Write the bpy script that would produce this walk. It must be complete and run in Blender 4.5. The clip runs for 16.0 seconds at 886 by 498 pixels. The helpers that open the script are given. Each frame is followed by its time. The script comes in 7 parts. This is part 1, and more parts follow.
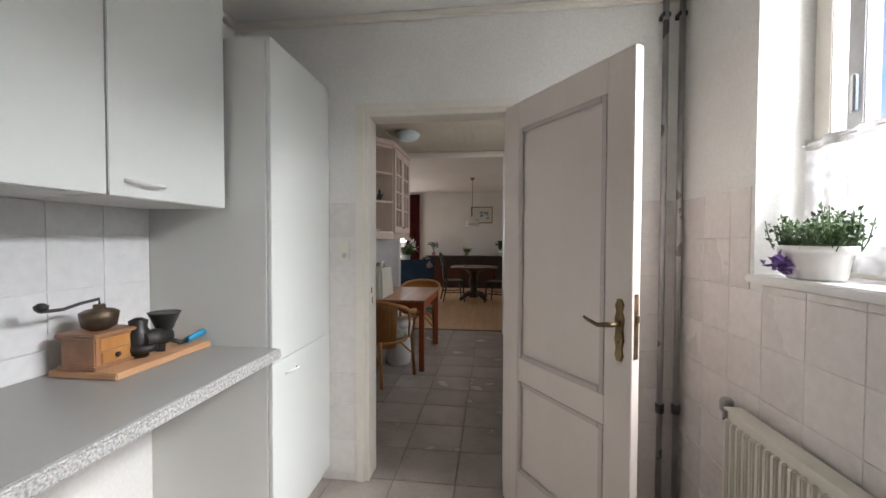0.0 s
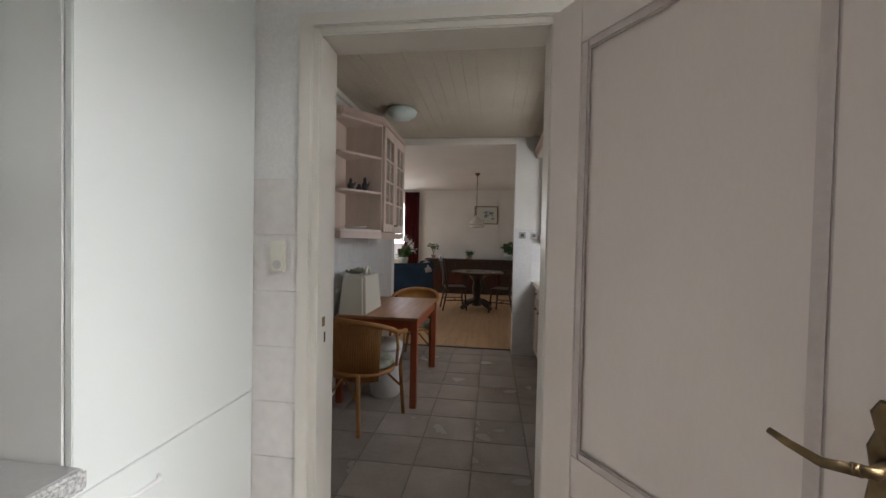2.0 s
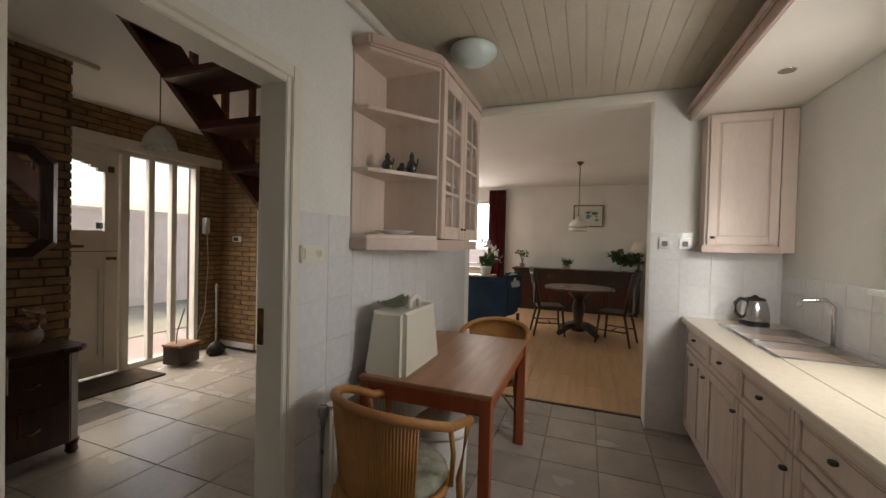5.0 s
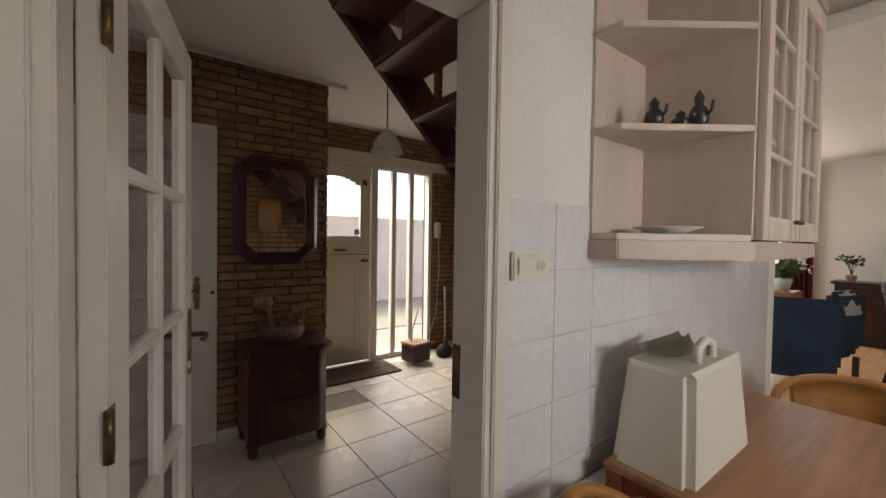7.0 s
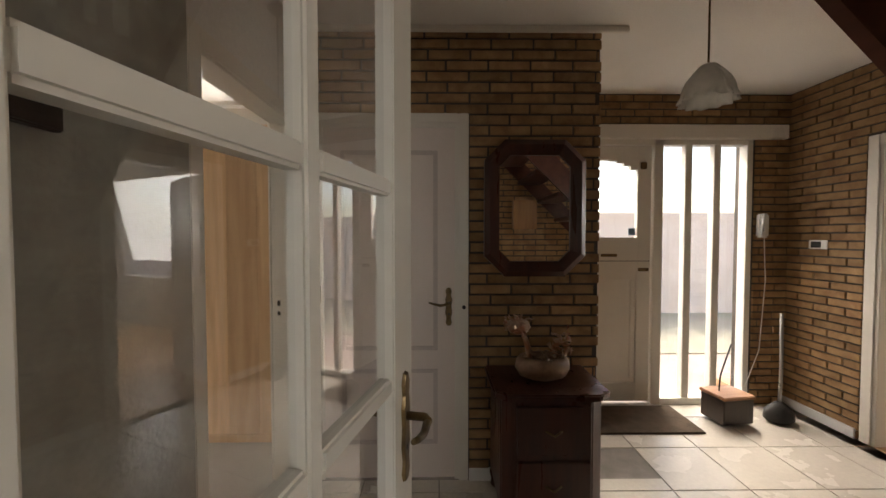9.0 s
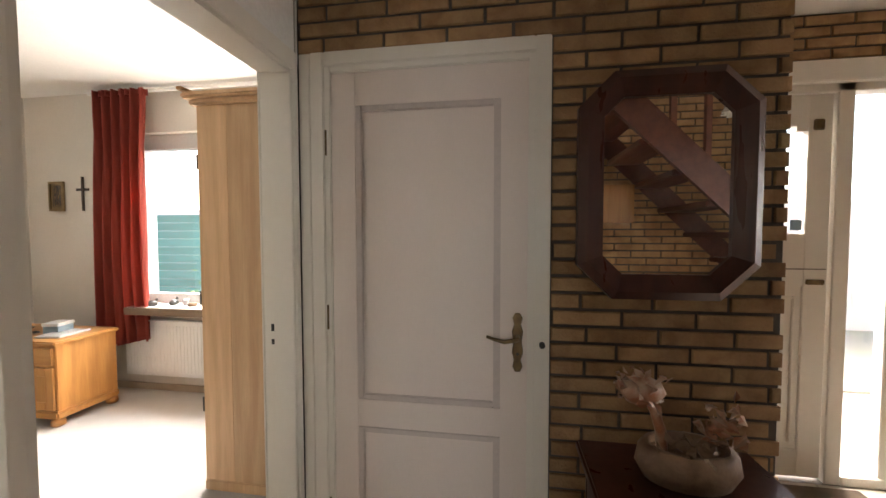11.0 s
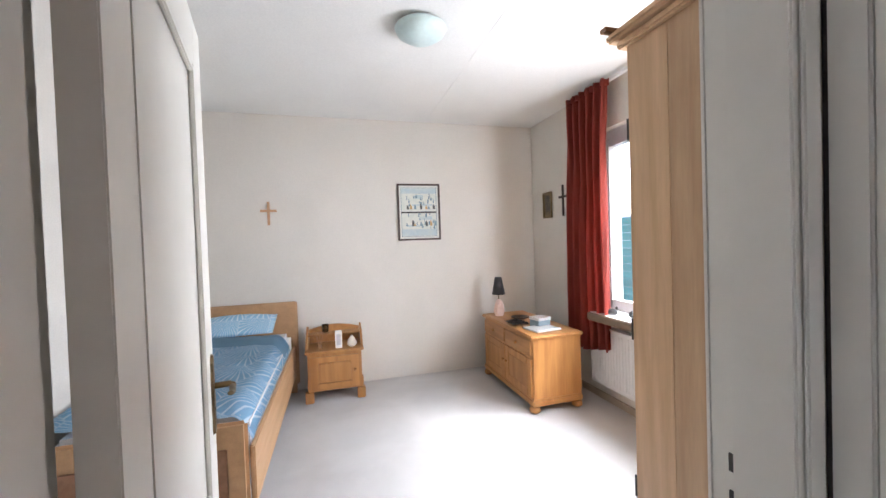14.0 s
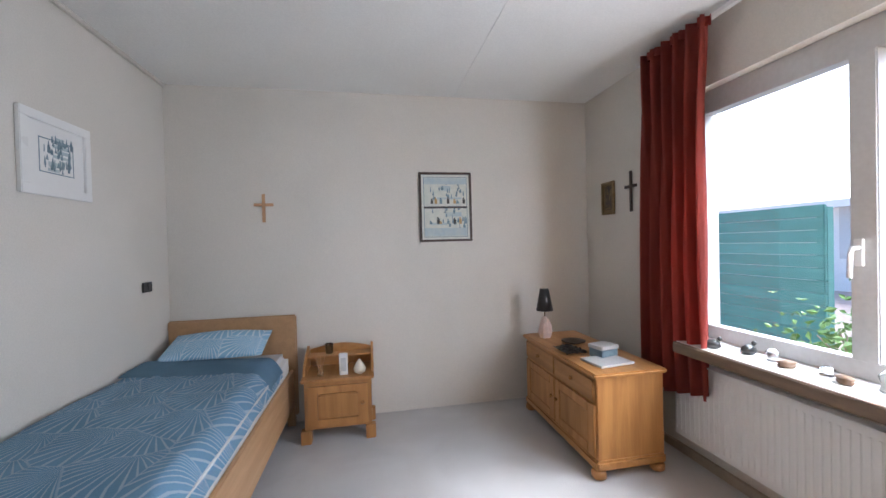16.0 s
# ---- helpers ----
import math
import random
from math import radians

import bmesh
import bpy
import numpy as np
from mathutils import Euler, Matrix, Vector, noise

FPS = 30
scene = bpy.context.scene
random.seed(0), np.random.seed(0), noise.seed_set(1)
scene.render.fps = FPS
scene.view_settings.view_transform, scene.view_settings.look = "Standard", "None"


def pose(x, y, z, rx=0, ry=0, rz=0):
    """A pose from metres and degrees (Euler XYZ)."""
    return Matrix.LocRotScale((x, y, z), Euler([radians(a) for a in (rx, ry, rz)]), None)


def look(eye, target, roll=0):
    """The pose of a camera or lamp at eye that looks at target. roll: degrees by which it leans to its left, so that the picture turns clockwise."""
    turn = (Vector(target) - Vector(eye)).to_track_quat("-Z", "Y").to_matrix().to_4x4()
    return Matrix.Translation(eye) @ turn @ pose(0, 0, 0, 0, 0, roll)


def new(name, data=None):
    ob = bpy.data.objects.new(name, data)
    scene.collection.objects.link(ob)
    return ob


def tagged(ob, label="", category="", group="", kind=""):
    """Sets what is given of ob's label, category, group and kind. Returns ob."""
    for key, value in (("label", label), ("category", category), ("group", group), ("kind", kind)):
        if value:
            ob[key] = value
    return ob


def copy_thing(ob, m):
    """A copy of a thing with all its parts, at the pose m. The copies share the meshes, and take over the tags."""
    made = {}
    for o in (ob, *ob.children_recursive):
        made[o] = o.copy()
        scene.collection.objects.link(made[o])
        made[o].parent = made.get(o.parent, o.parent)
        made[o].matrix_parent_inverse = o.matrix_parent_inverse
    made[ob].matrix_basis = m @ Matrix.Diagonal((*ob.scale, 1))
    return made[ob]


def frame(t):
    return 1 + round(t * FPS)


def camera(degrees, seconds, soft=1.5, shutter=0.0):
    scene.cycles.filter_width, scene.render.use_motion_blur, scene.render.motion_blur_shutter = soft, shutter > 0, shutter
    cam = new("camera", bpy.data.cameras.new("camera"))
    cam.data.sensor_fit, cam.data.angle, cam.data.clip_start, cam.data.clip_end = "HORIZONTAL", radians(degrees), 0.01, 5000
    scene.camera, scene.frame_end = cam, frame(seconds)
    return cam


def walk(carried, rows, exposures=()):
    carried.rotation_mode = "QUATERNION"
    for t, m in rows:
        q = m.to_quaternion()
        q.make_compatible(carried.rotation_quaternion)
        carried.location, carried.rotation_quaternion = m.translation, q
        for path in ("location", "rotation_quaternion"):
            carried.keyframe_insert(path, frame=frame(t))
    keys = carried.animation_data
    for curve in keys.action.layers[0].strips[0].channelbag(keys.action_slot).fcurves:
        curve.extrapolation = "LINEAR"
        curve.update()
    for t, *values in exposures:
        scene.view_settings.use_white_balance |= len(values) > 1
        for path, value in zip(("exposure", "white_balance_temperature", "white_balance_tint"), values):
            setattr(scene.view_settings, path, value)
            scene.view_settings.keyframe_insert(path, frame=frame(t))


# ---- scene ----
cam = camera(98.1, 16.0)
PATH = [
    (0, (0.004, 0.079, 1.356), (-0.244, 2.063, 1.307), 0.2),
    (0.5, (-0.02, 0.245, 1.35), (-0.271, 2.229, 1.304), 0.5),
    (1, (-0.077, 0.514, 1.375), (-0.33, 2.498, 1.33), 0.7),
    (1.5, (-0.1, 0.71, 1.369), (-0.353, 2.693, 1.327), 0.8),
    (2, (-0.089, 0.914, 1.356), (-0.343, 2.898, 1.315), 1.2),
    (2.5, (-0.094, 1.207, 1.363), (-0.353, 3.19, 1.327), 1.0),
    (3, (-0.12, 1.388, 1.35), (-0.409, 3.367, 1.314), 1.4),
    (3.2, (-0.144, 1.483, 1.348), (-0.455, 3.458, 1.311), 1.6),
    (5.3, (-0.331, 2.346, 1.415), (-1.141, 4.175, 1.379), 1.3),
    (5.5, (-0.361, 2.4, 1.407), (-1.256, 4.188, 1.369), 1.2),
    (6, (-0.475, 2.607, 1.392), (-1.614, 4.25, 1.351), 1.1),
    (6.5, (-0.602, 2.766, 1.404), (-1.976, 4.218, 1.362), 1.0),
    (7, (-0.706, 2.801, 1.415), (-2.308, 3.998, 1.368), 0.9),
    (7.5, (-0.903, 2.903, 1.412), (-2.71, 3.759, 1.36), 0.7),
    (8, (-1.109, 2.958, 1.427), (-3.049, 3.439, 1.368), 0.5),
    (8.2, (-1.163, 2.945, 1.454), (-3.133, 3.282, 1.375), 0.4),
    (10.5, (-2.163, 3.003, 1.422), (-4.156, 2.835, 1.374), 0.2),
    (11, (-2.279, 2.967, 1.449), (-4.252, 2.655, 1.365), -0.1),
    (11.5, (-2.451, 2.964, 1.418), (-4.343, 2.319, 1.35), -0.1),
    (12, (-2.649, 2.933, 1.415), (-4.359, 1.897, 1.355), -0.3),
    (12.5, (-2.763, 2.86, 1.427), (-4.253, 1.527, 1.366), -0.8),
    (13, (-2.927, 2.743, 1.451), (-4.083, 1.112, 1.39), -1.4),
    (13.5, (-3.058, 2.614, 1.456), (-3.819, 0.765, 1.408), -1.7),
    (14, (-3.099, 2.512, 1.445), (-3.632, 0.584, 1.405), -1.9),
    (14.5, (-3.094, 2.291, 1.418), (-3.493, 0.331, 1.399), -1.6),
    (15, (-3.155, 2.113, 1.417), (-3.526, 0.147, 1.405), -1.4),
    (15.5, (-3.212, 1.988, 1.412), (-3.562, 0.019, 1.399), -1.5),
    (16, (-3.312, 1.761, 1.444), (-3.682, -0.204, 1.418), -1.5),
]
# late light: the picture brightens and darkens with the rooms
EXPOSURES = [(0.0, -0.55, 6450, 10), (1.0, -0.55, 6500, 10), (2.0, -0.7, 6500, 10), (3.0, -0.75, 6550, 10), (5.5, -0.2, 7300, 10), (6.5, 0.0, 7200, 10), (7.0, 0.03, 7150, 10), (8.0, 0.25, 7250, 10), (10.5, 0.9, 7200, 10), (11.0, 1.25, 7000, 10), (11.5, 1.3, 6700, 10), (12.5, 1.3, 6050, 10), (13.5, 1.15, 5800, 10), (14.0, 1.15, 5750, 10), (15.0, 0.85, 5550, 10), (16.0, 0.42, 5550, 10)]
walk(cam, [(t, look(eye, target, roll)) for t, eye, target, roll in PATH], EXPOSURES)


# ---- light ----
world = bpy.data.worlds.new("overcast_sky")
scene.world = world
world.use_nodes = True
wn = world.node_tree
sky = wn.nodes.new("ShaderNodeTexSky")
sky.sky_type, sky.sun_disc = "NISHITA", False
sky.sun_elevation, sky.sun_rotation, sky.dust_density = radians(48), radians(250), 3.0
wn.nodes["Background"].inputs["Strength"].default_value = 0.4
wn.links.new(sky.outputs[0], wn.nodes["Background"].inputs["Color"])


def lamp(name, eye, target, w, h, power, colour=(1, 1, 1)):
    data = bpy.data.lights.new(name, "AREA")
    data.shape, data.size, data.size_y, data.energy, data.color = "RECTANGLE", w, h, power, colour
    ob = new(name, data)
    ob.matrix_world = look(eye, target)
    return ob


sun_data = bpy.data.lights.new("sun", "SUN")
sun_data.energy, sun_data.angle, sun_data.color = 2.2, radians(14), (1.0, 0.96, 0.9)
sun = new("sun", sun_data)
sun.matrix_world = look((-9.4, 3.4, 11.1), (0, 0, 0))
# daylight that comes in at the windows, and one added fill in the living room
lamp("window_light_bedroom", (-6.35, 0.75, 3.35), (-4.2, 0.6, 0.3), 2.2, 1.0, 110, (0.96, 0.98, 1.0))
lamp("window_light_utility", (1.9, 0.9, 2.9), (0.2, 1.0, 1.0), 1.4, 1.0, 560, (0.97, 0.98, 1.0))
lamp("window_light_kitchen", (0.95, 3.95, 1.68), (-0.8, 5.4, 0.5), 0.7, 0.6, 20, (0.97, 0.98, 1.0))
lamp("window_light_kitchen_pane", (1.02, 3.9, 1.68), (-1.4, 3.9, 1.66), 1.2, 0.7, 3.5, (0.95, 0.98, 1.0))
lamp("window_light_living_room", (-3.3, 11.7, 1.9), (-2.0, 8.0, 0.8), 1.6, 1.3, 62, (0.98, 0.98, 1.0))
# added fill lamp at an unseen opening in the west living room wall
lamp("fill_light_living_room_side", (-5.25, 8.8, 1.7), (-1.0, 8.8, 0.8), 2.2, 1.3, 40, (0.98, 0.98, 1.0))
lamp("window_light_bedroom_side", (-5.40, 1.08, 1.55), (-2.5, 0.6, 1.2), 0.5, 1.25, 30, (0.96, 0.98, 1.0))
lamp("window_light_stairwell", (-2.0, 3.5, 4.15), (-2.0, 3.5, 0), 0.8, 1.6, 3.5, (1.0, 0.98, 0.95))
lamp("window_light_hall", (-5.6, 5.0, 3.3), (-3.6, 4.9, 0.4), 1.6, 0.8, 95, (1.0, 0.97, 0.94))


# ---- materials ----
def surf(name, c1, c2=None, rough=0.5, scale=4.0, fine=70.0, bump=0.05, metal=0.0, stretch=(1, 1, 1), rand=0.0, mid=(0.35, 0.65), grain=0.22):
    """A node material: two colours mixed by coarse noise, fine grain over them, relief and uneven gloss."""
    m = bpy.data.materials.new(name)
    m.use_nodes = True
    n, ln = m.node_tree.nodes, m.node_tree.links
    b = n["Principled BSDF"]
    c2 = c2 or tuple(v * 0.88 for v in c1)
    tc, info = n.new("ShaderNodeTexCoord"), n.new("ShaderNodeObjectInfo")
    shift = n.new("ShaderNodeVectorMath")
    shift.operation = "MULTIPLY_ADD"
    ln.new(info.outputs["Random"], shift.inputs[0])
    shift.inputs[1].default_value = (7.3, 3.1, 5.7) if rand else (0, 0, 0)
    ln.new(tc.outputs["Object"], shift.inputs[2])
    mp = n.new("ShaderNodeMapping")
    mp.inputs["Scale"].default_value = stretch
    ln.new(shift.outputs[0], mp.inputs[0])
    big, small = n.new("ShaderNodeTexNoise"), n.new("ShaderNodeTexNoise")
    big.inputs["Scale"].default_value, small.inputs["Scale"].default_value = scale, fine
    big.inputs["Detail"].default_value, small.inputs["Detail"].default_value = 5, 3
    big.inputs["Distortion"].default_value = 0.4
    for t in (big, small):
        ln.new(mp.outputs[0], t.inputs["Vector"])
    ramp = n.new("ShaderNodeValToRGB")
    ramp.color_ramp.elements[0].position, ramp.color_ramp.elements[1].position = mid
    ramp.color_ramp.elements[0].color, ramp.color_ramp.elements[1].color = (*c1, 1), (*c2, 1)
    ln.new(big.outputs[0], ramp.inputs[0])
    hsv = n.new("ShaderNodeHueSaturation")
    val = n.new("ShaderNodeMath")
    val.operation = "MULTIPLY_ADD"
    ln.new(small.outputs[0], val.inputs[0])
    val.inputs[1].default_value, val.inputs[2].default_value = grain, 1 - grain / 2
    add = n.new("ShaderNodeMath")
    add.operation = "MULTIPLY_ADD"
    ln.new(info.outputs["Random"], add.inputs[0])
    add.inputs[1].default_value = rand
    ln.new(val.outputs[0], add.inputs[2])
    sub = n.new("ShaderNodeMath")
    sub.operation = "SUBTRACT"
    ln.new(add.outputs[0], sub.inputs[0])
    sub.inputs[1].default_value = rand / 2
    ln.new(sub.outputs[0], hsv.inputs["Value"])
    ln.new(ramp.outputs[0], hsv.inputs["Color"])
    ln.new(hsv.outputs[0], b.inputs["Base Color"])
    gl = n.new("ShaderNodeMath")
    gl.operation = "MULTIPLY_ADD"
    ln.new(big.outputs[0], gl.inputs[0])
    gl.inputs[1].default_value, gl.inputs[2].default_value = 0.2, max(0.03, rough - 0.1)
    ln.new(gl.outputs[0], b.inputs["Roughness"])
    b.inputs["Metallic"].default_value = metal
    if bump:
        bp = n.new("ShaderNodeBump")
        bp.inputs["Strength"].default_value, bp.inputs["Distance"].default_value = min(1.0, bump * 4), 0.004
        ln.new(small.outputs[0], bp.inputs["Height"])
        ln.new(bp.outputs[0], b.inputs["Normal"])
    return m


def glass(name, colour=(1, 1, 1), rough=0.0, ior=1.45):
    m = bpy.data.materials.new(name)
    m.use_nodes = True
    b = m.node_tree.nodes["Principled BSDF"]
    b.inputs["Base Color"].default_value = (*colour, 1)
    b.inputs["Transmission Weight"].default_value, b.inputs["Roughness"].default_value, b.inputs["IOR"].default_value = 1, rough, ior
    return m


def wood(name, c1, c2, rough=0.4, along="z", rand=0.25):
    k = {"x": (1.2, 14, 14), "y": (14, 1.2, 14), "z": (14, 14, 1.2)}[along]
    return surf(name, c1, c2, rough, 1.3, 9, 0.03, 0, k, rand)


WHITE = surf("white_plaster", (0.78, 0.77, 0.74), (0.72, 0.71, 0.68), 0.85, 1.5, 90, 0.06)
CEIL = surf("ceiling_paint", (0.80, 0.79, 0.76), (0.76, 0.75, 0.72), 0.8, 1.2, 120, 0.04)
BEDWALL = surf("cream_wall_paint", (0.68, 0.635, 0.575), (0.64, 0.60, 0.54), 0.85, 1.2, 130, 0.05)
KITCEIL = surf("cream_board_paint", (0.60, 0.55, 0.45), (0.55, 0.50, 0.41), 0.4, 2.0, 40, 0.01)
LAMINATE = surf("pale_green_white_laminate", (0.70, 0.72, 0.69), (0.68, 0.70, 0.67), 0.35, 0.8, 240, 0.001, grain=0.03)
TALLSIDE = surf("pale_laminate_side", (0.70, 0.70, 0.67), (0.67, 0.67, 0.64), 0.42, 0.8, 240, 0.001, grain=0.03)
PAINT = surf("cream_gloss_paint", (0.75, 0.71, 0.64), (0.71, 0.67, 0.60), 0.32, 2.0, 30, 0.006, grain=0.05)
DOORPAINT = surf("off_white_door_paint", (0.75, 0.665, 0.61), (0.72, 0.635, 0.58), 0.4, 1.5, 50, 0.012, 0, (3, 3, 0.8), grain=0.06)
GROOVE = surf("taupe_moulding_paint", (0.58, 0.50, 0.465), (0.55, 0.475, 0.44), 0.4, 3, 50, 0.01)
KITCHEN = surf("pinkish_limed_cabinet_front", (0.66, 0.54, 0.47), (0.60, 0.49, 0.42), 0.45, 1.5, 20, 0.02, 0, (6, 6, 1))
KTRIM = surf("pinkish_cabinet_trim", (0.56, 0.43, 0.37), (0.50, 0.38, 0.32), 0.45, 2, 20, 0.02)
TILEW = surf("white_glazed_tile", (0.74, 0.74, 0.74), (0.70, 0.70, 0.71), 0.12, 2.0, 30, 0.01, rand=0.05)
TILEU = surf("pinkish_white_glazed_tile", (0.74, 0.70, 0.67), (0.68, 0.64, 0.61), 0.25, 2.5, 30, 0.01, rand=0.06)
GROUT = surf("pale_grout", (0.55, 0.53, 0.50), (0.48, 0.46, 0.43), 0.9, 5, 100, 0.06)
FLOORK = surf("grey_brown_floor_tile", (0.40, 0.345, 0.31), (0.31, 0.27, 0.245), 0.24, 3.5, 45, 0.03, rand=0.16)
FLOORH = surf("cream_floor_tile", (0.60, 0.55, 0.48), (0.55, 0.50, 0.44), 0.25, 3.0, 45, 0.02, rand=0.04)
JOINT = surf("dark_floor_joint", (0.23, 0.20, 0.18), (0.18, 0.16, 0.14), 0.9, 8, 120, 0.06)
PARQUET = wood("tan_wood_floor", (0.60, 0.38, 0.21), (0.53, 0.325, 0.175), 0.34, "y", 0.1)
CARPET = surf("pale_grey_carpet", (0.54, 0.52, 0.505), (0.48, 0.46, 0.445), 0.95, 2.5, 260, 0.25)
BRICK = surf("yellow_brown_brick", (0.39, 0.245, 0.12), (0.26, 0.145, 0.07), 0.85, 9, 90, 0.22, rand=0.38)
MORTAR = surf("dark_mortar", (0.10, 0.085, 0.07), (0.075, 0.065, 0.055), 0.95, 10, 120, 0.2)
MAHOG = wood("dark_mahogany", (0.075, 0.022, 0.013), (0.045, 0.013, 0.009), 0.3)
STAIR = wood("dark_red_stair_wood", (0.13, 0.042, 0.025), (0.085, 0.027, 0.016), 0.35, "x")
# the same stair wood, its colour lightened as if light fell on it
STAIRLIT = wood("lit_stair_wood", (0.20, 0.07, 0.04), (0.14, 0.05, 0.03), 0.4, "y")
DARKWOOD = wood("very_dark_oak", (0.05, 0.028, 0.018), (0.03, 0.017, 0.011), 0.35)
TEAK = wood("teak_table_top", (0.34, 0.17, 0.09), (0.25, 0.12, 0.06), 0.42, "y")
REDTEAK = wood("reddish_table_frame", (0.34, 0.075, 0.024), (0.25, 0.052, 0.018), 0.4)
CANE = surf("honey_rattan", (0.46, 0.215, 0.065), (0.35, 0.155, 0.045), 0.45, 8, 60, 0.06, rand=0.1)
PINE = wood("honey_pine", (0.45, 0.22, 0.068), (0.34, 0.152, 0.045), 0.38)
PINEX = wood("honey_pine_lengthwise", (0.46, 0.228, 0.072), (0.36, 0.165, 0.05), 0.38, "y")
BEDWOOD = wood("light_beech_bed_wood", (0.52, 0.31, 0.155), (0.45, 0.265, 0.13), 0.4, "y")
WARD = wood("light_alder_wardrobe_wood", (0.63, 0.415, 0.235), (0.51, 0.315, 0.168), 0.45, "z", 0.35)
BOARD = wood("cutting_board_wood", (0.55, 0.32, 0.17), (0.46, 0.25, 0.13), 0.5, "y")
BRASS = surf("antique_brass", (0.24, 0.165, 0.08), (0.11, 0.075, 0.04), 0.38, 20, 90, 0.05, 0.9)
CHROME = surf("brushed_steel", (0.62, 0.62, 0.62), (0.55, 0.55, 0.55), 0.22, 5, 90, 0.01, 1.0)
PIPE = surf("grey_metal_pipe_paint", (0.36, 0.35, 0.33), (0.28, 0.27, 0.26), 0.3, 5, 60, 0.02, 0.6)
IRON = surf("dark_cast_iron", (0.045, 0.043, 0.042), (0.03, 0.028, 0.027), 0.45, 12, 90, 0.1, 0.5)
BLACK = surf("black_plastic", (0.02, 0.02, 0.022), (0.03, 0.03, 0.03), 0.35, 6, 60, 0.02)
PLASTIC = surf("cream_white_plastic", (0.72, 0.69, 0.60), (0.69, 0.66, 0.57), 0.38, 2, 40, 0.004, grain=0.05)
WHITEPL = surf("white_enamel", (0.80, 0.79, 0.77), (0.76, 0.75, 0.73), 0.3, 2, 40, 0.004, grain=0.05)
BLUEPL = surf("bright_blue_plastic", (0.03, 0.30, 0.50), (0.025, 0.25, 0.44), 0.35, 4, 50, 0.01)
STONE = surf("grey_speckled_worktop", (0.27, 0.265, 0.25), (0.30, 0.295, 0.28), 0.34, 90, 400, 0.0, mid=(0.3, 0.7), grain=0.12)
STONEEDGE = surf("granite_speckled_edge", (0.22, 0.22, 0.21), (0.56, 0.55, 0.53), 0.35, 150, 300, 0.03, mid=(0.36, 0.64))
CREAMTOP = surf("cream_worktop", (0.70, 0.63, 0.51), (0.66, 0.59, 0.48), 0.35, 30, 160, 0.01)
MAT = surf("brown_coir_mat", (0.085, 0.055, 0.035), (0.06, 0.04, 0.025), 0.98, 12, 260, 0.5)
REDCURT = surf("rust_red_velvet", (0.36, 0.055, 0.035), (0.27, 0.04, 0.027), 0.75, 3, 160, 0.08, 0, (4, 4, 0.6))
DARKRED = surf("dark_red_curtain", (0.16, 0.015, 0.02), (0.11, 0.01, 0.015), 0.85, 3, 120, 0.08)
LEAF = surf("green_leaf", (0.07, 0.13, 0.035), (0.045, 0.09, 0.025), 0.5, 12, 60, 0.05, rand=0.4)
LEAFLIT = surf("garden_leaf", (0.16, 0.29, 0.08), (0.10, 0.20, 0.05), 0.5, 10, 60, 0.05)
PURPLE = surf("violet_flower", (0.16, 0.07, 0.30), (0.10, 0.04, 0.2), 0.6, 10, 60, 0.05)
TEAL = surf("green_painted_boards", (0.06, 0.20, 0.178), (0.085, 0.245, 0.22), 0.5, 2, 40, 0.04, 0, (1, 1, 6), rand=0.2)
SHEET = surf("white_cotton_sheet", (0.78, 0.77, 0.76), (0.72, 0.71, 0.70), 0.9, 3, 120, 0.1)
DUVETPLAIN = surf("steel_blue_cotton", (0.23, 0.38, 0.53), (0.20, 0.34, 0.48), 0.85, 3, 160, 0.1)
NAVY = surf("dark_blue_upholstery", (0.015, 0.045, 0.085), (0.01, 0.03, 0.06), 0.8, 4, 120, 0.1)
FLORAL = surf("grey_green_floral_fabric", (0.40, 0.39, 0.32), (0.20, 0.21, 0.16), 0.9, 18, 160, 0.1)
SHADEW = surf("milk_glass", (0.80, 0.79, 0.74), (0.76, 0.75, 0.70), 0.25, 3, 40, 0.01)
AQUA = surf("pale_aqua_frosted_glass", (0.58, 0.70, 0.68), (0.62, 0.73, 0.71), 0.3, 3, 40, 0.01)
BROWNCER = surf("glazed_brown_pottery", (0.36, 0.14, 0.07), (0.46, 0.33, 0.24), 0.35, 14, 70, 0.1, mid=(0.4, 0.6))
CREAMCER = surf("cream_brown_pottery", (0.30, 0.20, 0.13), (0.15, 0.085, 0.05), 0.45, 12, 70, 0.1)
PAVING = surf("pinkish_paving", (0.46, 0.37, 0.33), (0.40, 0.32, 0.28), 0.9, 2, 40, 0.1)
HEDGE = surf("pale_beige_garden_wall", (0.86, 0.80, 0.76), (0.80, 0.73, 0.68), 0.95, 3, 30, 0.2)
GRASSM = surf("lawn_green", (0.36, 0.36, 0.27), (0.40, 0.37, 0.30), 0.95, 3, 90, 0.3)
HOUSE = surf("pale_house_render", (0.82, 0.81, 0.79), (0.78, 0.76, 0.74), 0.9, 1, 30, 0.05)
ROOF = surf("red_brown_roof_tiles", (0.25, 0.12, 0.08), (0.18, 0.09, 0.06), 0.85, 5, 40, 0.1)
ALU = surf("grey_white_window_frame", (0.56, 0.56, 0.56), (0.52, 0.52, 0.52), 0.35, 2, 40, 0.01)
SILL = surf("dark_brown_sill_edge", (0.20, 0.14, 0.09), (0.15, 0.105, 0.07), 0.5, 4, 60, 0.04, 0, (6, 1, 6))
CRYSTAL = surf("pink_salt_crystal", (0.74, 0.56, 0.48), (0.62, 0.44, 0.37), 0.4, 12, 60, 0.2)
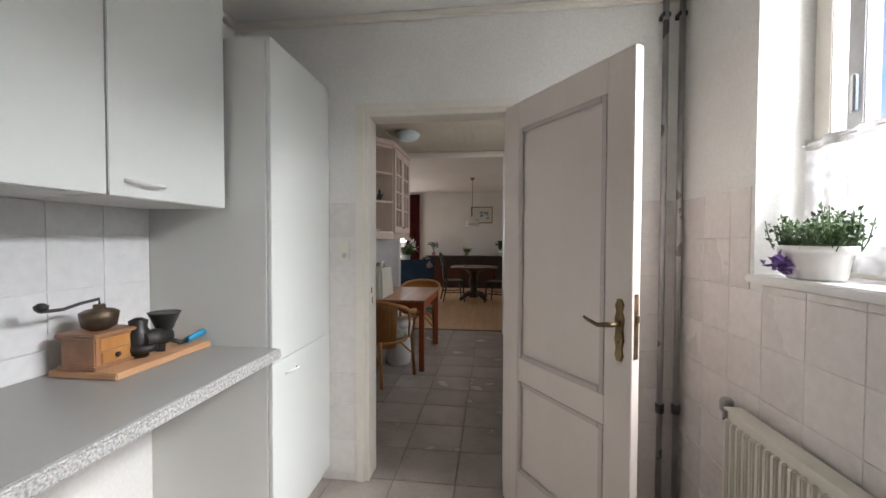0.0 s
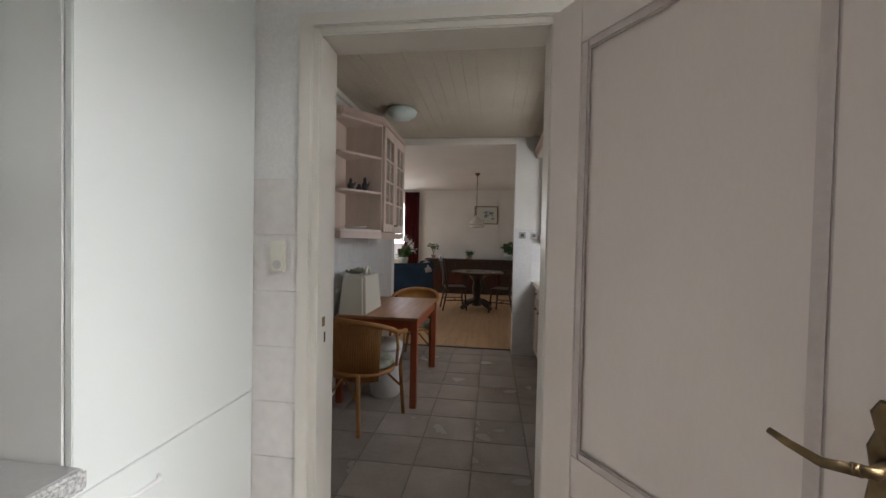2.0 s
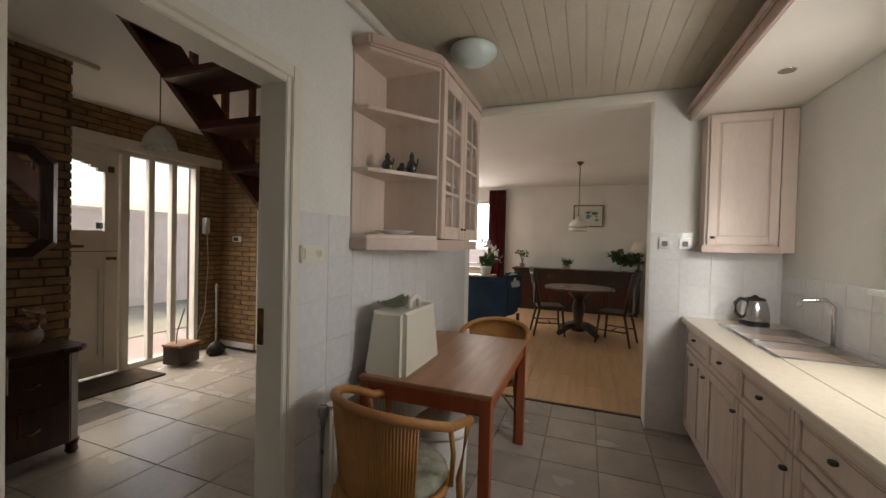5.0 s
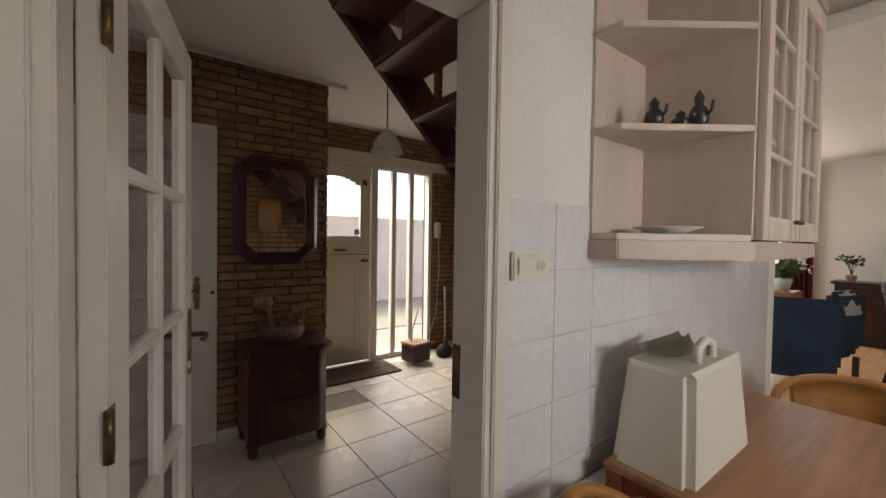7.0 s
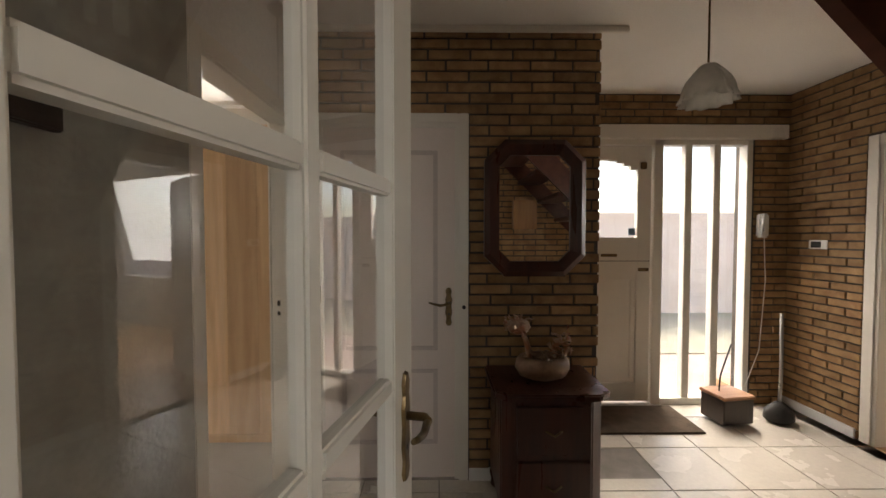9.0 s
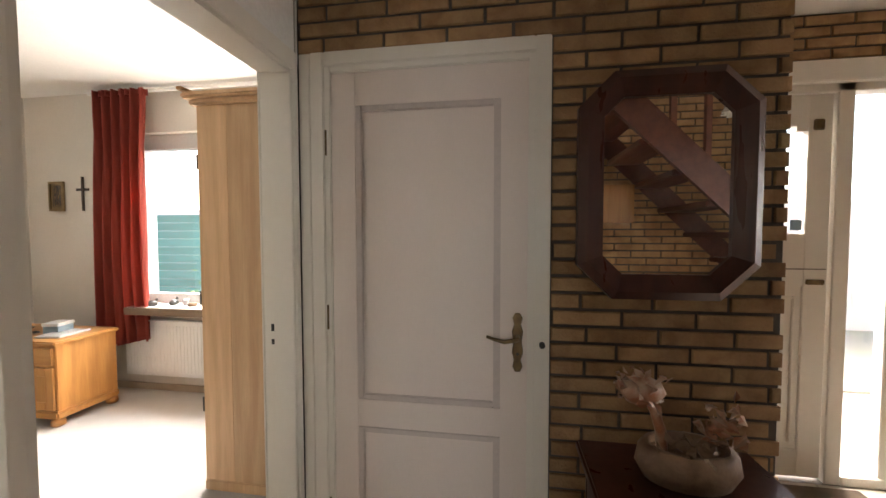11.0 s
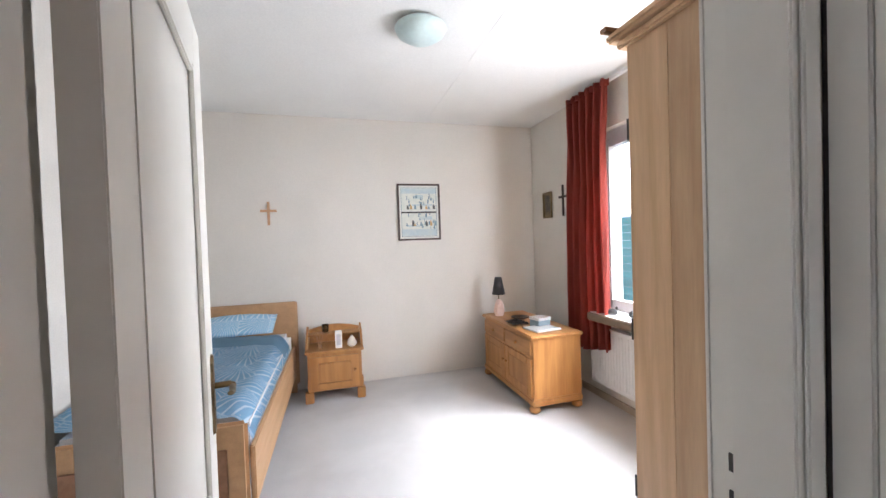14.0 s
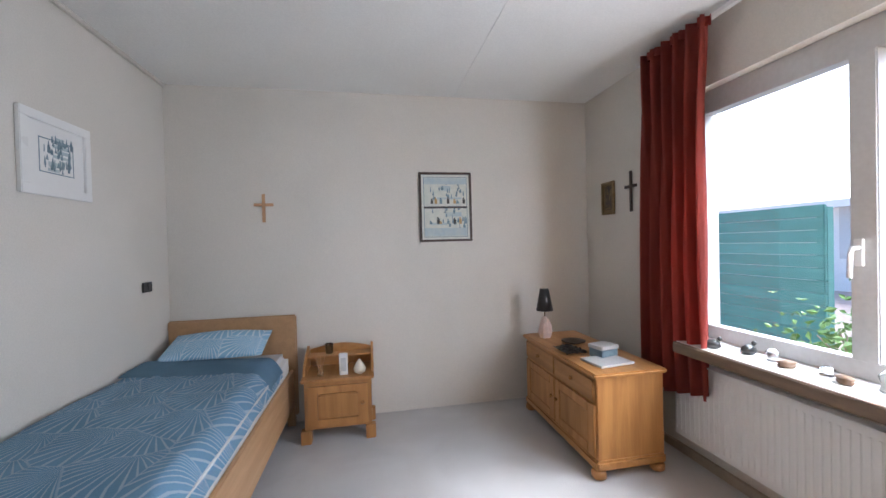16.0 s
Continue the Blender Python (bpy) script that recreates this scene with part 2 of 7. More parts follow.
PAPER = surf("ivory_print_paper", (0.66, 0.65, 0.58), (0.58, 0.59, 0.53), 0.7, 20, 90, 0.01)
INKBLUE = surf("blue_grey_print_ink", (0.16, 0.23, 0.28), (0.24, 0.32, 0.36), 0.7, 20, 90, 0.01)
INKDARK = surf("dark_print_ink", (0.05, 0.05, 0.05), (0.09, 0.08, 0.07), 0.7, 20, 90, 0.01)
GILT = surf("old_gilt_frame", (0.25, 0.18, 0.09), (0.18, 0.125, 0.06), 0.45, 12, 70, 0.06, 0.3)
PEWTER = surf("pewter", (0.10, 0.10, 0.10), (0.06, 0.06, 0.06), 0.35, 12, 60, 0.05, 0.8)
GLASS = glass("window_glass")
FROST = glass("clear_ornament_glass", (0.95, 0.98, 1.0), 0.05)
MIRROR = bpy.data.materials.new("mirror_silver")
MIRROR.use_nodes = True
silver = MIRROR.node_tree.nodes["Principled BSDF"].inputs
silver["Base Color"].default_value = (0.9, 0.9, 0.9, 1)
silver["Metallic"].default_value, silver["Roughness"].default_value = 1.0, 0.015


def lace():
    """Sheer lace: thin cloth that lets most of the light through."""
    m = bpy.data.materials.new("white_lace")
    m.use_nodes = True
    n, ln = m.node_tree.nodes, m.node_tree.links
    out, b = n["Material Output"], n["Principled BSDF"]
    b.inputs["Base Color"].default_value = (0.85, 0.85, 0.87, 1)
    b.inputs["Roughness"].default_value = 0.9
    tl, tr, mx = n.new("ShaderNodeBsdfTranslucent"), n.new("ShaderNodeBsdfTransparent"), n.new("ShaderNodeMixShader")
    tl.inputs[0].default_value = (0.6, 0.6, 0.62, 1)
    add = n.new("ShaderNodeMixShader")
    ln.new(b.outputs[0], add.inputs[1])
    ln.new(tl.outputs[0], add.inputs[2])
    vor = n.new("ShaderNodeTexVoronoi")
    vor.inputs["Scale"].default_value = 26
    tc = n.new("ShaderNodeTexCoord")
    ln.new(tc.outputs["Object"], vor.inputs["Vector"])
    r = n.new("ShaderNodeMapRange")
    r.inputs[1].default_value, r.inputs[2].default_value, r.inputs[3].default_value, r.inputs[4].default_value = 0.25, 0.6, 0.9, 0.6
    ln.new(vor.outputs["Distance"], r.inputs[0])
    ln.new(r.outputs[0], mx.inputs[0])
    ln.new(tr.outputs[0], mx.inputs[1])
    ln.new(add.outputs[0], mx.inputs[2])
    ln.new(mx.outputs[0], out.inputs[0])
    return m


LACE = lace()


def fans(name, base, dark, line):
    """Cotton printed with fans of thin pale lines that spread from scattered points."""
    m = surf(name, base, dark, 0.85, 2.5, 160, 0.1)
    n, ln = m.node_tree.nodes, m.node_tree.links
    b = n["Principled BSDF"]
    src = b.inputs["Base Color"].links[0].from_socket
    tc, mp = n.new("ShaderNodeTexCoord"), n.new("ShaderNodeMapping")
    mp.inputs["Scale"].default_value = (1, 1, 0)
    ln.new(tc.outputs["Object"], mp.inputs[0])
    vor = n.new("ShaderNodeTexVoronoi")
    vor.voronoi_dimensions = "2D"
    vor.inputs["Scale"].default_value, vor.inputs["Randomness"].default_value = 4.2, 0.7
    ln.new(mp.outputs[0], vor.inputs["Vector"])
    d = n.new("ShaderNodeVectorMath")
    d.operation = "SUBTRACT"
    ln.new(mp.outputs[0], d.inputs[0])
    ln.new(vor.outputs["Position"], d.inputs[1])
    off = n.new("ShaderNodeVectorMath")
    off.operation = "ADD"
    off.inputs[1].default_value = (0.05, 0.13, 0)
    ln.new(d.outputs[0], off.inputs[0])
    sp = n.new("ShaderNodeSeparateXYZ")
    ln.new(off.outputs[0], sp.inputs[0])
    at = n.new("ShaderNodeMath")
    at.operation = "ARCTAN2"
    ln.new(sp.outputs[0], at.inputs[0])
    ln.new(sp.outputs[1], at.inputs[1])
    mul = n.new("ShaderNodeMath")
    mul.operation = "MULTIPLY"
    mul.inputs[1].default_value = 38
    ln.new(at.outputs[0], mul.inputs[0])
    sn = n.new("ShaderNodeMath")
    sn.operation = "SINE"
    ln.new(mul.outputs[0], sn.inputs[0])
    mr = n.new("ShaderNodeMapRange")
    mr.inputs[1].default_value, mr.inputs[2].default_value = 0.55, 0.9
    ln.new(sn.outputs[0], mr.inputs[0])
    edge = n.new("ShaderNodeTexVoronoi")
    edge.voronoi_dimensions, edge.feature = "2D", "DISTANCE_TO_EDGE"
    edge.inputs["Scale"].default_value, edge.inputs["Randomness"].default_value = 4.2, 0.7
    ln.new(mp.outputs[0], edge.inputs["Vector"])
    er = n.new("ShaderNodeMapRange")
    er.inputs[1].default_value, er.inputs[2].default_value, er.inputs[3].default_value, er.inputs[4].default_value = 0.008, 0.022, 0.65, 0
    ln.new(edge.outputs["Distance"], er.inputs[0])
    mxm = n.new("ShaderNodeMath")
    mxm.operation = "MAXIMUM"
    ln.new(mr.outputs[0], mxm.inputs[0])
    ln.new(er.outputs[0], mxm.inputs[1])
    mix = n.new("ShaderNodeMix")
    mix.data_type = "RGBA"
    fac = n.new("ShaderNodeMath")
    fac.operation = "MULTIPLY"
    fac.inputs[1].default_value = 0.8
    ln.new(mxm.outputs[0], fac.inputs[0])
    ln.new(fac.outputs[0], mix.inputs[0])
    ln.new(src, mix.inputs[6])
    mix.inputs[7].default_value = (*line, 1)
    ln.new(mix.outputs[2], b.inputs["Base Color"])
    return m


DUVET = fans("blue_fan_print_cotton", (0.30, 0.50, 0.68), (0.25, 0.44, 0.62), (0.72, 0.79, 0.84))


# ---- shape helpers ----
def box(bm, x0, x1, y0, y1, z0, z1, bevel=0.0):
    x0, x1, y0, y1, z0, z1 = min(x0, x1), max(x0, x1), min(y0, y1), max(y0, y1), min(z0, z1), max(z0, z1)
    vs = [bm.verts.new((x, y, z)) for z in (z0, z1) for x, y in ((x0, y0), (x1, y0), (x1, y1), (x0, y1))]
    fs = [bm.faces.new([vs[i] for i in f]) for f in ((3, 2, 1, 0), (4, 5, 6, 7), (0, 1, 5, 4), (1, 2, 6, 5), (2, 3, 7, 6), (3, 0, 4, 7))]
    if bevel:
        bmesh.ops.bevel(bm, geom=list({e for f in fs for e in f.edges}), offset=bevel, segments=2, affect="EDGES")
    return bm


def prism(bm, outline, z0, z1, bevel=0.0):
    """An upright prism over a plan outline (counter-clockwise)."""
    a, b = [bm.verts.new((x, y, z0)) for x, y in outline], [bm.verts.new((x, y, z1)) for x, y in outline]
    k = len(outline)
    fs = [bm.faces.new(a[::-1]), bm.faces.new(b)] + [bm.faces.new((a[i], a[(i + 1) % k], b[(i + 1) % k], b[i])) for i in range(k)]
    if bevel:
        bmesh.ops.bevel(bm, geom=list({e for f in fs for e in f.edges}), offset=bevel, segments=2, affect="EDGES")
    return bm


def lathe(bm, profile, centre=(0, 0, 0), seg=24, squash=1.0):
    """Turned shape: (radius, height) pairs round an upright axis."""
    rings = []
    for r, z in profile:
        r = max(r, 0.0005)
        rings.append([bm.verts.new((centre[0] + r * math.cos(2 * math.pi * i / seg), centre[1] + squash * r * math.sin(2 * math.pi * i / seg), centre[2] + z)) for i in range(seg)])
    for a, b in zip(rings, rings[1:]):
        for i in range(seg):
            bm.faces.new((a[i], a[(i + 1) % seg], b[(i + 1) % seg], b[i])).smooth = True
    bm.faces.new(rings[0][::-1])
    bm.faces.new(rings[-1])
    return bm


def tube(bm, points, r, seg=8, taper=1.0):
    """A round bar along points."""
    pts = [Vector(p) for p in points]
    rings = []
    for i, p in enumerate(pts):
        d = (pts[min(i + 1, len(pts) - 1)] - pts[max(i - 1, 0)]).normalized()
        u = d.cross(Vector((0, 0, 1)))
        if u.length < 0.05:
            u = d.cross(Vector((1, 0, 0)))
        u.normalize()
        v = d.cross(u)
        rr = r * (1 + (taper - 1) * i / max(1, len(pts) - 1))
        rings.append([bm.verts.new(p + rr * (math.cos(2 * math.pi * k / seg) * u + math.sin(2 * math.pi * k / seg) * v)) for k in range(seg)])
    for a, b in zip(rings, rings[1:]):
        for k in range(seg):
            bm.faces.new((a[k], b[k], b[(k + 1) % seg], a[(k + 1) % seg])).smooth = True
    bm.faces.new(rings[0])
    bm.faces.new(rings[-1][::-1])
    return bm


def sheet(bm, f, nu, nv, thick=0.0):
    """A grid of f(u, v) points, u and v in 0..1, given thickness."""
    g = [[bm.verts.new(f(i / nu, j / nv)) for j in range(nv + 1)] for i in range(nu + 1)]
    fs = []
    for i in range(nu):
        for j in range(nv):
            q = bm.faces.new((g[i][j], g[i + 1][j], g[i + 1][j + 1], g[i][j + 1]))
            q.smooth = True
            fs.append(q)
    if thick:
        bmesh.ops.solidify(bm, geom=fs, thickness=thick)
    return bm


def B():
    return bmesh.new()


def mesh_of(name, bm, material):
    bmesh.ops.recalc_face_normals(bm, faces=bm.faces)
    data = bpy.data.meshes.new(name)
    bm.to_mesh(data)
    bm.free()
    data.materials.append(material)
    return data


def part(name, bm, material, parent, label=""):
    ob = new(name, mesh_of(name, bm, material))
    ob.parent = parent
    return tagged(ob, label)


def thing(name, at, rz, label, category, group=""):
    ob = new(name)
    ob.empty_display_size = 0.1
    ob.matrix_world = pose(*at, 0, 0, rz)
    return tagged(ob, label, category, group)


def setting(name, bm, material, label="", category="wall"):
    return tagged(new(name, mesh_of(name, bm, material)), label, category, kind="structure")


def bx(*a, **k):
    return box(B(), *a, **k)


# ---- structure: walls, floors, ceilings ----
def wall_y(name, x0, x1, y0, y1, z1, openings, material, label):
    """A wall that runs along x; openings are (x0, x1, z0, z1)."""
    bm, at = B(), x0
    for a, b, lo, hi in sorted(openings):
        if a > at:
            box(bm, at, a, y0, y1, 0, z1)
        if lo > 0:
            box(bm, a, b, y0, y1, 0, lo)
        if hi < z1:
            box(bm, a, b, y0, y1, hi, z1)
        at = b
    if x1 > at:
        box(bm, at, x1, y0, y1, 0, z1)
    return setting(name, bm, material, label)


def wall_x(name, x0, x1, y0, y1, z1, openings, material, label):
    """A wall that runs along y; openings are (y0, y1, z0, z1)."""
    bm, at = B(), y0
    for a, b, lo, hi in sorted(openings):
        if a > at:
            box(bm, x0, x1, at, a, 0, z1)
        if lo > 0:
            box(bm, x0, x1, a, b, 0, lo)
        if hi < z1:
            box(bm, x0, x1, a, b, hi, z1)
        at = b
    if y1 > at:
        box(bm, x0, x1, at, y1, 0, z1)
    return setting(name, bm, material, label)


HALL_H, KIT_H, UT_H, BED_H, LIV_H = 2.65, 2.62, 2.56, 2.745, 2.74
# utility room
w_ut_door = wall_y("wall_utility_north", -1.45, 0.95, 2.13, 2.27, 2.9, [(-0.70, 0.11, 0, 2.06)], WHITE, "white plastered wall with a doorway to the kitchen")
w_ut_left = wall_x("wall_utility_west", -1.75, -1.45, -1.0, 2.27, 2.9, [], WHITE, "white wall behind the worktop")
w_ut_right = wall_x("wall_utility_east", 0.95, 1.25, -1.0, 2.27, 2.9, [(0.35, 1.60, 1.22, 2.50)], WHITE, "white wall with a deep window recess")
wall_y("wall_utility_south", -1.75, 1.25, -1.15, -1.0, 2.9, [], WHITE, "plain white wall")
# kitchen
w_kit_left = wall_x("wall_kitchen_west", -1.57, -1.43, 2.27, 5.98, 2.9, [(2.66, 3.518, 0, 2.07)], WHITE, "white kitchen wall with a doorway to the hall")
w_kit_right = wall_x("wall_kitchen_east", 1.0, 1.25, 2.27, 11.3, 2.9, [(3.2, 4.6, 1.25, 2.1)], WHITE, "white outer wall of the kitchen")
w_pillar = wall_y("wall_kitchen_north", 0.17, 1.0, 5.62, 5.80, 2.9, [], WHITE, "white wall stub between kitchen and living room")
setting("beam", bx(-1.43, 0.17, 5.62, 5.80, 2.56, 2.9), CEIL, "white boxed beam over the wide opening", "beam")
# hall
w_bed_hall = wall_y("wall_hall_south", -3.735, -1.57, 2.0, 2.15, 2.9, [(-3.735, -2.775, 0, 2.12)], WHITE, "grey papered wall with a doorway to the bedroom")
w_wc = wall_x("wall_hall_west", -3.86, -3.735, 2.0, 3.895, 2.9, [(2.25, 3.09, 0, 2.115)], MORTAR, "yellow-brown brick wall with a white door")
w_ret = wall_y("wall_hall_return", -4.75, -3.86, 3.74, 3.88, 2.9, [], MORTAR, "brick return wall beside the front door")
w_front = wall_x("wall_hall_front", -4.95, -4.75, 3.74, 6.1, 2.9, [(3.9, 5.64, 0, 2.28)], MORTAR, "brick wall round the front door")
w_hall_n = wall_y("wall_hall_north", -4.95, -1.57, 5.95, 6.1, 2.9, [(-4.08, -3.22, 0, 2.08)], MORTAR, "yellow-brown brick wall with an open white door")
w_hall_e = wall_x("wall_hall_east", -1.585, -1.572, 3.562, 5.95, 2.9, [], MORTAR, "brick wall behind the stairs")
wall_y("wall_closet_back", -5.35, -3.86, 2.0, 2.15, 2.9, [], WHITE, "white wall")
# bedroom
w_bed_back = wall_y("wall_bedroom_south", -5.35, -1.75, -1.74, -1.59, 2.9, [], BEDWALL, "plain cream wall with a picture and a cross")
w_bed_left = wall_x("wall_bedroom_east", -1.753, -1.735, -1.59, 2.0, 2.9, [], BEDWALL, "plain cream wall beside the bed")
w_bed_win = wall_x("wall_bedroom_west", -5.60, -5.35, -1.74, 2.15, 2.9, [(-0.42, 1.75, 0.78, 2.36)], BEDWALL, "cream wall with a wide window")
setting("wall_bedroom_lining", box(box(B(), -2.78, -1.77, 1.985, 1.998, 0, 2.745), -5.35, -3.76, 1.985, 1.998, 0, 2.745), BEDWALL, "cream wall beside the bedroom door")
# living room
wall_y("wall_living_north", -5.3, 1.25, 11.3, 11.5, 2.9, [(-4.3, -2.45, 0.85, 2.45)], WHITE, "cream living room wall behind the sideboard")
wall_x("wall_living_west", -5.5, -5.3, 6.1, 11.5, 2.9, [(7.6, 10.0, 0.8, 2.4)], WHITE, "plain living room wall")
wall_y("wall_living_south", -1.57, -1.43, 5.98, 6.1, 2.9, [], WHITE, "plain wall end")

# ceilings
setting("ceiling_utility", bx(-1.6, 1.1, -1.1, 2.2, UT_H, UT_H + 0.1), CEIL, "white ceiling of the utility room", "ceiling")
boards = B()
x = -1.43
while x < 1.0:
    box(boards, x + 0.0008, min(x + 0.0992, 1.0), 2.27, 5.62, KIT_H, KIT_H + 0.012, 0.0018)
    x += 0.1
box(boards, -1.43, 1.0, 2.27, 5.62, KIT_H + 0.008, KIT_H + 0.1)
setting("ceiling_kitchen", boards, KITCEIL, "cream ceiling of narrow tongue-and-groove boards", "ceiling")
stairwell = box(box(B(), -3.8, -2.46, 2.08, 6.02, HALL_H, HALL_H + 0.1), -2.46, -1.5, 2.08, 2.5, HALL_H, HALL_H + 0.1)
box(stairwell, -2.46, -1.5, 4.75, 6.02, HALL_H, HALL_H + 0.1)
box(stairwell, -4.95, -3.8, 3.8, 6.02, HALL_H, HALL_H + 0.1)
setting("ceiling_hall", stairwell, CEIL, "white hall ceiling, open over the stairs", "ceiling")
setting("ceiling_stairwell", box(box(box(B(), -2.5, -1.5, 2.3, 4.9, 4.2, 4.3), -2.5, -2.46, 2.4, 4.8, HALL_H + 0.1, 4.2), -2.46, -1.5, 4.75, 4.8, HALL_H + 0.1, 4.2), WHITE, "white lining of the stairwell", "ceiling")
setting("wall_stairwell", box(box(B(), -1.57, -1.5, 2.4, 4.8, 2.9, 4.2), -2.5, -1.5, 2.4, 2.46, HALL_H + 0.1, 4.2), WHITE, "white upper wall of the stairwell", "wall")
setting("ceiling_bedroom", box(box(B(), -5.5, -4.075, -1.7, 2.05, BED_H, BED_H + 0.1), -4.072, -1.7, -1.7, 2.05, BED_H, BED_H + 0.1), CEIL, "white board ceiling with one long seam", "ceiling")
setting("ceiling_living", bx(-5.4, 1.1, 5.8, 11.4, LIV_H, LIV_H + 0.1), CEIL, "white living room ceiling", "ceiling")
setting("roof", bx(-5.8, 1.4, -1.9, 11.7, 4.32, 4.5), ROOF, "roof slab over the house", "roof")

# floors: bed of mortar or boards; the tiles lie on them further down
fl_kit = setting("floor_kitchen", bx(-1.6, 1.1, -1.1, 5.80, -0.12, -0.006), JOINT, "grey-brown ceramic tile floor with dark joints", "floor")
fl_hall = setting("floor_hall", bx(-4.95, -1.5, 2.08, 6.02, -0.12, -0.006), JOINT, "cream ceramic tile floor with dark joints", "floor")
setting("floor_bedroom", bx(-5.5, -1.7, -1.7, 2.08, -0.12, 0.0), CARPET, "pale grey short-pile carpet", "floor")
fl_liv = setting("floor_living", bx(-5.4, 1.1, 5.81, 11.4, -0.12, -0.006), PARQUET, "tan wooden floor boards", "floor")
setting("threshold", bx(-1.42, 0.18, 5.79, 5.825, -0.01, 0.008, bevel=0.003), DARKWOOD, "dark wooden strip between tiles and boards", "threshold")
setting("threshold_bedroom", bx(-3.69, -2.85, 2.0, 2.09, -0.01, 0.010, bevel=0.003), PINE, "wooden door threshold", "threshold")
setting("ground", bx(-400, 400, -400, 400, -0.5, -0.14), PAVING, "pinkish paved ground round the house", "ground")

# trims
setting("cornice", box(box(B(), -1.43, 0.17, 5.585, 5.617, 2.53, 2.60, 0.006), -1.425, -1.39, 3.5, 5.58, 2.57, 2.615, 0.006), PAINT, "cream timber trim under the kitchen ceiling", "trim")
setting("ceiling_trim_utility", box(box(B(), -1.44, 0.94, 2.09, 2.127, 2.525, 2.558, 0.005), -1.445, -1.405, -0.99, 2.085, 2.525, 2.558, 0.005), PAINT, "cream strip under the ceiling", "trim")
setting("ceiling_trim_hall", bx(-3.728, -3.70, 2.16, 4.05, 2.615, 2.648, bevel=0.004), PAINT, "cream strip under the hall ceiling", "trim")
setting("ceiling_trim_bedroom", bx(-1.78, -1.757, -1.585, 1.97, 2.718, 2.743, bevel=0.004), BEDWALL, "cream strip under the bedroom ceiling", "trim")
setting("baseboard_bedroom", bx(-5.348, -5.325, -1.58, 1.98, 0, 0.06, bevel=0.004), surf("light_brown_skirting", (0.42, 0.34, 0.26), (0.36, 0.29, 0.22), 0.5, 4, 60, 0.03), "low light-brown wooden skirting", "baseboard")
setting("baseboard_hall", box(box(box(B(), -3.733, -3.715, 3.14, 3.89, 0, 0.075, 0.003), -4.74, -4.16, 5.925, 5.947, 0, 0.075, 0.003), -3.14, -1.6, 5.925, 5.947, 0, 0.075, 0.003), WHITEPL, "low white skirting", "baseboard")
setting("wallpaper_hall", box(box(B(), -3.71, -3.705, 2.152, 2.156, 0, 2.64), -2.742, -1.58, 2.152, 2.156, 0, 2.64), surf("grey_green_wallpaper", (0.40, 0.39, 0.34), (0.33, 0.32, 0.28), 0.9, 8, 60, 0.1), "grey-green patterned wallpaper", "wall")


# ---- doorways ----
def frame_y(name, x0, x1, y0, y1, top, w, lip=0.012, material=PAINT):
    """Jambs, head and architraves of a doorway in a wall that runs along x (opening x0..x1)."""
    f = setting(name, B(), material, "cream painted door frame", "door frame")
    part("jamb", bx(x0, x0 + 0.035, y0, y1, 0, top, bevel=0.004), material, f)
    part("jamb", bx(x1 - 0.035, x1, y0, y1, 0, top, bevel=0.004), material, f)
    part("head", bx(x0 + 0.035, x1 - 0.035, y0, y1, top - 0.035, top, bevel=0.004), material, f)
    for ya, yb in ((y0 - lip, y0), (y1, y1 + lip)):
        part("architrave", bx(x0 - w, x0 + 0.012, ya, yb, 0, top + w, bevel=0.004), material, f)
        part("architrave", bx(x1 - 0.012, x1 + w, ya, yb, 0, top + w, bevel=0.004), material, f)
        part("architrave", bx(x0 + 0.012, x1 - 0.012, ya, yb, top - 0.012, top + w, bevel=0.004), material, f)
    return f


def frame_x(name, x0, x1, y0, y1, top, w, lip=0.012, material=PAINT):
    """The same in a wall that runs along y (opening y0..y1)."""
    f = setting(name, B(), material, "cream painted door frame", "door frame")
    part("jamb", bx(x0, x1, y0, y0 + 0.035, 0, top, bevel=0.004), material, f)
    part("jamb", bx(x0, x1, y1 - 0.035, y1, 0, top, bevel=0.004), material, f)
    part("head", bx(x0, x1, y0 + 0.035, y1 - 0.035, top - 0.035, top, bevel=0.004), material, f)
    for xa, xb in ((x0 - lip, x0), (x1, x1 + lip)):
        part("architrave", bx(xa, xb, y0 - w, y0 + 0.012, 0, top + w, bevel=0.004), material, f)
        part("architrave", bx(xa, xb, y1 - 0.012, y1 + w, 0, top + w, bevel=0.004), material, f)
        part("architrave", bx(xa, xb, y0 + 0.012, y1 - 0.012, top - 0.012, top + w, bevel=0.004), material, f)
    return f


fr = frame_y("door_frame_utility", -0.70, 0.11, 2.13, 2.27, 2.06, 0.035)
part("strike_plate", bx(-0.666, -0.6635, 2.17, 2.192, 1.052, 1.085, bevel=0.001), BRASS, fr)
part("strike_hole", bx(-0.666, -0.6635, 2.186, 2.196, 0.995, 1.03), IRON, fr)
fr = frame_x("door_frame_hall", -1.57, -1.43, 2.66, 3.518, 2.07, 0.04)
part("strike_plate", bx(-1.56, -1.53, 3.478, 3.484, 0.97, 1.12, bevel=0.001), BRASS, fr)
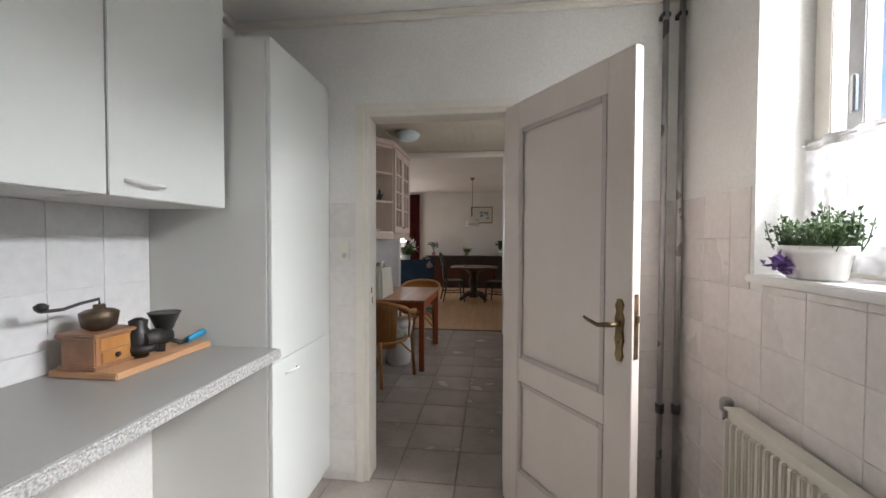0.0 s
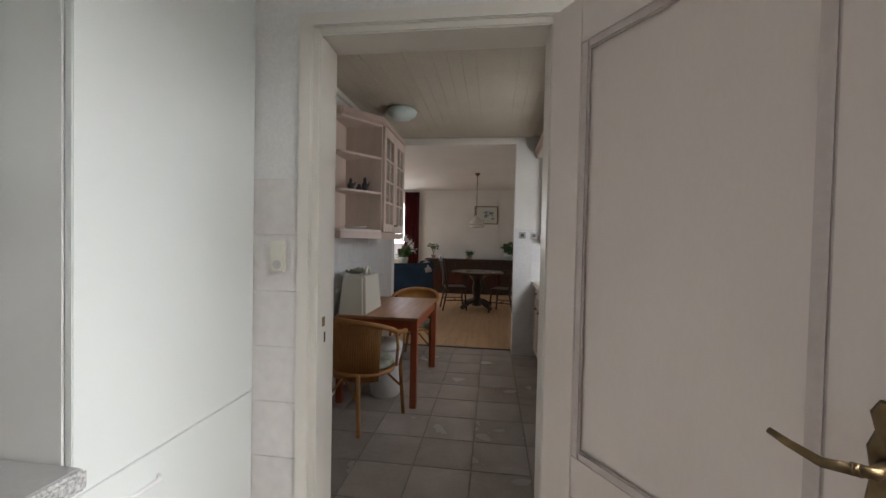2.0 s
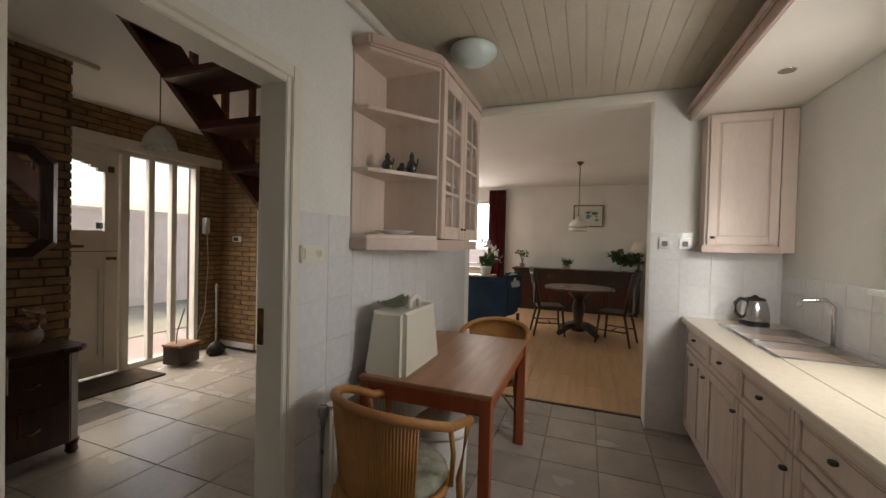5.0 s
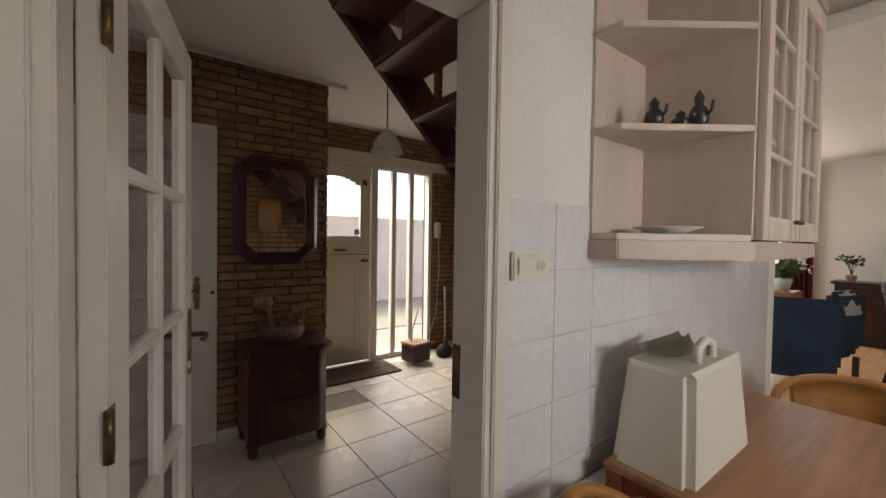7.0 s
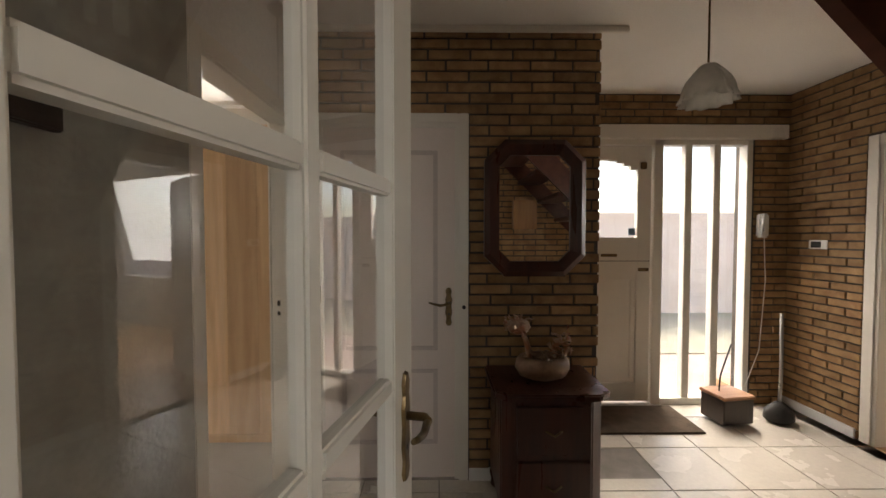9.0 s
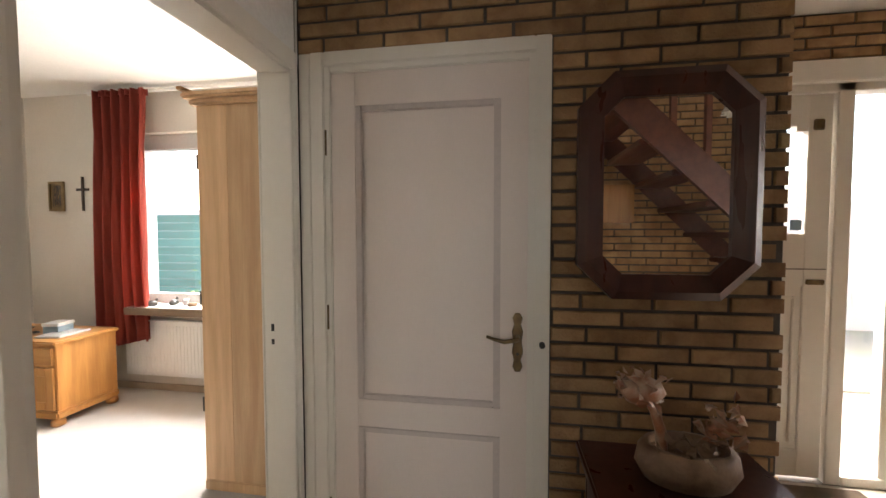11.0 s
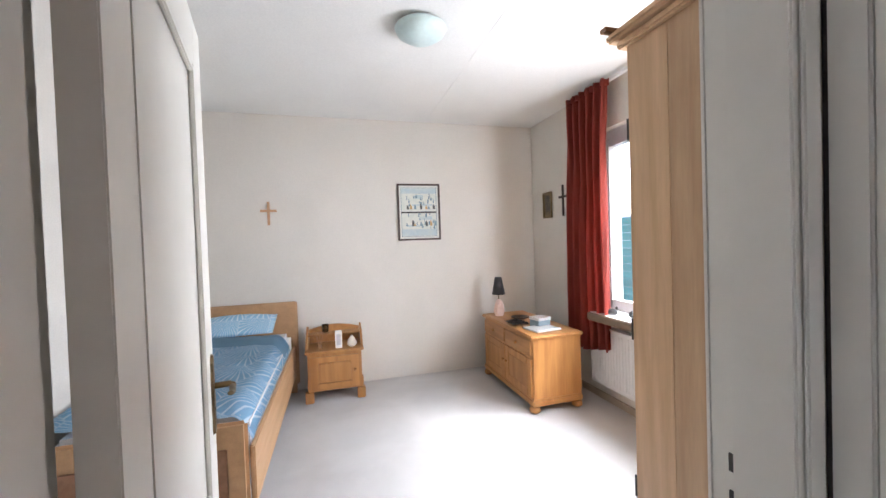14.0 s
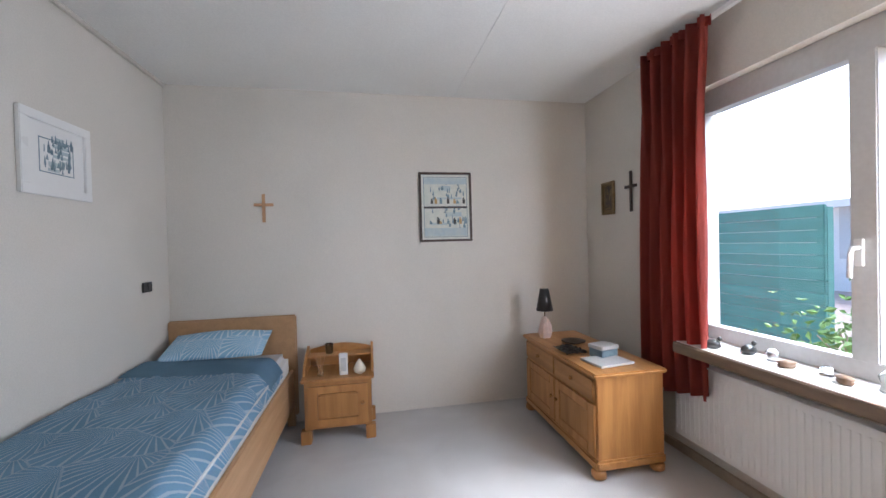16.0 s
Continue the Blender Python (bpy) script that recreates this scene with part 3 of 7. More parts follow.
# the bedroom's frame is rebated for the door on the room side
fr = setting("door_frame_bedroom", B(), PAINT, "cream painted rebated door frame", "door frame")
for name, cuts in (("jamb", (-3.735, -3.675, 2.062, 2.15, 0, 2.12)), ("jamb", (-2.828, -2.775, 2.062, 2.15, 0, 2.12)), ("head", (-3.675, -2.828, 2.062, 2.15, 2.07, 2.12)),
                   ("rebate", (-3.735, -3.722, 1.99, 2.06, 0, 2.12)), ("rebate", (-2.790, -2.775, 1.99, 2.06, 0, 2.12)), ("rebate", (-3.722, -2.790, 1.99, 2.06, 2.095, 2.12)),
                   ("architrave", (-3.718, -3.686, 2.151, 2.158, 0, 2.155)), ("architrave", (-2.815, -2.745, 2.151, 2.158, 0, 2.155)), ("architrave", (-3.686, -2.815, 2.151, 2.158, 2.08, 2.155)),
                   ("architrave", (-3.785, -3.73, 1.972, 1.984, 0, 2.16)), ("architrave", (-2.782, -2.735, 1.972, 1.984, 0, 2.16)), ("architrave", (-3.73, -2.782, 1.972, 1.984, 2.105, 2.16))):
    part(name, bx(*cuts, bevel=0.003), PAINT, fr)
for z0, z1 in ((1.045, 1.075), (0.99, 1.012)):
    part("strike_hole", bx(-3.7225, -3.719, 2.022, 2.038, z0, z1), IRON, fr, "dark latch hole")
fr = frame_x("door_frame_closet", -3.84, -3.735, 2.25, 3.09, 2.115, 0.045)
part("bolt_knob", tube(B(), [(-3.724, 3.108, 1.035), (-3.708, 3.108, 1.035)], 0.011, 12), IRON, fr, "small dark bolt knob")
setting("door_lining_closet", bx(-3.735, -3.722, 2.16, 2.204, 0, 2.155, bevel=0.003), PAINT, "cream board beside the closet door", "trim")
frame_y("door_frame_living", -4.08, -3.22, 5.95, 6.1, 2.08, 0.06)


def handle(parent, x, z, y, out, to=-1):
    """A shaped brass back plate with a curved lever on the face at y, pointing out (+1 or -1); to: the lever's way along x."""
    plate = B()
    outline = [(0.010, -0.115), (0.019, -0.095), (0.013, -0.07), (0.021, -0.04), (0.016, 0.0), (0.021, 0.04), (0.013, 0.065), (0.019, 0.09), (0.009, 0.11)]
    ring = [(a, b) for a, b in outline] + [(-a, b) for a, b in outline[::-1]]
    lo, hi = [plate.verts.new((x + a, y, z + b)) for a, b in ring], [plate.verts.new((x + a * 0.8, y + out * 0.007, z + b * 0.97)) for a, b in ring]
    plate.faces.new(hi)
    for i in range(len(ring)):
        plate.faces.new((lo[i], lo[(i + 1) % len(ring)], hi[(i + 1) % len(ring)], hi[i]))
    p = part("handle_plate", plate, BRASS, parent, "antique brass shaped back plate")
    lever = tube(B(), [(x, y, z + 0.02), (x, y + out * 0.045, z + 0.02), (x + to * 0.02, y + out * 0.055, z + 0.02)], 0.009)
    tube(lever, [(x + to * 0.01, y + out * 0.053, z + 0.02), (x + to * 0.05, y + out * 0.055, z + 0.012), (x + to * 0.09, y + out * 0.055, z + 0.022), (x + to * 0.115, y + out * 0.053, z + 0.03)], 0.009, 8, 0.6)
    part("lever", lever, BRASS, p)
    part("keyhole", tube(B(), [(x, y + out * 0.006, z - 0.045), (x, y + out * 0.0085, z - 0.045)], 0.006), BLACK, p)


def panel_leaf(name, at, rz, w, h, label, paint=DOORPAINT, side=1):
    """A two-panel door; local x runs from the hinges, the leaf is 40 mm thick round y = 0."""
    d = thing(name, at, rz, label, "door", "")
    d["kind"] = "structure"
    t, s, z1, z2, z3 = 0.02, 0.115, 0.20, 0.655, 0.765
    body = B()
    box(body, 0, s, -t, t, 0, h, 0.002)
    box(body, w - s, w, -t, t, 0, h, 0.002)
    for a, b in ((0, z1), (z2, z3), (h - 0.13, h)):
        box(body, s, w - s, -t, t, a, b)
    part("stile_frame", body, paint, d)
    for a, b in ((z1, z2), (z3, h - 0.13)):
        p = part("panel", bx(s - 0.005, w - s + 0.005, -0.008, 0.008, a - 0.005, b + 0.005), paint, d)
        for sy in (-1, 1):
            m = B()
            y0, y1 = (0.009, t + 0.001) if sy > 0 else (-t - 0.001, -0.009)
            box(m, s, s + 0.026, y0, y1, a, b, 0.004)
            box(m, w - s - 0.026, w - s, y0, y1, a, b, 0.004)
            box(m, s + 0.026, w - s - 0.026, y0, y1, a, a + 0.026, 0.004)
            box(m, s + 0.026, w - s - 0.026, y0, y1, b - 0.026, b, 0.004)
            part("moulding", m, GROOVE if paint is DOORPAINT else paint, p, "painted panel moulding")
    for sy in (-1, 1):
        handle(d, w - 0.05, 1.028, sy * t, sy)
    part("lock_plate", bx(w, w + 0.002, -0.011, 0.011, 0.93, 1.16), BRASS, d)
    part("latch", bx(w + 0.001, w + 0.012, -0.007, 0.007, 1.06, 1.085, bevel=0.002), BRASS, d)
    for z in (0.25, 1.05, 1.75):
        part("hinge", tube(B(), [(-0.006, side * (t + 0.004), z), (-0.006, side * (t + 0.004), z + 0.10)], 0.008), BRASS, d)
    return d


ang = math.degrees(math.atan2(1.49 - 2.105, 0.515 - 0.098))
panel_leaf("door_utility", (0.090, 2.105, 0.008), ang, 0.745, 2.02, "off-white panelled door standing open into the utility room")
panel_leaf("door_closet", (-3.765, 2.27, 0.008), 90, 0.80, 2.072, "off-white panelled closet door, closed, in the brick wall", side=-1)
a2 = math.degrees(math.atan2(-0.781, 0.132))
panel_leaf("door_bedroom", (-2.847, 2.024, 0.008), a2, 0.79, 2.05, "white panelled bedroom door opened along the wall", PAINT)
panel_leaf("door_living", (-4.045, 6.12, 0.008), 104, 0.80, 2.04, "white panelled door standing open into the living room", WHITEPL, -1)

# glazed hall door
a3 = 167.61
gd = thing("door_glazed", (-1.565, 2.715, 0.008), a3, "white door with eight clear panes, standing open into the hall", "door")
gd["kind"] = "structure"
W, H = 0.780, 2.02
st = B()
for a, b, c, e in ((0, 0.115, 0, H), (W - 0.115, W, 0, H), (0.115, W - 0.115, 0, 0.40), (0.115, W - 0.115, H - 0.115, H)):
    box(st, a, b, -0.02, 0.02, c, e, 0.003)
part("stile_frame", st, PAINT, gd)
part("muntin", bx(W / 2 - 0.017, W / 2 + 0.017, -0.016, 0.016, 0.40, H - 0.115, bevel=0.005), PAINT, gd)
rows_z = [0.40 + i * (H - 0.515) / 4 for i in range(5)]
for z in rows_z[1:4]:
    for a, b in ((0.115, W / 2 - 0.017), (W / 2 + 0.017, W - 0.115)):
        part("muntin", bx(a, b, -0.016, 0.016, z - 0.016, z + 0.016, bevel=0.005), PAINT, gd)
for i in range(4):
    for a, b in ((0.115, W / 2 - 0.017), (W / 2 + 0.017, W - 0.115)):
        p = part("pane", bx(a - 0.004, b + 0.004, -0.002, 0.002, rows_z[i] + 0.012, rows_z[i + 1] - 0.012), GLASS, gd, "clear glass pane")
        p.visible_shadow = False
for sy in (-1, 1):
    handle(gd, W - 0.055, 1.05, sy * 0.02, sy)
for z in (0.26, 1.02, 1.72):
    part("hinge", box(tube(B(), [(-0.006, -0.024, z), (-0.006, -0.024, z + 0.09)], 0.008), 0, 0.03, -0.0225, -0.020, z, z + 0.09), BRASS, gd, "brass butt hinge")

# ---- front door and sidelights ----
fd = thing("door_front", (-4.79, 3.93, 0.02), 90, "cream painted front door with an arched window in its upper half", "door")
fd["kind"] = "structure"
lw = 0.85
b = B()
for a, c, e, g in ((0, 0.14, 0, 2.2), (lw - 0.12, lw, 0, 2.2), (0.14, lw - 0.12, 0, 0.16), (0.14, lw - 0.12, 1.12, 1.42), (0.14, lw - 0.12, 2.08, 2.2)):
    box(b, a, c, -0.025, 0.025, e, g, 0.003)
for i in range(10):
    u0, u1 = 0.14 + (lw - 0.26) * i / 10, 0.14 + (lw - 0.26) * (i + 1) / 10
    lo = 2.08 - 0.10 * (2 * ((u0 + u1) / 2 - 0.14) / (lw - 0.26) - 1) ** 2
    box(b, u0, u1, -0.025, 0.025, lo, 2.08)
part("stile_frame", b, PAINT, fd)
part("lower_panel", bx(0.135, lw - 0.115, -0.012, 0.012, 0.155, 1.125), PAINT, fd)
mo = B()
box(mo, 0.17, 0.19, -0.03, -0.012, 0.2, 1.06, 0.004)
box(mo, lw - 0.17, lw - 0.15, -0.03, -0.012, 0.2, 1.06, 0.004)
box(mo, 0.19, lw - 0.17, -0.03, -0.012, 1.04, 1.06, 0.004)
part("moulding", mo, PAINT, fd)
part("rail_line", bx(0.01, lw - 0.01, -0.029, -0.026, 1.215, 1.222), JOINT, fd, "dark joint of the split door")
p = part("pane", bx(0.135, lw - 0.115, -0.003, 0.003, 1.415, 2.085), GLASS, fd, "clear arched pane")
p.visible_shadow = False
part("sticker", bx(lw - 0.185, lw - 0.125, -0.008, -0.0045, 1.44, 1.50), INKBLUE, fd, "small blue and red sticker")
part("letter_flap", bx(0.42, 0.56, -0.032, -0.025, 1.255, 1.28, bevel=0.003), BRASS, fd)
part("latch", bx(lw - 0.11, lw - 0.02, -0.04, -0.025, 1.13, 1.16, bevel=0.004), BRASS, fd)
part("bolt", bx(lw - 0.10, lw - 0.05, -0.045, -0.025, 2.00, 2.06, bevel=0.005), BRASS, fd)
sl = setting("window_sidelight", B(), PAINT, "three tall narrow panes beside the front door in a cream frame", "window")
part("lintel_board", bx(-4.76, -4.70, 3.90, 5.90, 2.27, 2.385, bevel=0.006), PAINT, sl)
part("frame", bx(-4.84, -4.745, 4.79, 4.87, 0, 2.27, bevel=0.004), PAINT, sl)
part("frame", bx(-4.84, -4.745, 5.585, 5.635, 0, 2.27, bevel=0.004), PAINT, sl)
part("frame", bx(-4.84, -4.745, 3.90, 3.925, 0, 2.27, bevel=0.004), PAINT, sl)
part("sill", bx(-4.84, -4.735, 4.87, 5.585, 0, 0.055, bevel=0.004), PAINT, sl)
part("head", bx(-4.84, -4.745, 3.925, 5.585, 2.225, 2.27, bevel=0.004), PAINT, sl)
for y in (5.09, 5.335):
    part("mullion", bx(-4.82, -4.75, y - 0.03, y + 0.03, 0.055, 2.225, bevel=0.004), PAINT, sl)
for a, c in ((4.87, 5.06), (5.12, 5.305), (5.365, 5.585)):
    p = part("pane", bx(-4.792, -4.788, a - 0.003, c + 0.003, 0.05, 2.23), GLASS, sl, "clear tall pane")
    p.visible_shadow = False

# ---- windows ----
bw = setting("window_bedroom", B(), ALU, "wide window with a grey-white frame and two lights", "window")
part("frame", box(box(B(), -5.50, -5.42, -0.42, -0.35, 0.80, 2.36, 0.004), -5.50, -5.42, 1.68, 1.75, 0.80, 2.36, 0.004), ALU, bw)
part("frame", box(box(B(), -5.50, -5.42, -0.35, 1.68, 0.80, 0.885, 0.004), -5.50, -5.42, -0.35, 1.68, 2.22, 2.36, 0.004), ALU, bw)
part("mullion", bx(-5.51, -5.40, 0.42, 0.52, 0.885, 2.22, bevel=0.006), ALU, bw)
p = part("pane", bx(-5.462, -5.458, -0.36, 0.43, 0.88, 2.23), GLASS, bw)
p.visible_shadow = False
p = part("pane", bx(-5.462, -5.458, 0.51, 1.69, 0.88, 2.23), GLASS, bw)
p.visible_shadow = False
hd = part("window_handle", bx(-5.40, -5.385, 0.44, 0.475, 1.30, 1.42, bevel=0.004), WHITEPL, bw, "white window handle")
part("lever", tube(B(), [(-5.385, 0.46, 1.38), (-5.352, 0.46, 1.38), (-5.345, 0.457, 1.36), (-5.345, 0.452, 1.25)], 0.010), WHITEPL, hd)
part("window_sill", bx(-5.46, -5.17, -0.33, 1.80, 0.775, 0.80, bevel=0.004), WHITEPL, bw, "white sill board")
part("sill_edge", bx(-5.17, -5.145, -0.33, 1.80, 0.735, 0.80, bevel=0.006), SILL, bw, "dark brown sill edge")
part("curtain_rail", bx(-5.28, -5.25, -0.75, 1.9, 2.69, 2.715, bevel=0.003), WHITEPL, bw, "white curtain rail")

uw = setting("window_utility", B(), ALU, "deep-set window with a grey frame, half open blind side", "window")
fw = B()
for a, c, e, g in ((0.35, 0.42, 1.24, 2.50), (1.53, 1.60, 1.24, 2.50), (0.42, 1.53, 1.24, 1.32), (0.42, 1.53, 2.42, 2.50)):
    box(fw, 1.13, 1.20, a, c, e, g, 0.004)
part("frame", fw, PAINT, uw)
fw = B()
for a, c, e, g in ((0.43, 0.49, 1.33, 2.41), (1.40, 1.46, 1.33, 2.41), (0.49, 1.40, 1.33, 1.39), (0.49, 1.40, 2.35, 2.41)):
    box(fw, 1.12, 1.17, a, c, e, g, 0.004)
part("casement", fw, ALU, uw, "grey casement frame")
p = part("pane", bx(1.143, 1.147, 0.48, 1.41, 1.38, 2.36), GLASS, uw)
p.visible_shadow = False
part("window_sill", bx(0.93, 1.13, 0.33, 1.62, 1.205, 1.235, bevel=0.006), WHITEPL, uw, "white sill board")
part("window_handle", bx(1.10, 1.118, 1.41, 1.43, 1.75, 1.87, bevel=0.005), CHROME, uw)

kw = setting("window_kitchen", B(), WHITEPL, "white framed kitchen window over the worktop", "window")
fw = B()
for a, c, e, g in ((3.2, 3.27, 1.25, 2.10), (4.53, 4.60, 1.25, 2.10), (3.27, 4.53, 1.25, 1.32), (3.27, 4.53, 2.03, 2.10), (3.88, 3.94, 1.32, 2.03)):
    box(fw, 0.985, 1.012, a, c, e, g, 0.003)
part("frame", fw, WHITEPL, kw)
part("window_sill", bx(0.93, 1.0, 3.18, 4.62, 1.22, 1.245, bevel=0.005), WHITEPL, kw)
lwn = setting("window_living", B(), WHITEPL, "bright window beside a dark red curtain", "window")
fw = B()
for a, c, e, g in ((-4.3, -4.22, 0.85, 2.45), (-2.53, -2.45, 0.85, 2.45), (-4.22, -2.53, 0.85, 0.93), (-4.22, -2.53, 2.37, 2.45)):
    box(fw, a, c, 11.38, 11.45, e, g, 0.004)
part("frame", fw, WHITEPL, lwn)
p = part("pane", bx(-4.23, -2.52, 11.412, 11.418, 0.92, 2.38), GLASS, lwn)
p.visible_shadow = False
part("window_sill", bx(-4.32, -2.43, 11.12, 11.36, 0.82, 0.85, bevel=0.005), WHITEPL, lwn)

# ---- outdoors ----
sh = thing("garden_fence", (-8.0, -3.9, -0.14), 0, "green painted fence of horizontal boards in the garden", "fence")
for i in range(14):
    part("board", bx(-0.02, 0.02, -2.6, 2.45, i * 0.135 + 0.012, i * 0.135 + 0.142, bevel=0.008), TEAL, sh)
for y in (-2.5, 0, 2.4):
    part("post", bx(-0.10, -0.02, y - 0.05, y + 0.05, 0, 1.87), TEAL, sh)
nb = thing("neighbour_house", (-16.0, 0, -0.14), 0, "pale rendered house with a red-brown roof behind the fence", "house")
part("wall", bx(-4, 0, -14, -0.5, 0, 2.3), HOUSE, nb)
part("roof", prism(B(), [(-4.4, -14.4), (0.5, -14.4), (0.5, -0.1), (-4.4, -0.1)], 2.3, 2.5), HOUSE, nb)
for y in (-3.0, -6.0):
    part("window", bx(-0.02, 0.03, y - 0.6, y + 0.6, 0.9, 2.3), ALU, nb)
gw = thing("garden_wall", (-9.5, 7.5, -0.14), 0, "pale beige garden wall opposite the front door", "wall")
part("coping", bx(-0.16, 0.16, -4.2, 6, 2.0, 2.08, bevel=0.02), HEDGE, gw)
part("wall_body", bx(-0.12, 0.12, -4.2, 6, 0, 2.0), HEDGE, gw)
lawn = tagged(new("lawn", mesh_of("lawn", bx(-9.3, -6.6, 3.4, 14, -0.14, -0.12), GRASSM)), "strip of lawn before the garden wall", "lawn", kind="structure")


def leaves(bm, rng, centre, spread, count, size):
    """Many small bent leaves round a centre, uneven in outline."""
    for _ in range(count):
        c = Vector((rng.gauss(0, 1) * spread[0], rng.gauss(0, 1) * spread[1], rng.gauss(0, 1) * spread[2])) * 0.5 + Vector(centre)
        d = Vector((rng.uniform(-1, 1), rng.uniform(-1, 1), rng.uniform(-0.4, 1))).normalized()
        s = d.cross(Vector((rng.uniform(-1, 1), rng.uniform(-1, 1), 0.3))).normalized()
        k = size * rng.uniform(0.6, 1.3)
        up = d.cross(s) * k * 0.15
        v = [bm.verts.new(p) for p in (c, c + d * k * 0.5 + s * k * 0.28 + up, c + d * k, c + d * k * 0.5 - s * k * 0.28 + up)]
        bm.faces.new(v)
    return bm


rng = random.Random(4)
bush = thing("garden_bush", (-6.45, -0.08, -0.14), 0, "leafy green bush outside the bedroom window", "bush")
stems = B()
for i in range(7):
    tube(stems, [(0, 0, 0), (rng.uniform(-0.2, 0.2), rng.uniform(-0.25, 0.25), 0.5), (rng.uniform(-0.3, 0.3), rng.uniform(-0.4, 0.4), 0.9)], 0.012, 5, 0.4)
part("stems", stems, SILL, bush)
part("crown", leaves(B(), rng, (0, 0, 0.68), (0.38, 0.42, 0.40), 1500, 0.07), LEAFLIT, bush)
tr = thing("garden_tree", (5.2, 3.4, -0.14), 0, "bare-looking garden tree outside the utility window", "tree")
tk = tube(B(), [(0, 0, 0), (0.05, 0, 1.5), (-0.05, 0.1, 3.0), (0, 0, 4.2)], 0.14, 8, 0.3)
for i in range(12):
    a, z0 = i * 2.4, 1.4 + 0.22 * i
    tube(tk, [(0, 0, z0), (0.6 * math.cos(a), 0.6 * math.sin(a), z0 + 0.4), (1.3 * math.cos(a + 0.3), 1.3 * math.sin(a + 0.3), z0 + 0.7)], 0.04, 5, 0.3)
part("trunk", tk, SILL, tr)
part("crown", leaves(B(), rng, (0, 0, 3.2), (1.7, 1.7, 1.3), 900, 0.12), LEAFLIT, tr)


# ---- things: utility room ----
def cabinet(name, at, rz, w, d, h, label, front, doors, body_mat, knob=None, group=""):
    """A cabinet; local x along its front, y from the front (0) back to d. doors: (x0, x1, z0, z1, style)."""
    c = thing(name, at, rz, label, "cabinet", group)
    part("body", bx(0, w, 0.02, d, 0, h, bevel=0.002), body_mat, c)
    for x0, x1, z0, z1, style in doors:
        if style == "plain":
            dr = part("door", bx(x0 + 0.0015, x1 - 0.0015, 0, 0.018, z0 + 0.0015, z1 - 0.0015, bevel=0.002), front, c)
        else:
            m = B()
            s = 0.055 if z1 - z0 > 0.3 else 0.03
            box(m, x0 + 0.002, x0 + s, 0, 0.02, z0 + 0.002, z1 - 0.002, 0.003)
            box(m, x1 - s, x1 - 0.002, 0, 0.02, z0 + 0.002, z1 - 0.002, 0.003)
            box(m, x0 + s, x1 - s, 0, 0.02, z0 + 0.002, z0 + s, 0.003)
            box(m, x0 + s, x1 - s, 0, 0.02, z1 - s, z1 - 0.002, 0.003)
            dr = part("door" if z1 - z0 > 0.3 else "drawer", m, front, c)
            part("panel", bx(x0 + s + 0.012, x1 - s - 0.012, 0.004, 0.018, z0 + s + 0.012, z1 - s - 0.012, bevel=0.005), front, dr)
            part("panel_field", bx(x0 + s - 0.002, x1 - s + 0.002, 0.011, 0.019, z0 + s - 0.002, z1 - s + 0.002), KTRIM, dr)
        if knob:
            knob(dr, x0, x1, z0, z1)
    return c


def bow_handle(dr, x0, x1, z0, z1):
    if z1 - z0 < 0.3:
        return
    zc = z0 + 0.06 if z0 > 1.2 or z0 == 0 and z1 < 0.8 else z1 - 0.09
    xc = (x0 + x1) / 2 if z0 == 0 and z1 < 1.3 else x0 + 0.12
    part("handle", tube(B(), [(xc - 0.06, 0.002, zc), (xc - 0.045, -0.018, zc), (xc, -0.024, zc - 0.004), (xc + 0.045, -0.018, zc), (xc + 0.06, 0.002, zc)], 0.006), WHITEPL, dr, "white bow handle")


tall = cabinet("tall_cabinet", (-0.89, 1.555, 0.08), 90, 0.57, 0.56, 2.10, "pale laminate tall cabinet with two doors by the doorway", LAMINATE,
               [(0, 0.57, 0, 0.755, "plain"), (0, 0.57, 0.755, 2.10, "plain")], TALLSIDE)
part("handle", tube(B(), [(0.10, 0.002, 0.685), (0.12, -0.02, 0.69), (0.18, -0.022, 0.69), (0.20, 0.002, 0.685)], 0.005), WHITEPL, tall, "white bow handle")
part("plinth", bx(0.0, 0.57, 0.05, 0.5, -0.08, 0.0), TALLSIDE, tall)
for i, (y0, y1) in enumerate(((1.048, 1.528), (0.562, 1.042), (0.076, 0.556), (-0.41, 0.07))):
    wc = cabinet("wall_cabinet", (-1.075, y0, 1.479), 90, y1 - y0 + 0.003, 0.37, 0.92, "pale laminate wall cabinet above the worktop", LAMINATE,
                 [(0, y1 - y0 + 0.003, 0, 0.92, "plain")], TALLSIDE, group="wall cabinets over the worktop")
    part("handle", tube(B(), [(0.03 + 0.02, 0.002, 0.05), (0.07, -0.02, 0.046), (0.12, -0.024, 0.043), (0.17, -0.02, 0.046), (0.19, 0.002, 0.05)], 0.006), WHITEPL, wc, "white bow handle")
wt = thing("worktop", (-1.15, 0.5, 0.87), 0, "grey speckled stone-look worktop with a granite edge", "worktop")
part("slab", bx(-0.298, 0.29, -1.4, 1.05, 0, 0.038, bevel=0.003), STONE, wt)
part("edge", bx(0.291, 0.306, -1.4, 1.05, -0.002, 0.039, bevel=0.006), STONEEDGE, wt, "granite speckled front edge")
part("bracket", bx(-0.295, 0.0, -0.9, -0.86, -0.12, 0), WHITEPL, wt)

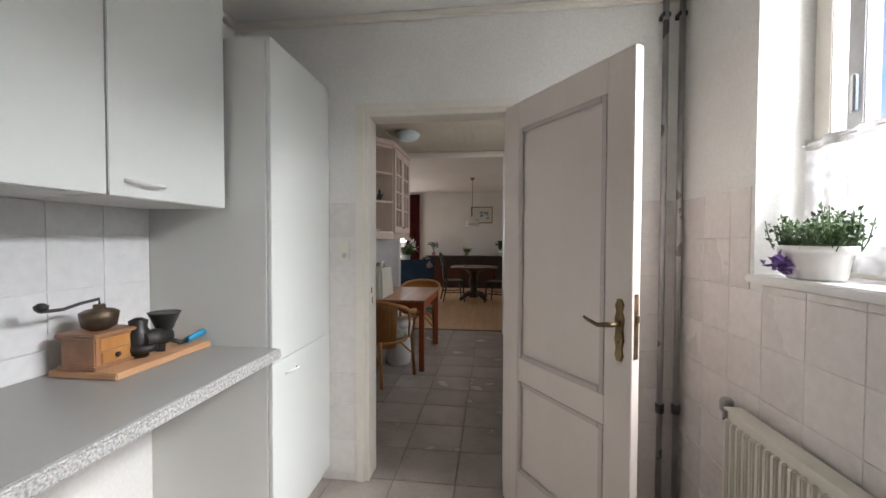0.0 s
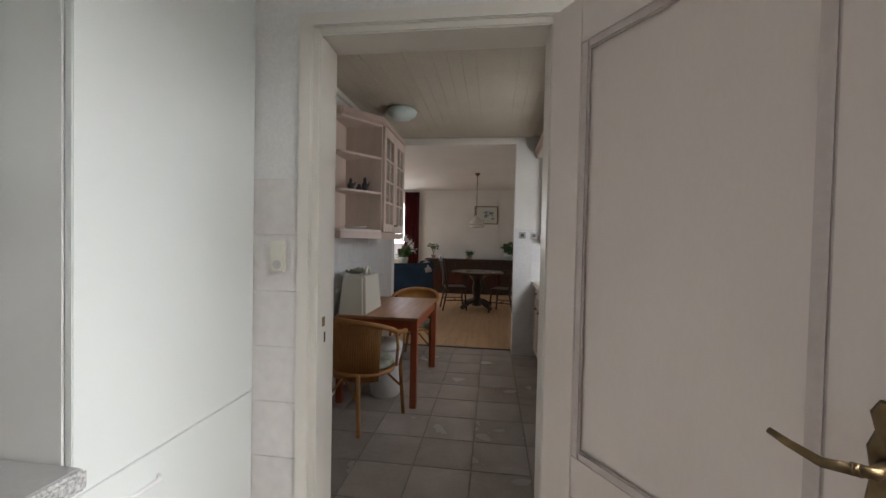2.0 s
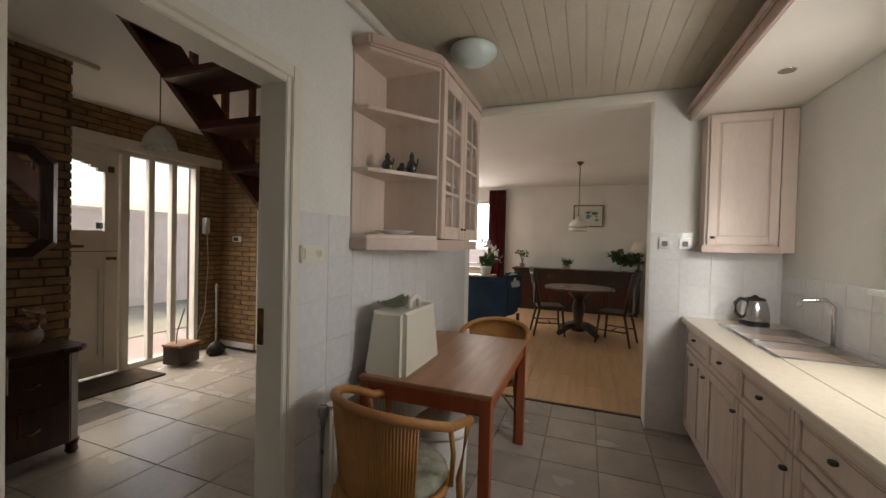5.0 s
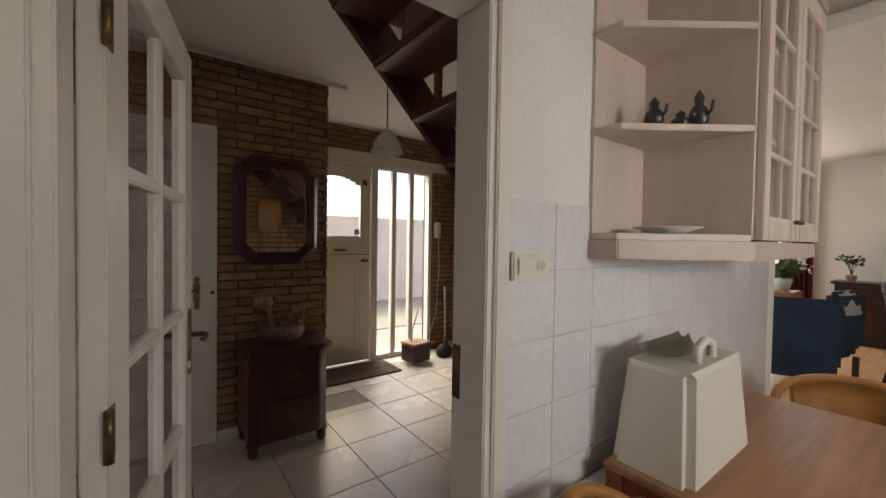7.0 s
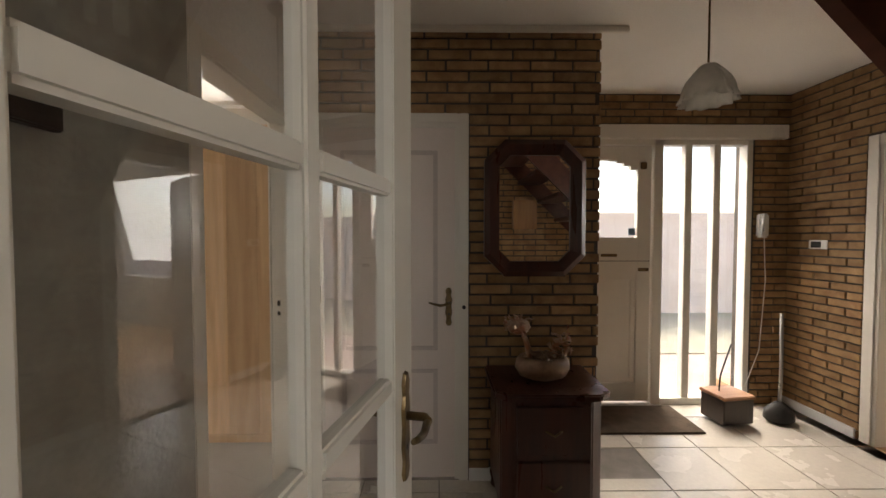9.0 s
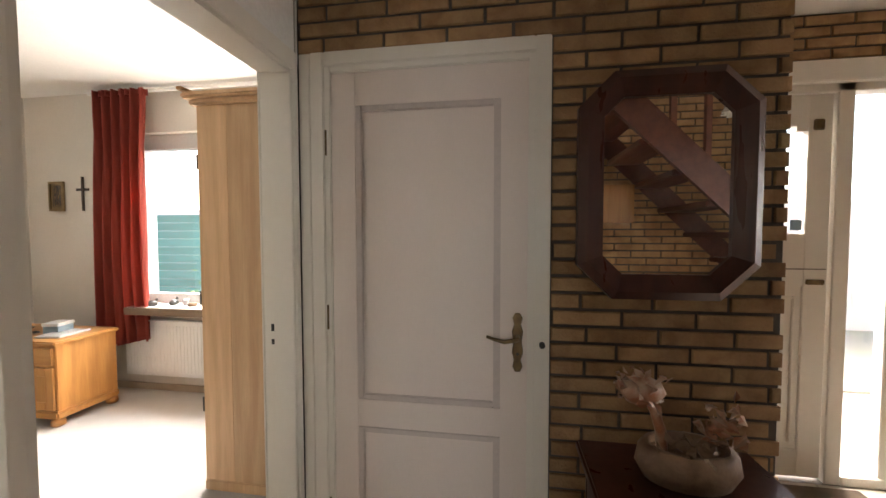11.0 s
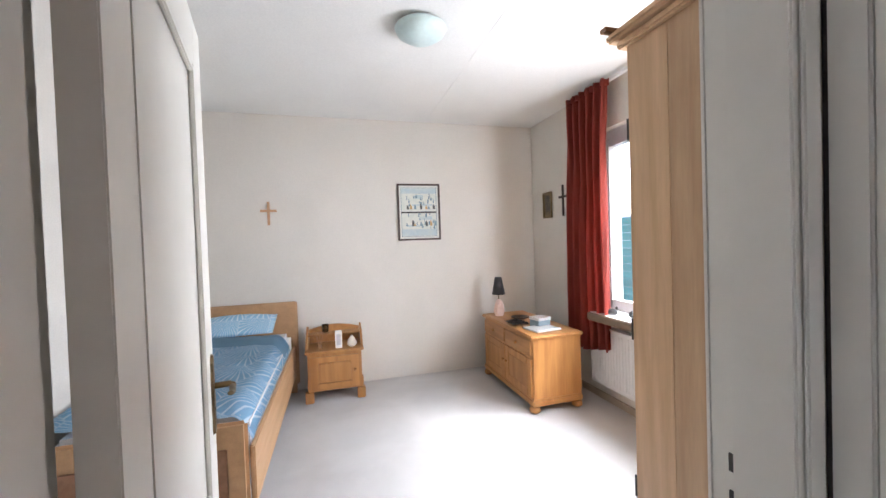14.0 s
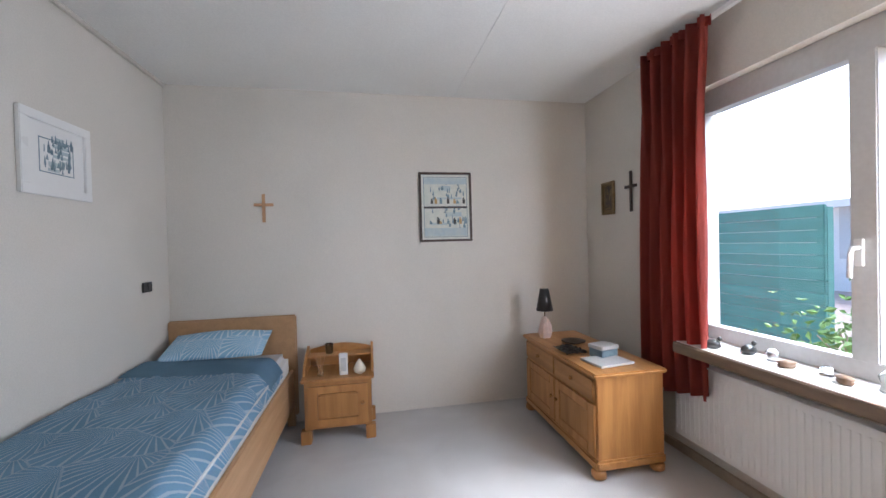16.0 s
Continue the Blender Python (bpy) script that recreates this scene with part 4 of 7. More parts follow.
cb = thing("cutting_board", (-1.28, 1.34, 0.909), 0, "thick wooden board lying on the worktop", "board")
part("board", bx(-0.125, 0.125, -0.205, 0.205, 0, 0.022, bevel=0.004), BOARD, cb)
cg = thing("coffee_grinder", (-1.305, 1.216, 0.932), 0, "old wooden coffee grinder with a brass hopper and crank", "coffee grinder")
part("box", bx(-0.075, 0.065, -0.075, 0.075, 0.005, 0.115, bevel=0.004), TEAK, cg)
part("base", bx(-0.085, 0.075, -0.085, 0.085, 0, 0.014, bevel=0.004), TEAK, cg)
part("top", bx(-0.088, 0.078, -0.088, 0.088, 0.115, 0.13, bevel=0.004), TEAK, cg)
dr = part("drawer", bx(0.06, 0.071, -0.055, 0.055, 0.018, 0.06, bevel=0.003), PINE, cg)
part("knob", lathe(B(), [(0.004, 0), (0.010, 0.008), (0.006, 0.016)], (0.078, 0, 0.032), 10), IRON, dr)
part("panel", bx(0.06, 0.069, -0.058, 0.058, 0.066, 0.110, bevel=0.002), PINE, cg)
part("hopper", lathe(B(), [(0.03, 0.13), (0.052, 0.145), (0.058, 0.175), (0.06, 0.195), (0.045, 0.205), (0.02, 0.21), (0.018, 0.225)], (0, 0, 0), 20), surf("tarnished_brass", (0.13, 0.09, 0.055), (0.07, 0.05, 0.035), 0.42, 20, 90, 0.05, 0.6), cg, "tarnished brass hopper")
part("crank", tube(B(), [(0, 0, 0.22), (0, 0, 0.245), (-0.02, -0.05, 0.235), (-0.03, -0.10, 0.222), (-0.03, -0.165, 0.225)], 0.006), IRON, cg)
part("crank_knob", lathe(B(), [(0.008, 0), (0.018, 0.01), (0.02, 0.022), (0.008, 0.032)], (-0.03, -0.165, 0.222), 12), IRON, cg)
cg.scale = (0.9, 0.9, 0.9)
mi = thing("meat_mincer", (-1.23, 1.375, 0.932), 0, "dark cast-iron hand mincer with a blue handle", "mincer")
part("hopper", lathe(B(), [(0.02, 0.07), (0.03, 0.085), (0.035, 0.10), (0.052, 0.14), (0.055, 0.145), (0.048, 0.145)], (0, 0.02, 0), 18), IRON, mi)
part("barrel", tube(B(), [(0, -0.08, 0.06), (0, -0.03, 0.06), (0, 0.03, 0.055)], 0.032, 14), IRON, mi)
part("stand", tube(B(), [(0, 0, 0.0), (0.0, 0.01, 0.04), (0, 0.0, 0.07)], 0.016, 10, 0.8), IRON, mi)
part("ring", lathe(B(), [(0.036, 0), (0.042, 0.005), (0.042, 0.02), (0.036, 0.026)], (0, -0.07, 0.02), 16), IRON, mi)
part("pot", lathe(B(), [(0.03, 0), (0.034, 0.02), (0.036, 0.09), (0.026, 0.105), (0.03, 0.13), (0.012, 0.14)], (-0.02, -0.07, 0.0), 16), IRON, mi)
part("crank", tube(B(), [(0, 0.03, 0.04), (0.03, 0.06, 0.018), (0.035, 0.09, 0.02)], 0.008), IRON, mi)
part("handle", tube(B(), [(0.035, 0.085, 0.020), (0.035, 0.12, 0.026), (0.035, 0.175, 0.034)], 0.013, 10), BLUEPL, mi, "bright blue plastic handle")


def radiator(name, at, rz, w, h, label, valve=True, proud=0.0, paint=PLASTIC):
    """A ribbed panel radiator; local x along it, y 0 is its front."""
    r = thing(name, at, rz, label, "radiator")
    body = bx(0, w, 0.018, 0.06, 0, h, bevel=0.004)
    n = int(w / 0.034)
    part("panel", body, paint, r)
    rib = mesh_of("rib", bx(0, 0.56 * w / n, proud, 0.02, 0.035, h - 0.035, bevel=0.004), paint)
    for i in range(n):
        ob = new("rib", rib)
        ob.location = ((i + 0.22) * w / n, 0, 0)
        ob.parent = r
    part("top_grille", bx(0.003, w - 0.003, 0.002, 0.064, h, h + 0.008, bevel=0.002), paint, r)
    for a in (0.15, w - 0.15):
        part("bracket", bx(a, a + 0.03, 0.06, 0.085, 0.05, h - 0.05), paint, r)
    if valve:
        part("pipe", tube(B(), [(-0.035, 0.035, -at[2]), (-0.035, 0.035, h - 0.05), (0.0, 0.035, h - 0.04)], 0.009), PIPE, r)
        part("valve", lathe(B(), [(0.012, 0), (0.014, 0.03), (0.024, 0.04), (0.024, 0.075), (0.016, 0.085)], (-0.035, 0.035, h - 0.06), 14), PIPE, r)
    return r


radiator("radiator", (0.865, 1.62, 0.14), -90, 1.1, 0.59, "cream ribbed radiator under the utility window")
hp = thing("heating_pipes", (0.87, 2.08, 0), 0, "two grey heating pipes running from floor to ceiling", "pipes")
for dx in (-0.03, 0.045):
    p = part("pipe", tube(B(), [(dx, 0.01, 0), (dx, 0.01, 2.56)], 0.014, 12), PIPE, hp)
    part("collar", tube(B(), [(dx, 0.01, 0.50), (dx, 0.01, 0.545)], 0.02, 12), BLACK, p)
    part("clip", bx(dx - 0.018, dx + 0.018, 0.0, 0.05, 2.44, 2.46), BLACK, p)


def socket(name, at, rz, label, n=1, vertical=True, mat=PLASTIC, k=0.07):
    """A wall plate with a switch and a round socket; local y points into the wall."""
    s = thing(name, at, rz, label, "socket")
    hh, ww = (k * 2, k) if vertical else (k, k * 2)
    part("plate", bx(-ww / 2, ww / 2, -0.014, 0, -hh / 2, hh / 2, bevel=0.004), mat, s)
    cz, cx = (-k / 2, 0) if vertical else (0, k / 2)
    part("outlet", tube(B(), [(cx, -0.012, cz), (cx, -0.017, cz)], 0.021, 18), mat, s)
    part("outlet_hole", tube(B(), [(cx, -0.015, cz), (cx, -0.0175, cz)], 0.015, 16), GROUT, s)
    part("rocker", bx(-cx - 0.024, -cx + 0.024, -0.019, -0.012, -cz - 0.024, -cz + 0.024, bevel=0.003), mat, s)
    return s


socket("wall_socket", (-0.797, 2.124, 1.293), 0, "cream switch and socket on white tiles", k=0.052)
pot = thing("flower_pot", (1.012, 1.42, 1.236), 0, "white oval planter with lavender-like plant on the utility sill", "pot plant")
part("pot", lathe(B(), [(0.046, 0), (0.05, 0.008), (0.058, 0.075), (0.065, 0.08), (0.065, 0.105), (0.058, 0.105), (0.054, 0.092)], (0, 0, 0), 32, 2.0), WHITEPL, pot)
rng2 = random.Random(9)
fo = B()
for i in range(85):
    a, b2 = rng2.uniform(-0.045, 0.045), rng2.uniform(-0.115, 0.115)
    top = (a * 1.4 + rng2.uniform(-0.02, 0.02), b2 * 1.08 + rng2.uniform(-0.015, 0.015), 0.145 + rng2.uniform(0, 0.10) * rng2.uniform(0.4, 1.0))
    tube(fo, [(a, b2, 0.09), ((a + top[0]) / 2, (b2 + top[1]) / 2, 0.12), top], 0.0018, 4)
    for k in range(12):
        f = k / 12
        leaves(fo, rng2, (a + (top[0] - a) * f, b2 + (top[1] - b2) * f, 0.10 + (top[2] - 0.10) * f), (0.01, 0.01, 0.008), 1, 0.019)
part("foliage", fo, LEAF, pot)
part("bow", leaves(B(), rng2, (-0.066, 0.045, 0.045), (0.010, 0.05, 0.025), 44, 0.032), PURPLE, pot, "violet fabric flower")
lc = thing("lace_curtain", (1.085, 0.98, 1.30), 0, "white lace half curtain across the utility window", "curtain")
part("cloth", sheet(B(), lambda u, v: (0.012 * math.sin(u * 60), -0.58 + 1.16 * u, -0.04 + (0.42 + 0.02 * math.sin(u * 37)) * v), 90, 10), LACE, lc)
part("hem", sheet(B(), lambda u, v: (0.012 * math.sin(u * 60) - 0.003, -0.58 + 1.16 * u, 0.365 + 0.035 * v), 90, 2, 0.002), SHEET, lc)
part("rod", tube(B(), [(0, -0.6, 0.385), (0, 0.6, 0.385)], 0.004), WHITEPL, lc)

# ---- things: kitchen ----
tb = thing("kitchen_table", (-1.01, 4.47, 0), 0, "small teak kitchen table with a reddish frame", "table")
part("tabletop", bx(-0.345, 0.345, -0.545, 0.56, 0.71, 0.732, bevel=0.004), TEAK, tb)
ap = B()
for a in ((-0.31, 0.31, -0.525, -0.503), (-0.31, 0.31, 0.515, 0.537), (-0.325, -0.303, -0.503, 0.515), (0.303, 0.325, -0.503, 0.515)):
    box(ap, *a, 0.625, 0.71, 0.002)
part("apron", ap, REDTEAK, tb)
for sx in (-1, 1):
    for sy in (-0.54, 0.55):
        y0 = sy if sy < 0 else sy - 0.052
        part("leg", bx(sx * 0.312 - 0.026, sx * 0.312 + 0.026, y0, y0 + 0.052, 0, 0.71, bevel=0.003), REDTEAK, tb)

ac = thing("appliance_cover", (-1.235, 4.205, 0.733), 0, "cream plastic appliance hood standing on the table", "appliance cover")
hood = B()
for z, wx, wy in ((0.0, 0.118, 0.245), (0.30, 0.098, 0.205), (0.315, 0.09, 0.196)):
    hood.verts.ensure_lookup_table()
    for sx, sy in ((-1, -1), (1, -1), (1, 1), (-1, 1)):
        hood.verts.new((sx * wx, sy * wy, z))
hood.verts.ensure_lookup_table()
v = list(hood.verts)
fs = [hood.faces.new(v[3::-1]), hood.faces.new(v[8:12])]
for k in (0, 4):
    for i in range(4):
        fs.append(hood.faces.new((v[k + i], v[k + (i + 1) % 4], v[k + 4 + (i + 1) % 4], v[k + 4 + i])))
bmesh.ops.bevel(hood, geom=[e for e in hood.edges if abs(e.verts[0].co.z - e.verts[1].co.z) > 0.1], offset=0.025, segments=4, affect="EDGES")
part("hood", hood, PLASTIC, ac)
part("handle", tube(B(), [(0.055, -0.06, 0.31), (0.055, -0.055, 0.36), (0.055, 0.0, 0.375), (0.055, 0.055, 0.36), (0.055, 0.06, 0.31)], 0.014, 10), PLASTIC, ac)
ds = thing("leaf_dish", (-1.27, 4.13, 1.05), 0, "pale green leaf-shaped dish lying on the appliance hood", "dish")
part("dish", sheet(B(), lambda u, v: ((v - 0.5) * 0.16 * math.sin(math.pi * (0.06 + 0.88 * u)), (u - 0.5) * 0.29, 0.004 + 0.35 * ((v - 0.5) * 0.3) ** 2 * 2.2 + 0.3 * (u - 0.5) ** 2 * 0.5), 14, 8, 0.005), surf("celadon_glaze", (0.42, 0.45, 0.33), (0.33, 0.36, 0.26), 0.3, 8, 50, 0.03), ds)


def cane_chair(at, rz):
    """A rattan tub chair; it faces local +y."""
    c = thing("rattan_chair", at, rz, "honey rattan tub chair with a grey floral seat cushion", "chair", "chairs at the kitchen table")
    back = B()

    def rim(a, z):
        k = 0.82 + 0.18 * (z - 0.3) / 0.46
        return Vector((0.27 * k * math.sin(a), -0.25 * k * math.cos(a) + 0.02, z))

    def top(a):
        return 0.775 - 0.12 * (a / 1.9) ** 2
    part("backrest", sheet(back, lambda u, v: rim(-1.1 + 2.2 * u, 0.34 + (top(-1.1 + 2.2 * u) - 0.35) * v), 40, 6, 0.008), CANE, c, "tight vertical canes bent into a tub")
    for i in range(46):
        a = -1.1 + 2.2 * i / 45
        p0, p1 = rim(a, 0.34) * 1.0, rim(a, top(a))
        part("cane", tube(B(), [p0 + Vector((0.006 * math.sin(a), -0.006 * math.cos(a), 0)), p1 + Vector((0.006 * math.sin(a), -0.006 * math.cos(a), 0))], 0.0055, 5), CANE, c)
    pts = [rim(-1.9 + 3.8 * i / 30, top(-1.9 + 3.8 * i / 30) + 0.005) for i in range(31)]
    arm = [Vector((p.x, p.y, p.z)) for p in pts]
    arm = [arm[0] + Vector((0, 0.13, -0.01))] + arm + [arm[-1] + Vector((0, 0.13, -0.01))]
    part("arm_rail", tube(B(), arm, 0.019, 10), CANE, c)
    part("seat_ring", tube(B(), [(0.23 * math.sin(a), 0.02 + 0.23 * math.cos(a), 0.39) for a in [2 * math.pi * i / 24 for i in range(25)]], 0.016), CANE, c)
    part("seat", lathe(B(), [(0.225, 0.385), (0.23, 0.39), (0.225, 0.40)], (0, 0.02, 0), 24), CANE, c)
    part("cushion", lathe(B(), [(0.19, 0.40), (0.22, 0.41), (0.225, 0.43), (0.20, 0.45), (0.05, 0.458)], (0, 0.03, 0), 26), FLORAL, c, "grey floral cushion")
    for sx in (-1, 1):
        part("leg", tube(B(), [(sx * 0.255, 0.20, 0.64), (sx * 0.22, 0.19, 0.40), (sx * 0.235, 0.22, 0.0)], 0.015), CANE, c)
        part("leg", tube(B(), [(sx * 0.12, -0.19, 0.40), (sx * 0.14, -0.21, 0.2), (sx * 0.18, -0.25, 0.0)], 0.015), CANE, c)
        part("brace", tube(B(), [(sx * 0.225, 0.2, 0.22), (sx * 0.1, 0.16, 0.33), (0, 0.16, 0.36)], 0.009), CANE, c)
        part("brace", tube(B(), [(sx * 0.145, -0.215, 0.20), (sx * 0.06, -0.2, 0.30), (0, -0.2, 0.36)], 0.009), CANE, c)
        part("arm_post", tube(B(), [(sx * 0.225, 0.13, 0.40), (sx * 0.25, 0.11, 0.55), (sx * 0.262, 0.07, 0.685)], 0.011), CANE, c)
    return c


ch = cane_chair((-1.05, 3.72, 0), -20)
copy_thing(ch, pose(-0.95, 5.22, 0, 0, 0, 176))
bn = thing("pedal_bin", (-1.0, 4.20, 0), 0, "small white bin with a domed lid under the table", "bin")
part("body", lathe(B(), [(0.12, 0), (0.13, 0.01), (0.145, 0.40), (0.14, 0.41)], (0, 0, 0), 28), WHITEPL, bn)
ld = part("lid", lathe(B(), [(0.15, 0.405), (0.155, 0.42), (0.15, 0.45), (0.10, 0.485), (0.03, 0.495)], (0, 0, 0), 28), WHITEPL, bn)
part("lid_grip", bx(-0.012, 0.012, -0.03, 0.03, 0.492, 0.502, bevel=0.003), ALU, ld)
radiator("radiator", (-1.345, 3.72, 0.14), 90, 1.25, 0.50, "cream ribbed radiator behind the kitchen table")
socket("wall_socket", (-1.424, 3.638, 1.347), 90, "cream switch and socket on white kitchen tiles", vertical=False, k=0.077)
for x in (0.265, 0.40):
    s = thing("wall_switch", (x, 5.608, 1.445), 0, "grey metal switch on the white wall stub", "switch")
    part("plate", bx(-0.04, 0.04, -0.012, 0, -0.04, 0.04, bevel=0.004), PIPE, s)
    part("rocker", bx(-0.02, 0.02, -0.018, -0.011, -0.02, 0.02, bevel=0.003), BLACK, s)

# wall unit with open end shelves and glazed doors
wu = thing("display_cabinet", (-1.43, 3.93, 1.37), 0, "pinkish wall cabinet with open end shelves and glazed doors", "cabinet")
end = [(0, 0), (0.10, 0), (0.345, 0.33), (0.345, 0.34), (0, 0.34)]
for z in (0.055, 0.39, 0.70, 0.99):
    part("shelf", prism(B(), end, z, z + 0.02, 0.003), KITCHEN, wu)
part("back_panel", bx(0.001, 0.012, 0.004, 0.34, 0.07, 1.0), KITCHEN, wu)
part("side_panel", bx(0.012, 0.345, 0.332, 0.35, 0.06, 1.01), KITCHEN, wu)
part("far_side", bx(0.0, 0.345, 1.13, 1.15, 0.06, 1.01), KITCHEN, wu)
part("back_panel", bx(0.001, 0.012, 0.35, 1.13, 0.07, 1.0), KITCHEN, wu)
for z in (0.06, 0.39, 0.70, 0.99):
    part("inner_shelf", bx(0.012, 0.33, 0.35, 1.13, z, z + 0.018), KITCHEN, wu)
rim0 = [(0, -0.015), (0.11, -0.015), (0.37, 0.32), (0.37, 1.165), (0, 1.165)]
part("plinth_trim", prism(B(), [(0, -0.004), (0.105, -0.004), (0.355, 0.328), (0.355, 1.155), (0, 1.155)], -0.005, 0.054, 0.004), KTRIM, wu)
part("cornice", prism(B(), rim0, 1.01, 1.075, 0.012), KTRIM, wu)
for y0 in (0.352, 0.742):
    y1 = y0 + 0.386
    m = B()
    for a, c, e, g in ((y0, y0 + 0.06, 0.06, 1.008), (y1 - 0.06, y1, 0.06, 1.008), (y0 + 0.06, y1 - 0.06, 0.06, 0.135), (y0 + 0.06, y1 - 0.06, 0.925, 1.008)):
        box(m, 0.346, 0.368, a, c, e, g, 0.003)
    box(m, 0.350, 0.366, (y0 + y1) / 2 - 0.009, (y0 + y1) / 2 + 0.009, 0.135, 0.925, 0.003)
    for k in range(1, 4):
        z = 0.135 + 0.79 * k / 4
        box(m, 0.350, 0.366, y0 + 0.06, y1 - 0.06, z - 0.009, z + 0.009, 0.003)
    d = part("door", m, KITCHEN, wu)
    p = part("pane", bx(0.354, 0.357, y0 + 0.055, y1 - 0.055, 0.13, 0.93), GLASS, d)
    p.visible_shadow = False
    part("knob", lathe(B(), [(0.005, 0), (0.010, 0.006), (0.008, 0.014)], (0.378, y1 - 0.03 if y0 < 0.5 else y0 + 0.03, 0.12), 10), BRASS, d)
for at, hgt, lbl in (((-1.30, 4.08, 1.781), 0.10, "small dark pewter teapot set on a shelf"), ((-1.25, 4.15, 1.781), 0.06, "small dark pewter bowl on a shelf"), ((-1.22, 4.21, 1.781), 0.13, "small dark pewter figure on a shelf")):
    o = thing("pewter_ornament", at, 0, lbl, "ornament")
    part("body", lathe(B(), [(0.018, 0), (0.030, hgt * 0.25), (0.026, hgt * 0.5), (0.012, hgt * 0.65), (0.016, hgt * 0.8), (0.004, hgt)], (0, 0, 0), 14), PEWTER, o)
    part("spout", tube(B(), [(0.02, 0, hgt * 0.3), (0.04, -0.01, hgt * 0.45), (0.045, -0.015, hgt * 0.65)], 0.005), PEWTER, o)
pl = thing("plate", (-1.27, 4.12, 1.447), 0, "shallow white plate on the lowest shelf", "plate")
part("plate", lathe(B(), [(0.05, 0), (0.055, 0.004), (0.10, 0.018), (0.102, 0.021), (0.05, 0.009)], (0, 0, 0), 26), WHITEPL, pl)

cl = thing("ceiling_lamp", (-0.98, 4.55, KIT_H), 0, "round frosted glass ceiling lamp in the kitchen", "ceiling lamp")
part("base", lathe(B(), [(0.10, -0.02), (0.11, -0.012), (0.11, 0)], (0, 0, 0), 28), WHITEPL, cl)
part("shade", lathe(B(), [(0.02, -0.105), (0.09, -0.095), (0.135, -0.06), (0.145, -0.03), (0.14, -0.02)], (0, 0, 0), 32), AQUA, cl, "pale aqua glass bowl")

# sink side
for i, y in enumerate((5.02, 4.50, 3.98, 3.46, 2.94)):
    w = 0.575 if i == 0 else 0.52
    rows = [(0, w, 0.0, 0.58, "p"), (0, w, 0.585, 0.755, "p")]
    if i == 0:
        rows = [(0.03, w / 2 + 0.02, 0.0, 0.58, "p"), (w / 2 + 0.02, w, 0.0, 0.58, "p"), (0.03, w, 0.585, 0.755, "p")]

    def knob(dr, x0, x1, z0, z1):
        part("knob", lathe(B(), [(0.006, 0), (0.014, 0.006), (0.012, 0.016)], ((x0 + x1) / 2 if z1 - z0 < 0.3 else x1 - 0.035, -0.014, z1 - 0.075), 10), PEWTER, dr)
    u = cabinet("base_cabinet", (0.42, y + w, 0.10), -90, w, 0.56, 0.76, "pinkish panelled base cabinet under the cream worktop", KITCHEN, rows, KITCHEN, knob, "base cabinets")
    part("plinth", bx(0, w, 0.06, 0.5, -0.10, 0), KTRIM, u)
cw = thing("kitchen_worktop", (0.7, 4.2, 0.86), 0, "cream worktop with a sunken steel sink", "worktop")
m = B()
for a in ((-0.305, -0.11, -1.26, 1.40), (0.27, 0.29, -1.26, 1.40), (-0.11, 0.27, -1.26, 0.35), (-0.11, 0.27, 1.15, 1.40)):
    box(m, *a, 0, 0.04, 0.003)
part("slab", m, CREAMTOP, cw)
sk = thing("sink", (0.78, 4.95, 0.86), 0, "stainless steel double sink with a tap", "sink")
m = B()
for a in ((-0.19, 0.19, -0.40, 0.40, -0.15, -0.145), (-0.19, -0.185, -0.4, 0.4, -0.15, 0.042), (0.185, 0.19, -0.4, 0.4, -0.15, 0.042), (-0.185, 0.185, -0.4, -0.395, -0.15, 0.042), (-0.185, 0.185, 0.395, 0.4, -0.15, 0.042), (-0.185, 0.185, -0.02, 0.02, -0.145, 0.038)):
    box(m, *a)
part("basins", m, CHROME, sk)
m = B()
for a in ((-0.215, -0.186, -0.42, 0.42), (0.186, 0.205, -0.42, 0.42), (-0.186, 0.186, -0.42, -0.396), (-0.186, 0.186, 0.396, 0.42)):
    box(m, *a, 0.041, 0.046, 0.002)
part("rim", m, CHROME, sk)
part("tap", tube(B(), [(0.195, 0, 0.04), (0.195, 0, 0.25), (0.16, 0, 0.29), (0.06, 0, 0.28), (0.04, 0, 0.25)], 0.011), CHROME, sk)
kt = thing("kettle", (0.80, 5.47, 0.901), 200, "steel electric kettle with a black handle on the worktop", "kettle")
part("base", lathe(B(), [(0.085, 0), (0.085, 0.018), (0.075, 0.022)], (0, 0, 0), 26), BLACK, kt)
part("body", lathe(B(), [(0.080, 0.024), (0.084, 0.05), (0.076, 0.12), (0.062, 0.165), (0.058, 0.17)], (0, 0, 0), 28), CHROME, kt)
part("lid", lathe(B(), [(0.06, 0.17), (0.058, 0.182), (0.02, 0.192), (0.012, 0.205)], (0, 0, 0), 24), BLACK, kt)
part("handle", tube(B(), [(0.06, 0, 0.17), (0.10, 0, 0.18), (0.135, 0, 0.15), (0.13, 0, 0.08), (0.085, 0, 0.05)], 0.012, 8), BLACK, kt)
uc = cabinet("wall_cabinet", (0.487, 5.445, 1.395), 0, 0.508, 0.165, 0.965, "pinkish panelled wall cabinet beside the kitchen window", KITCHEN, [(0.012, 0.42, 0.05, 0.955, "p")], KITCHEN,
             lambda dr, x0, x1, z0, z1: part("knob", lathe(B(), [(0.006, 0), (0.014, 0.006), (0.012, 0.016)], (x0 + 0.03, -0.014, z0 + 0.04), 10), PEWTER, dr))
part("bottom_trim", bx(-0.022, 0.43, -0.018, 0.165, -0.005, 0.045, bevel=0.004), KTRIM, uc)
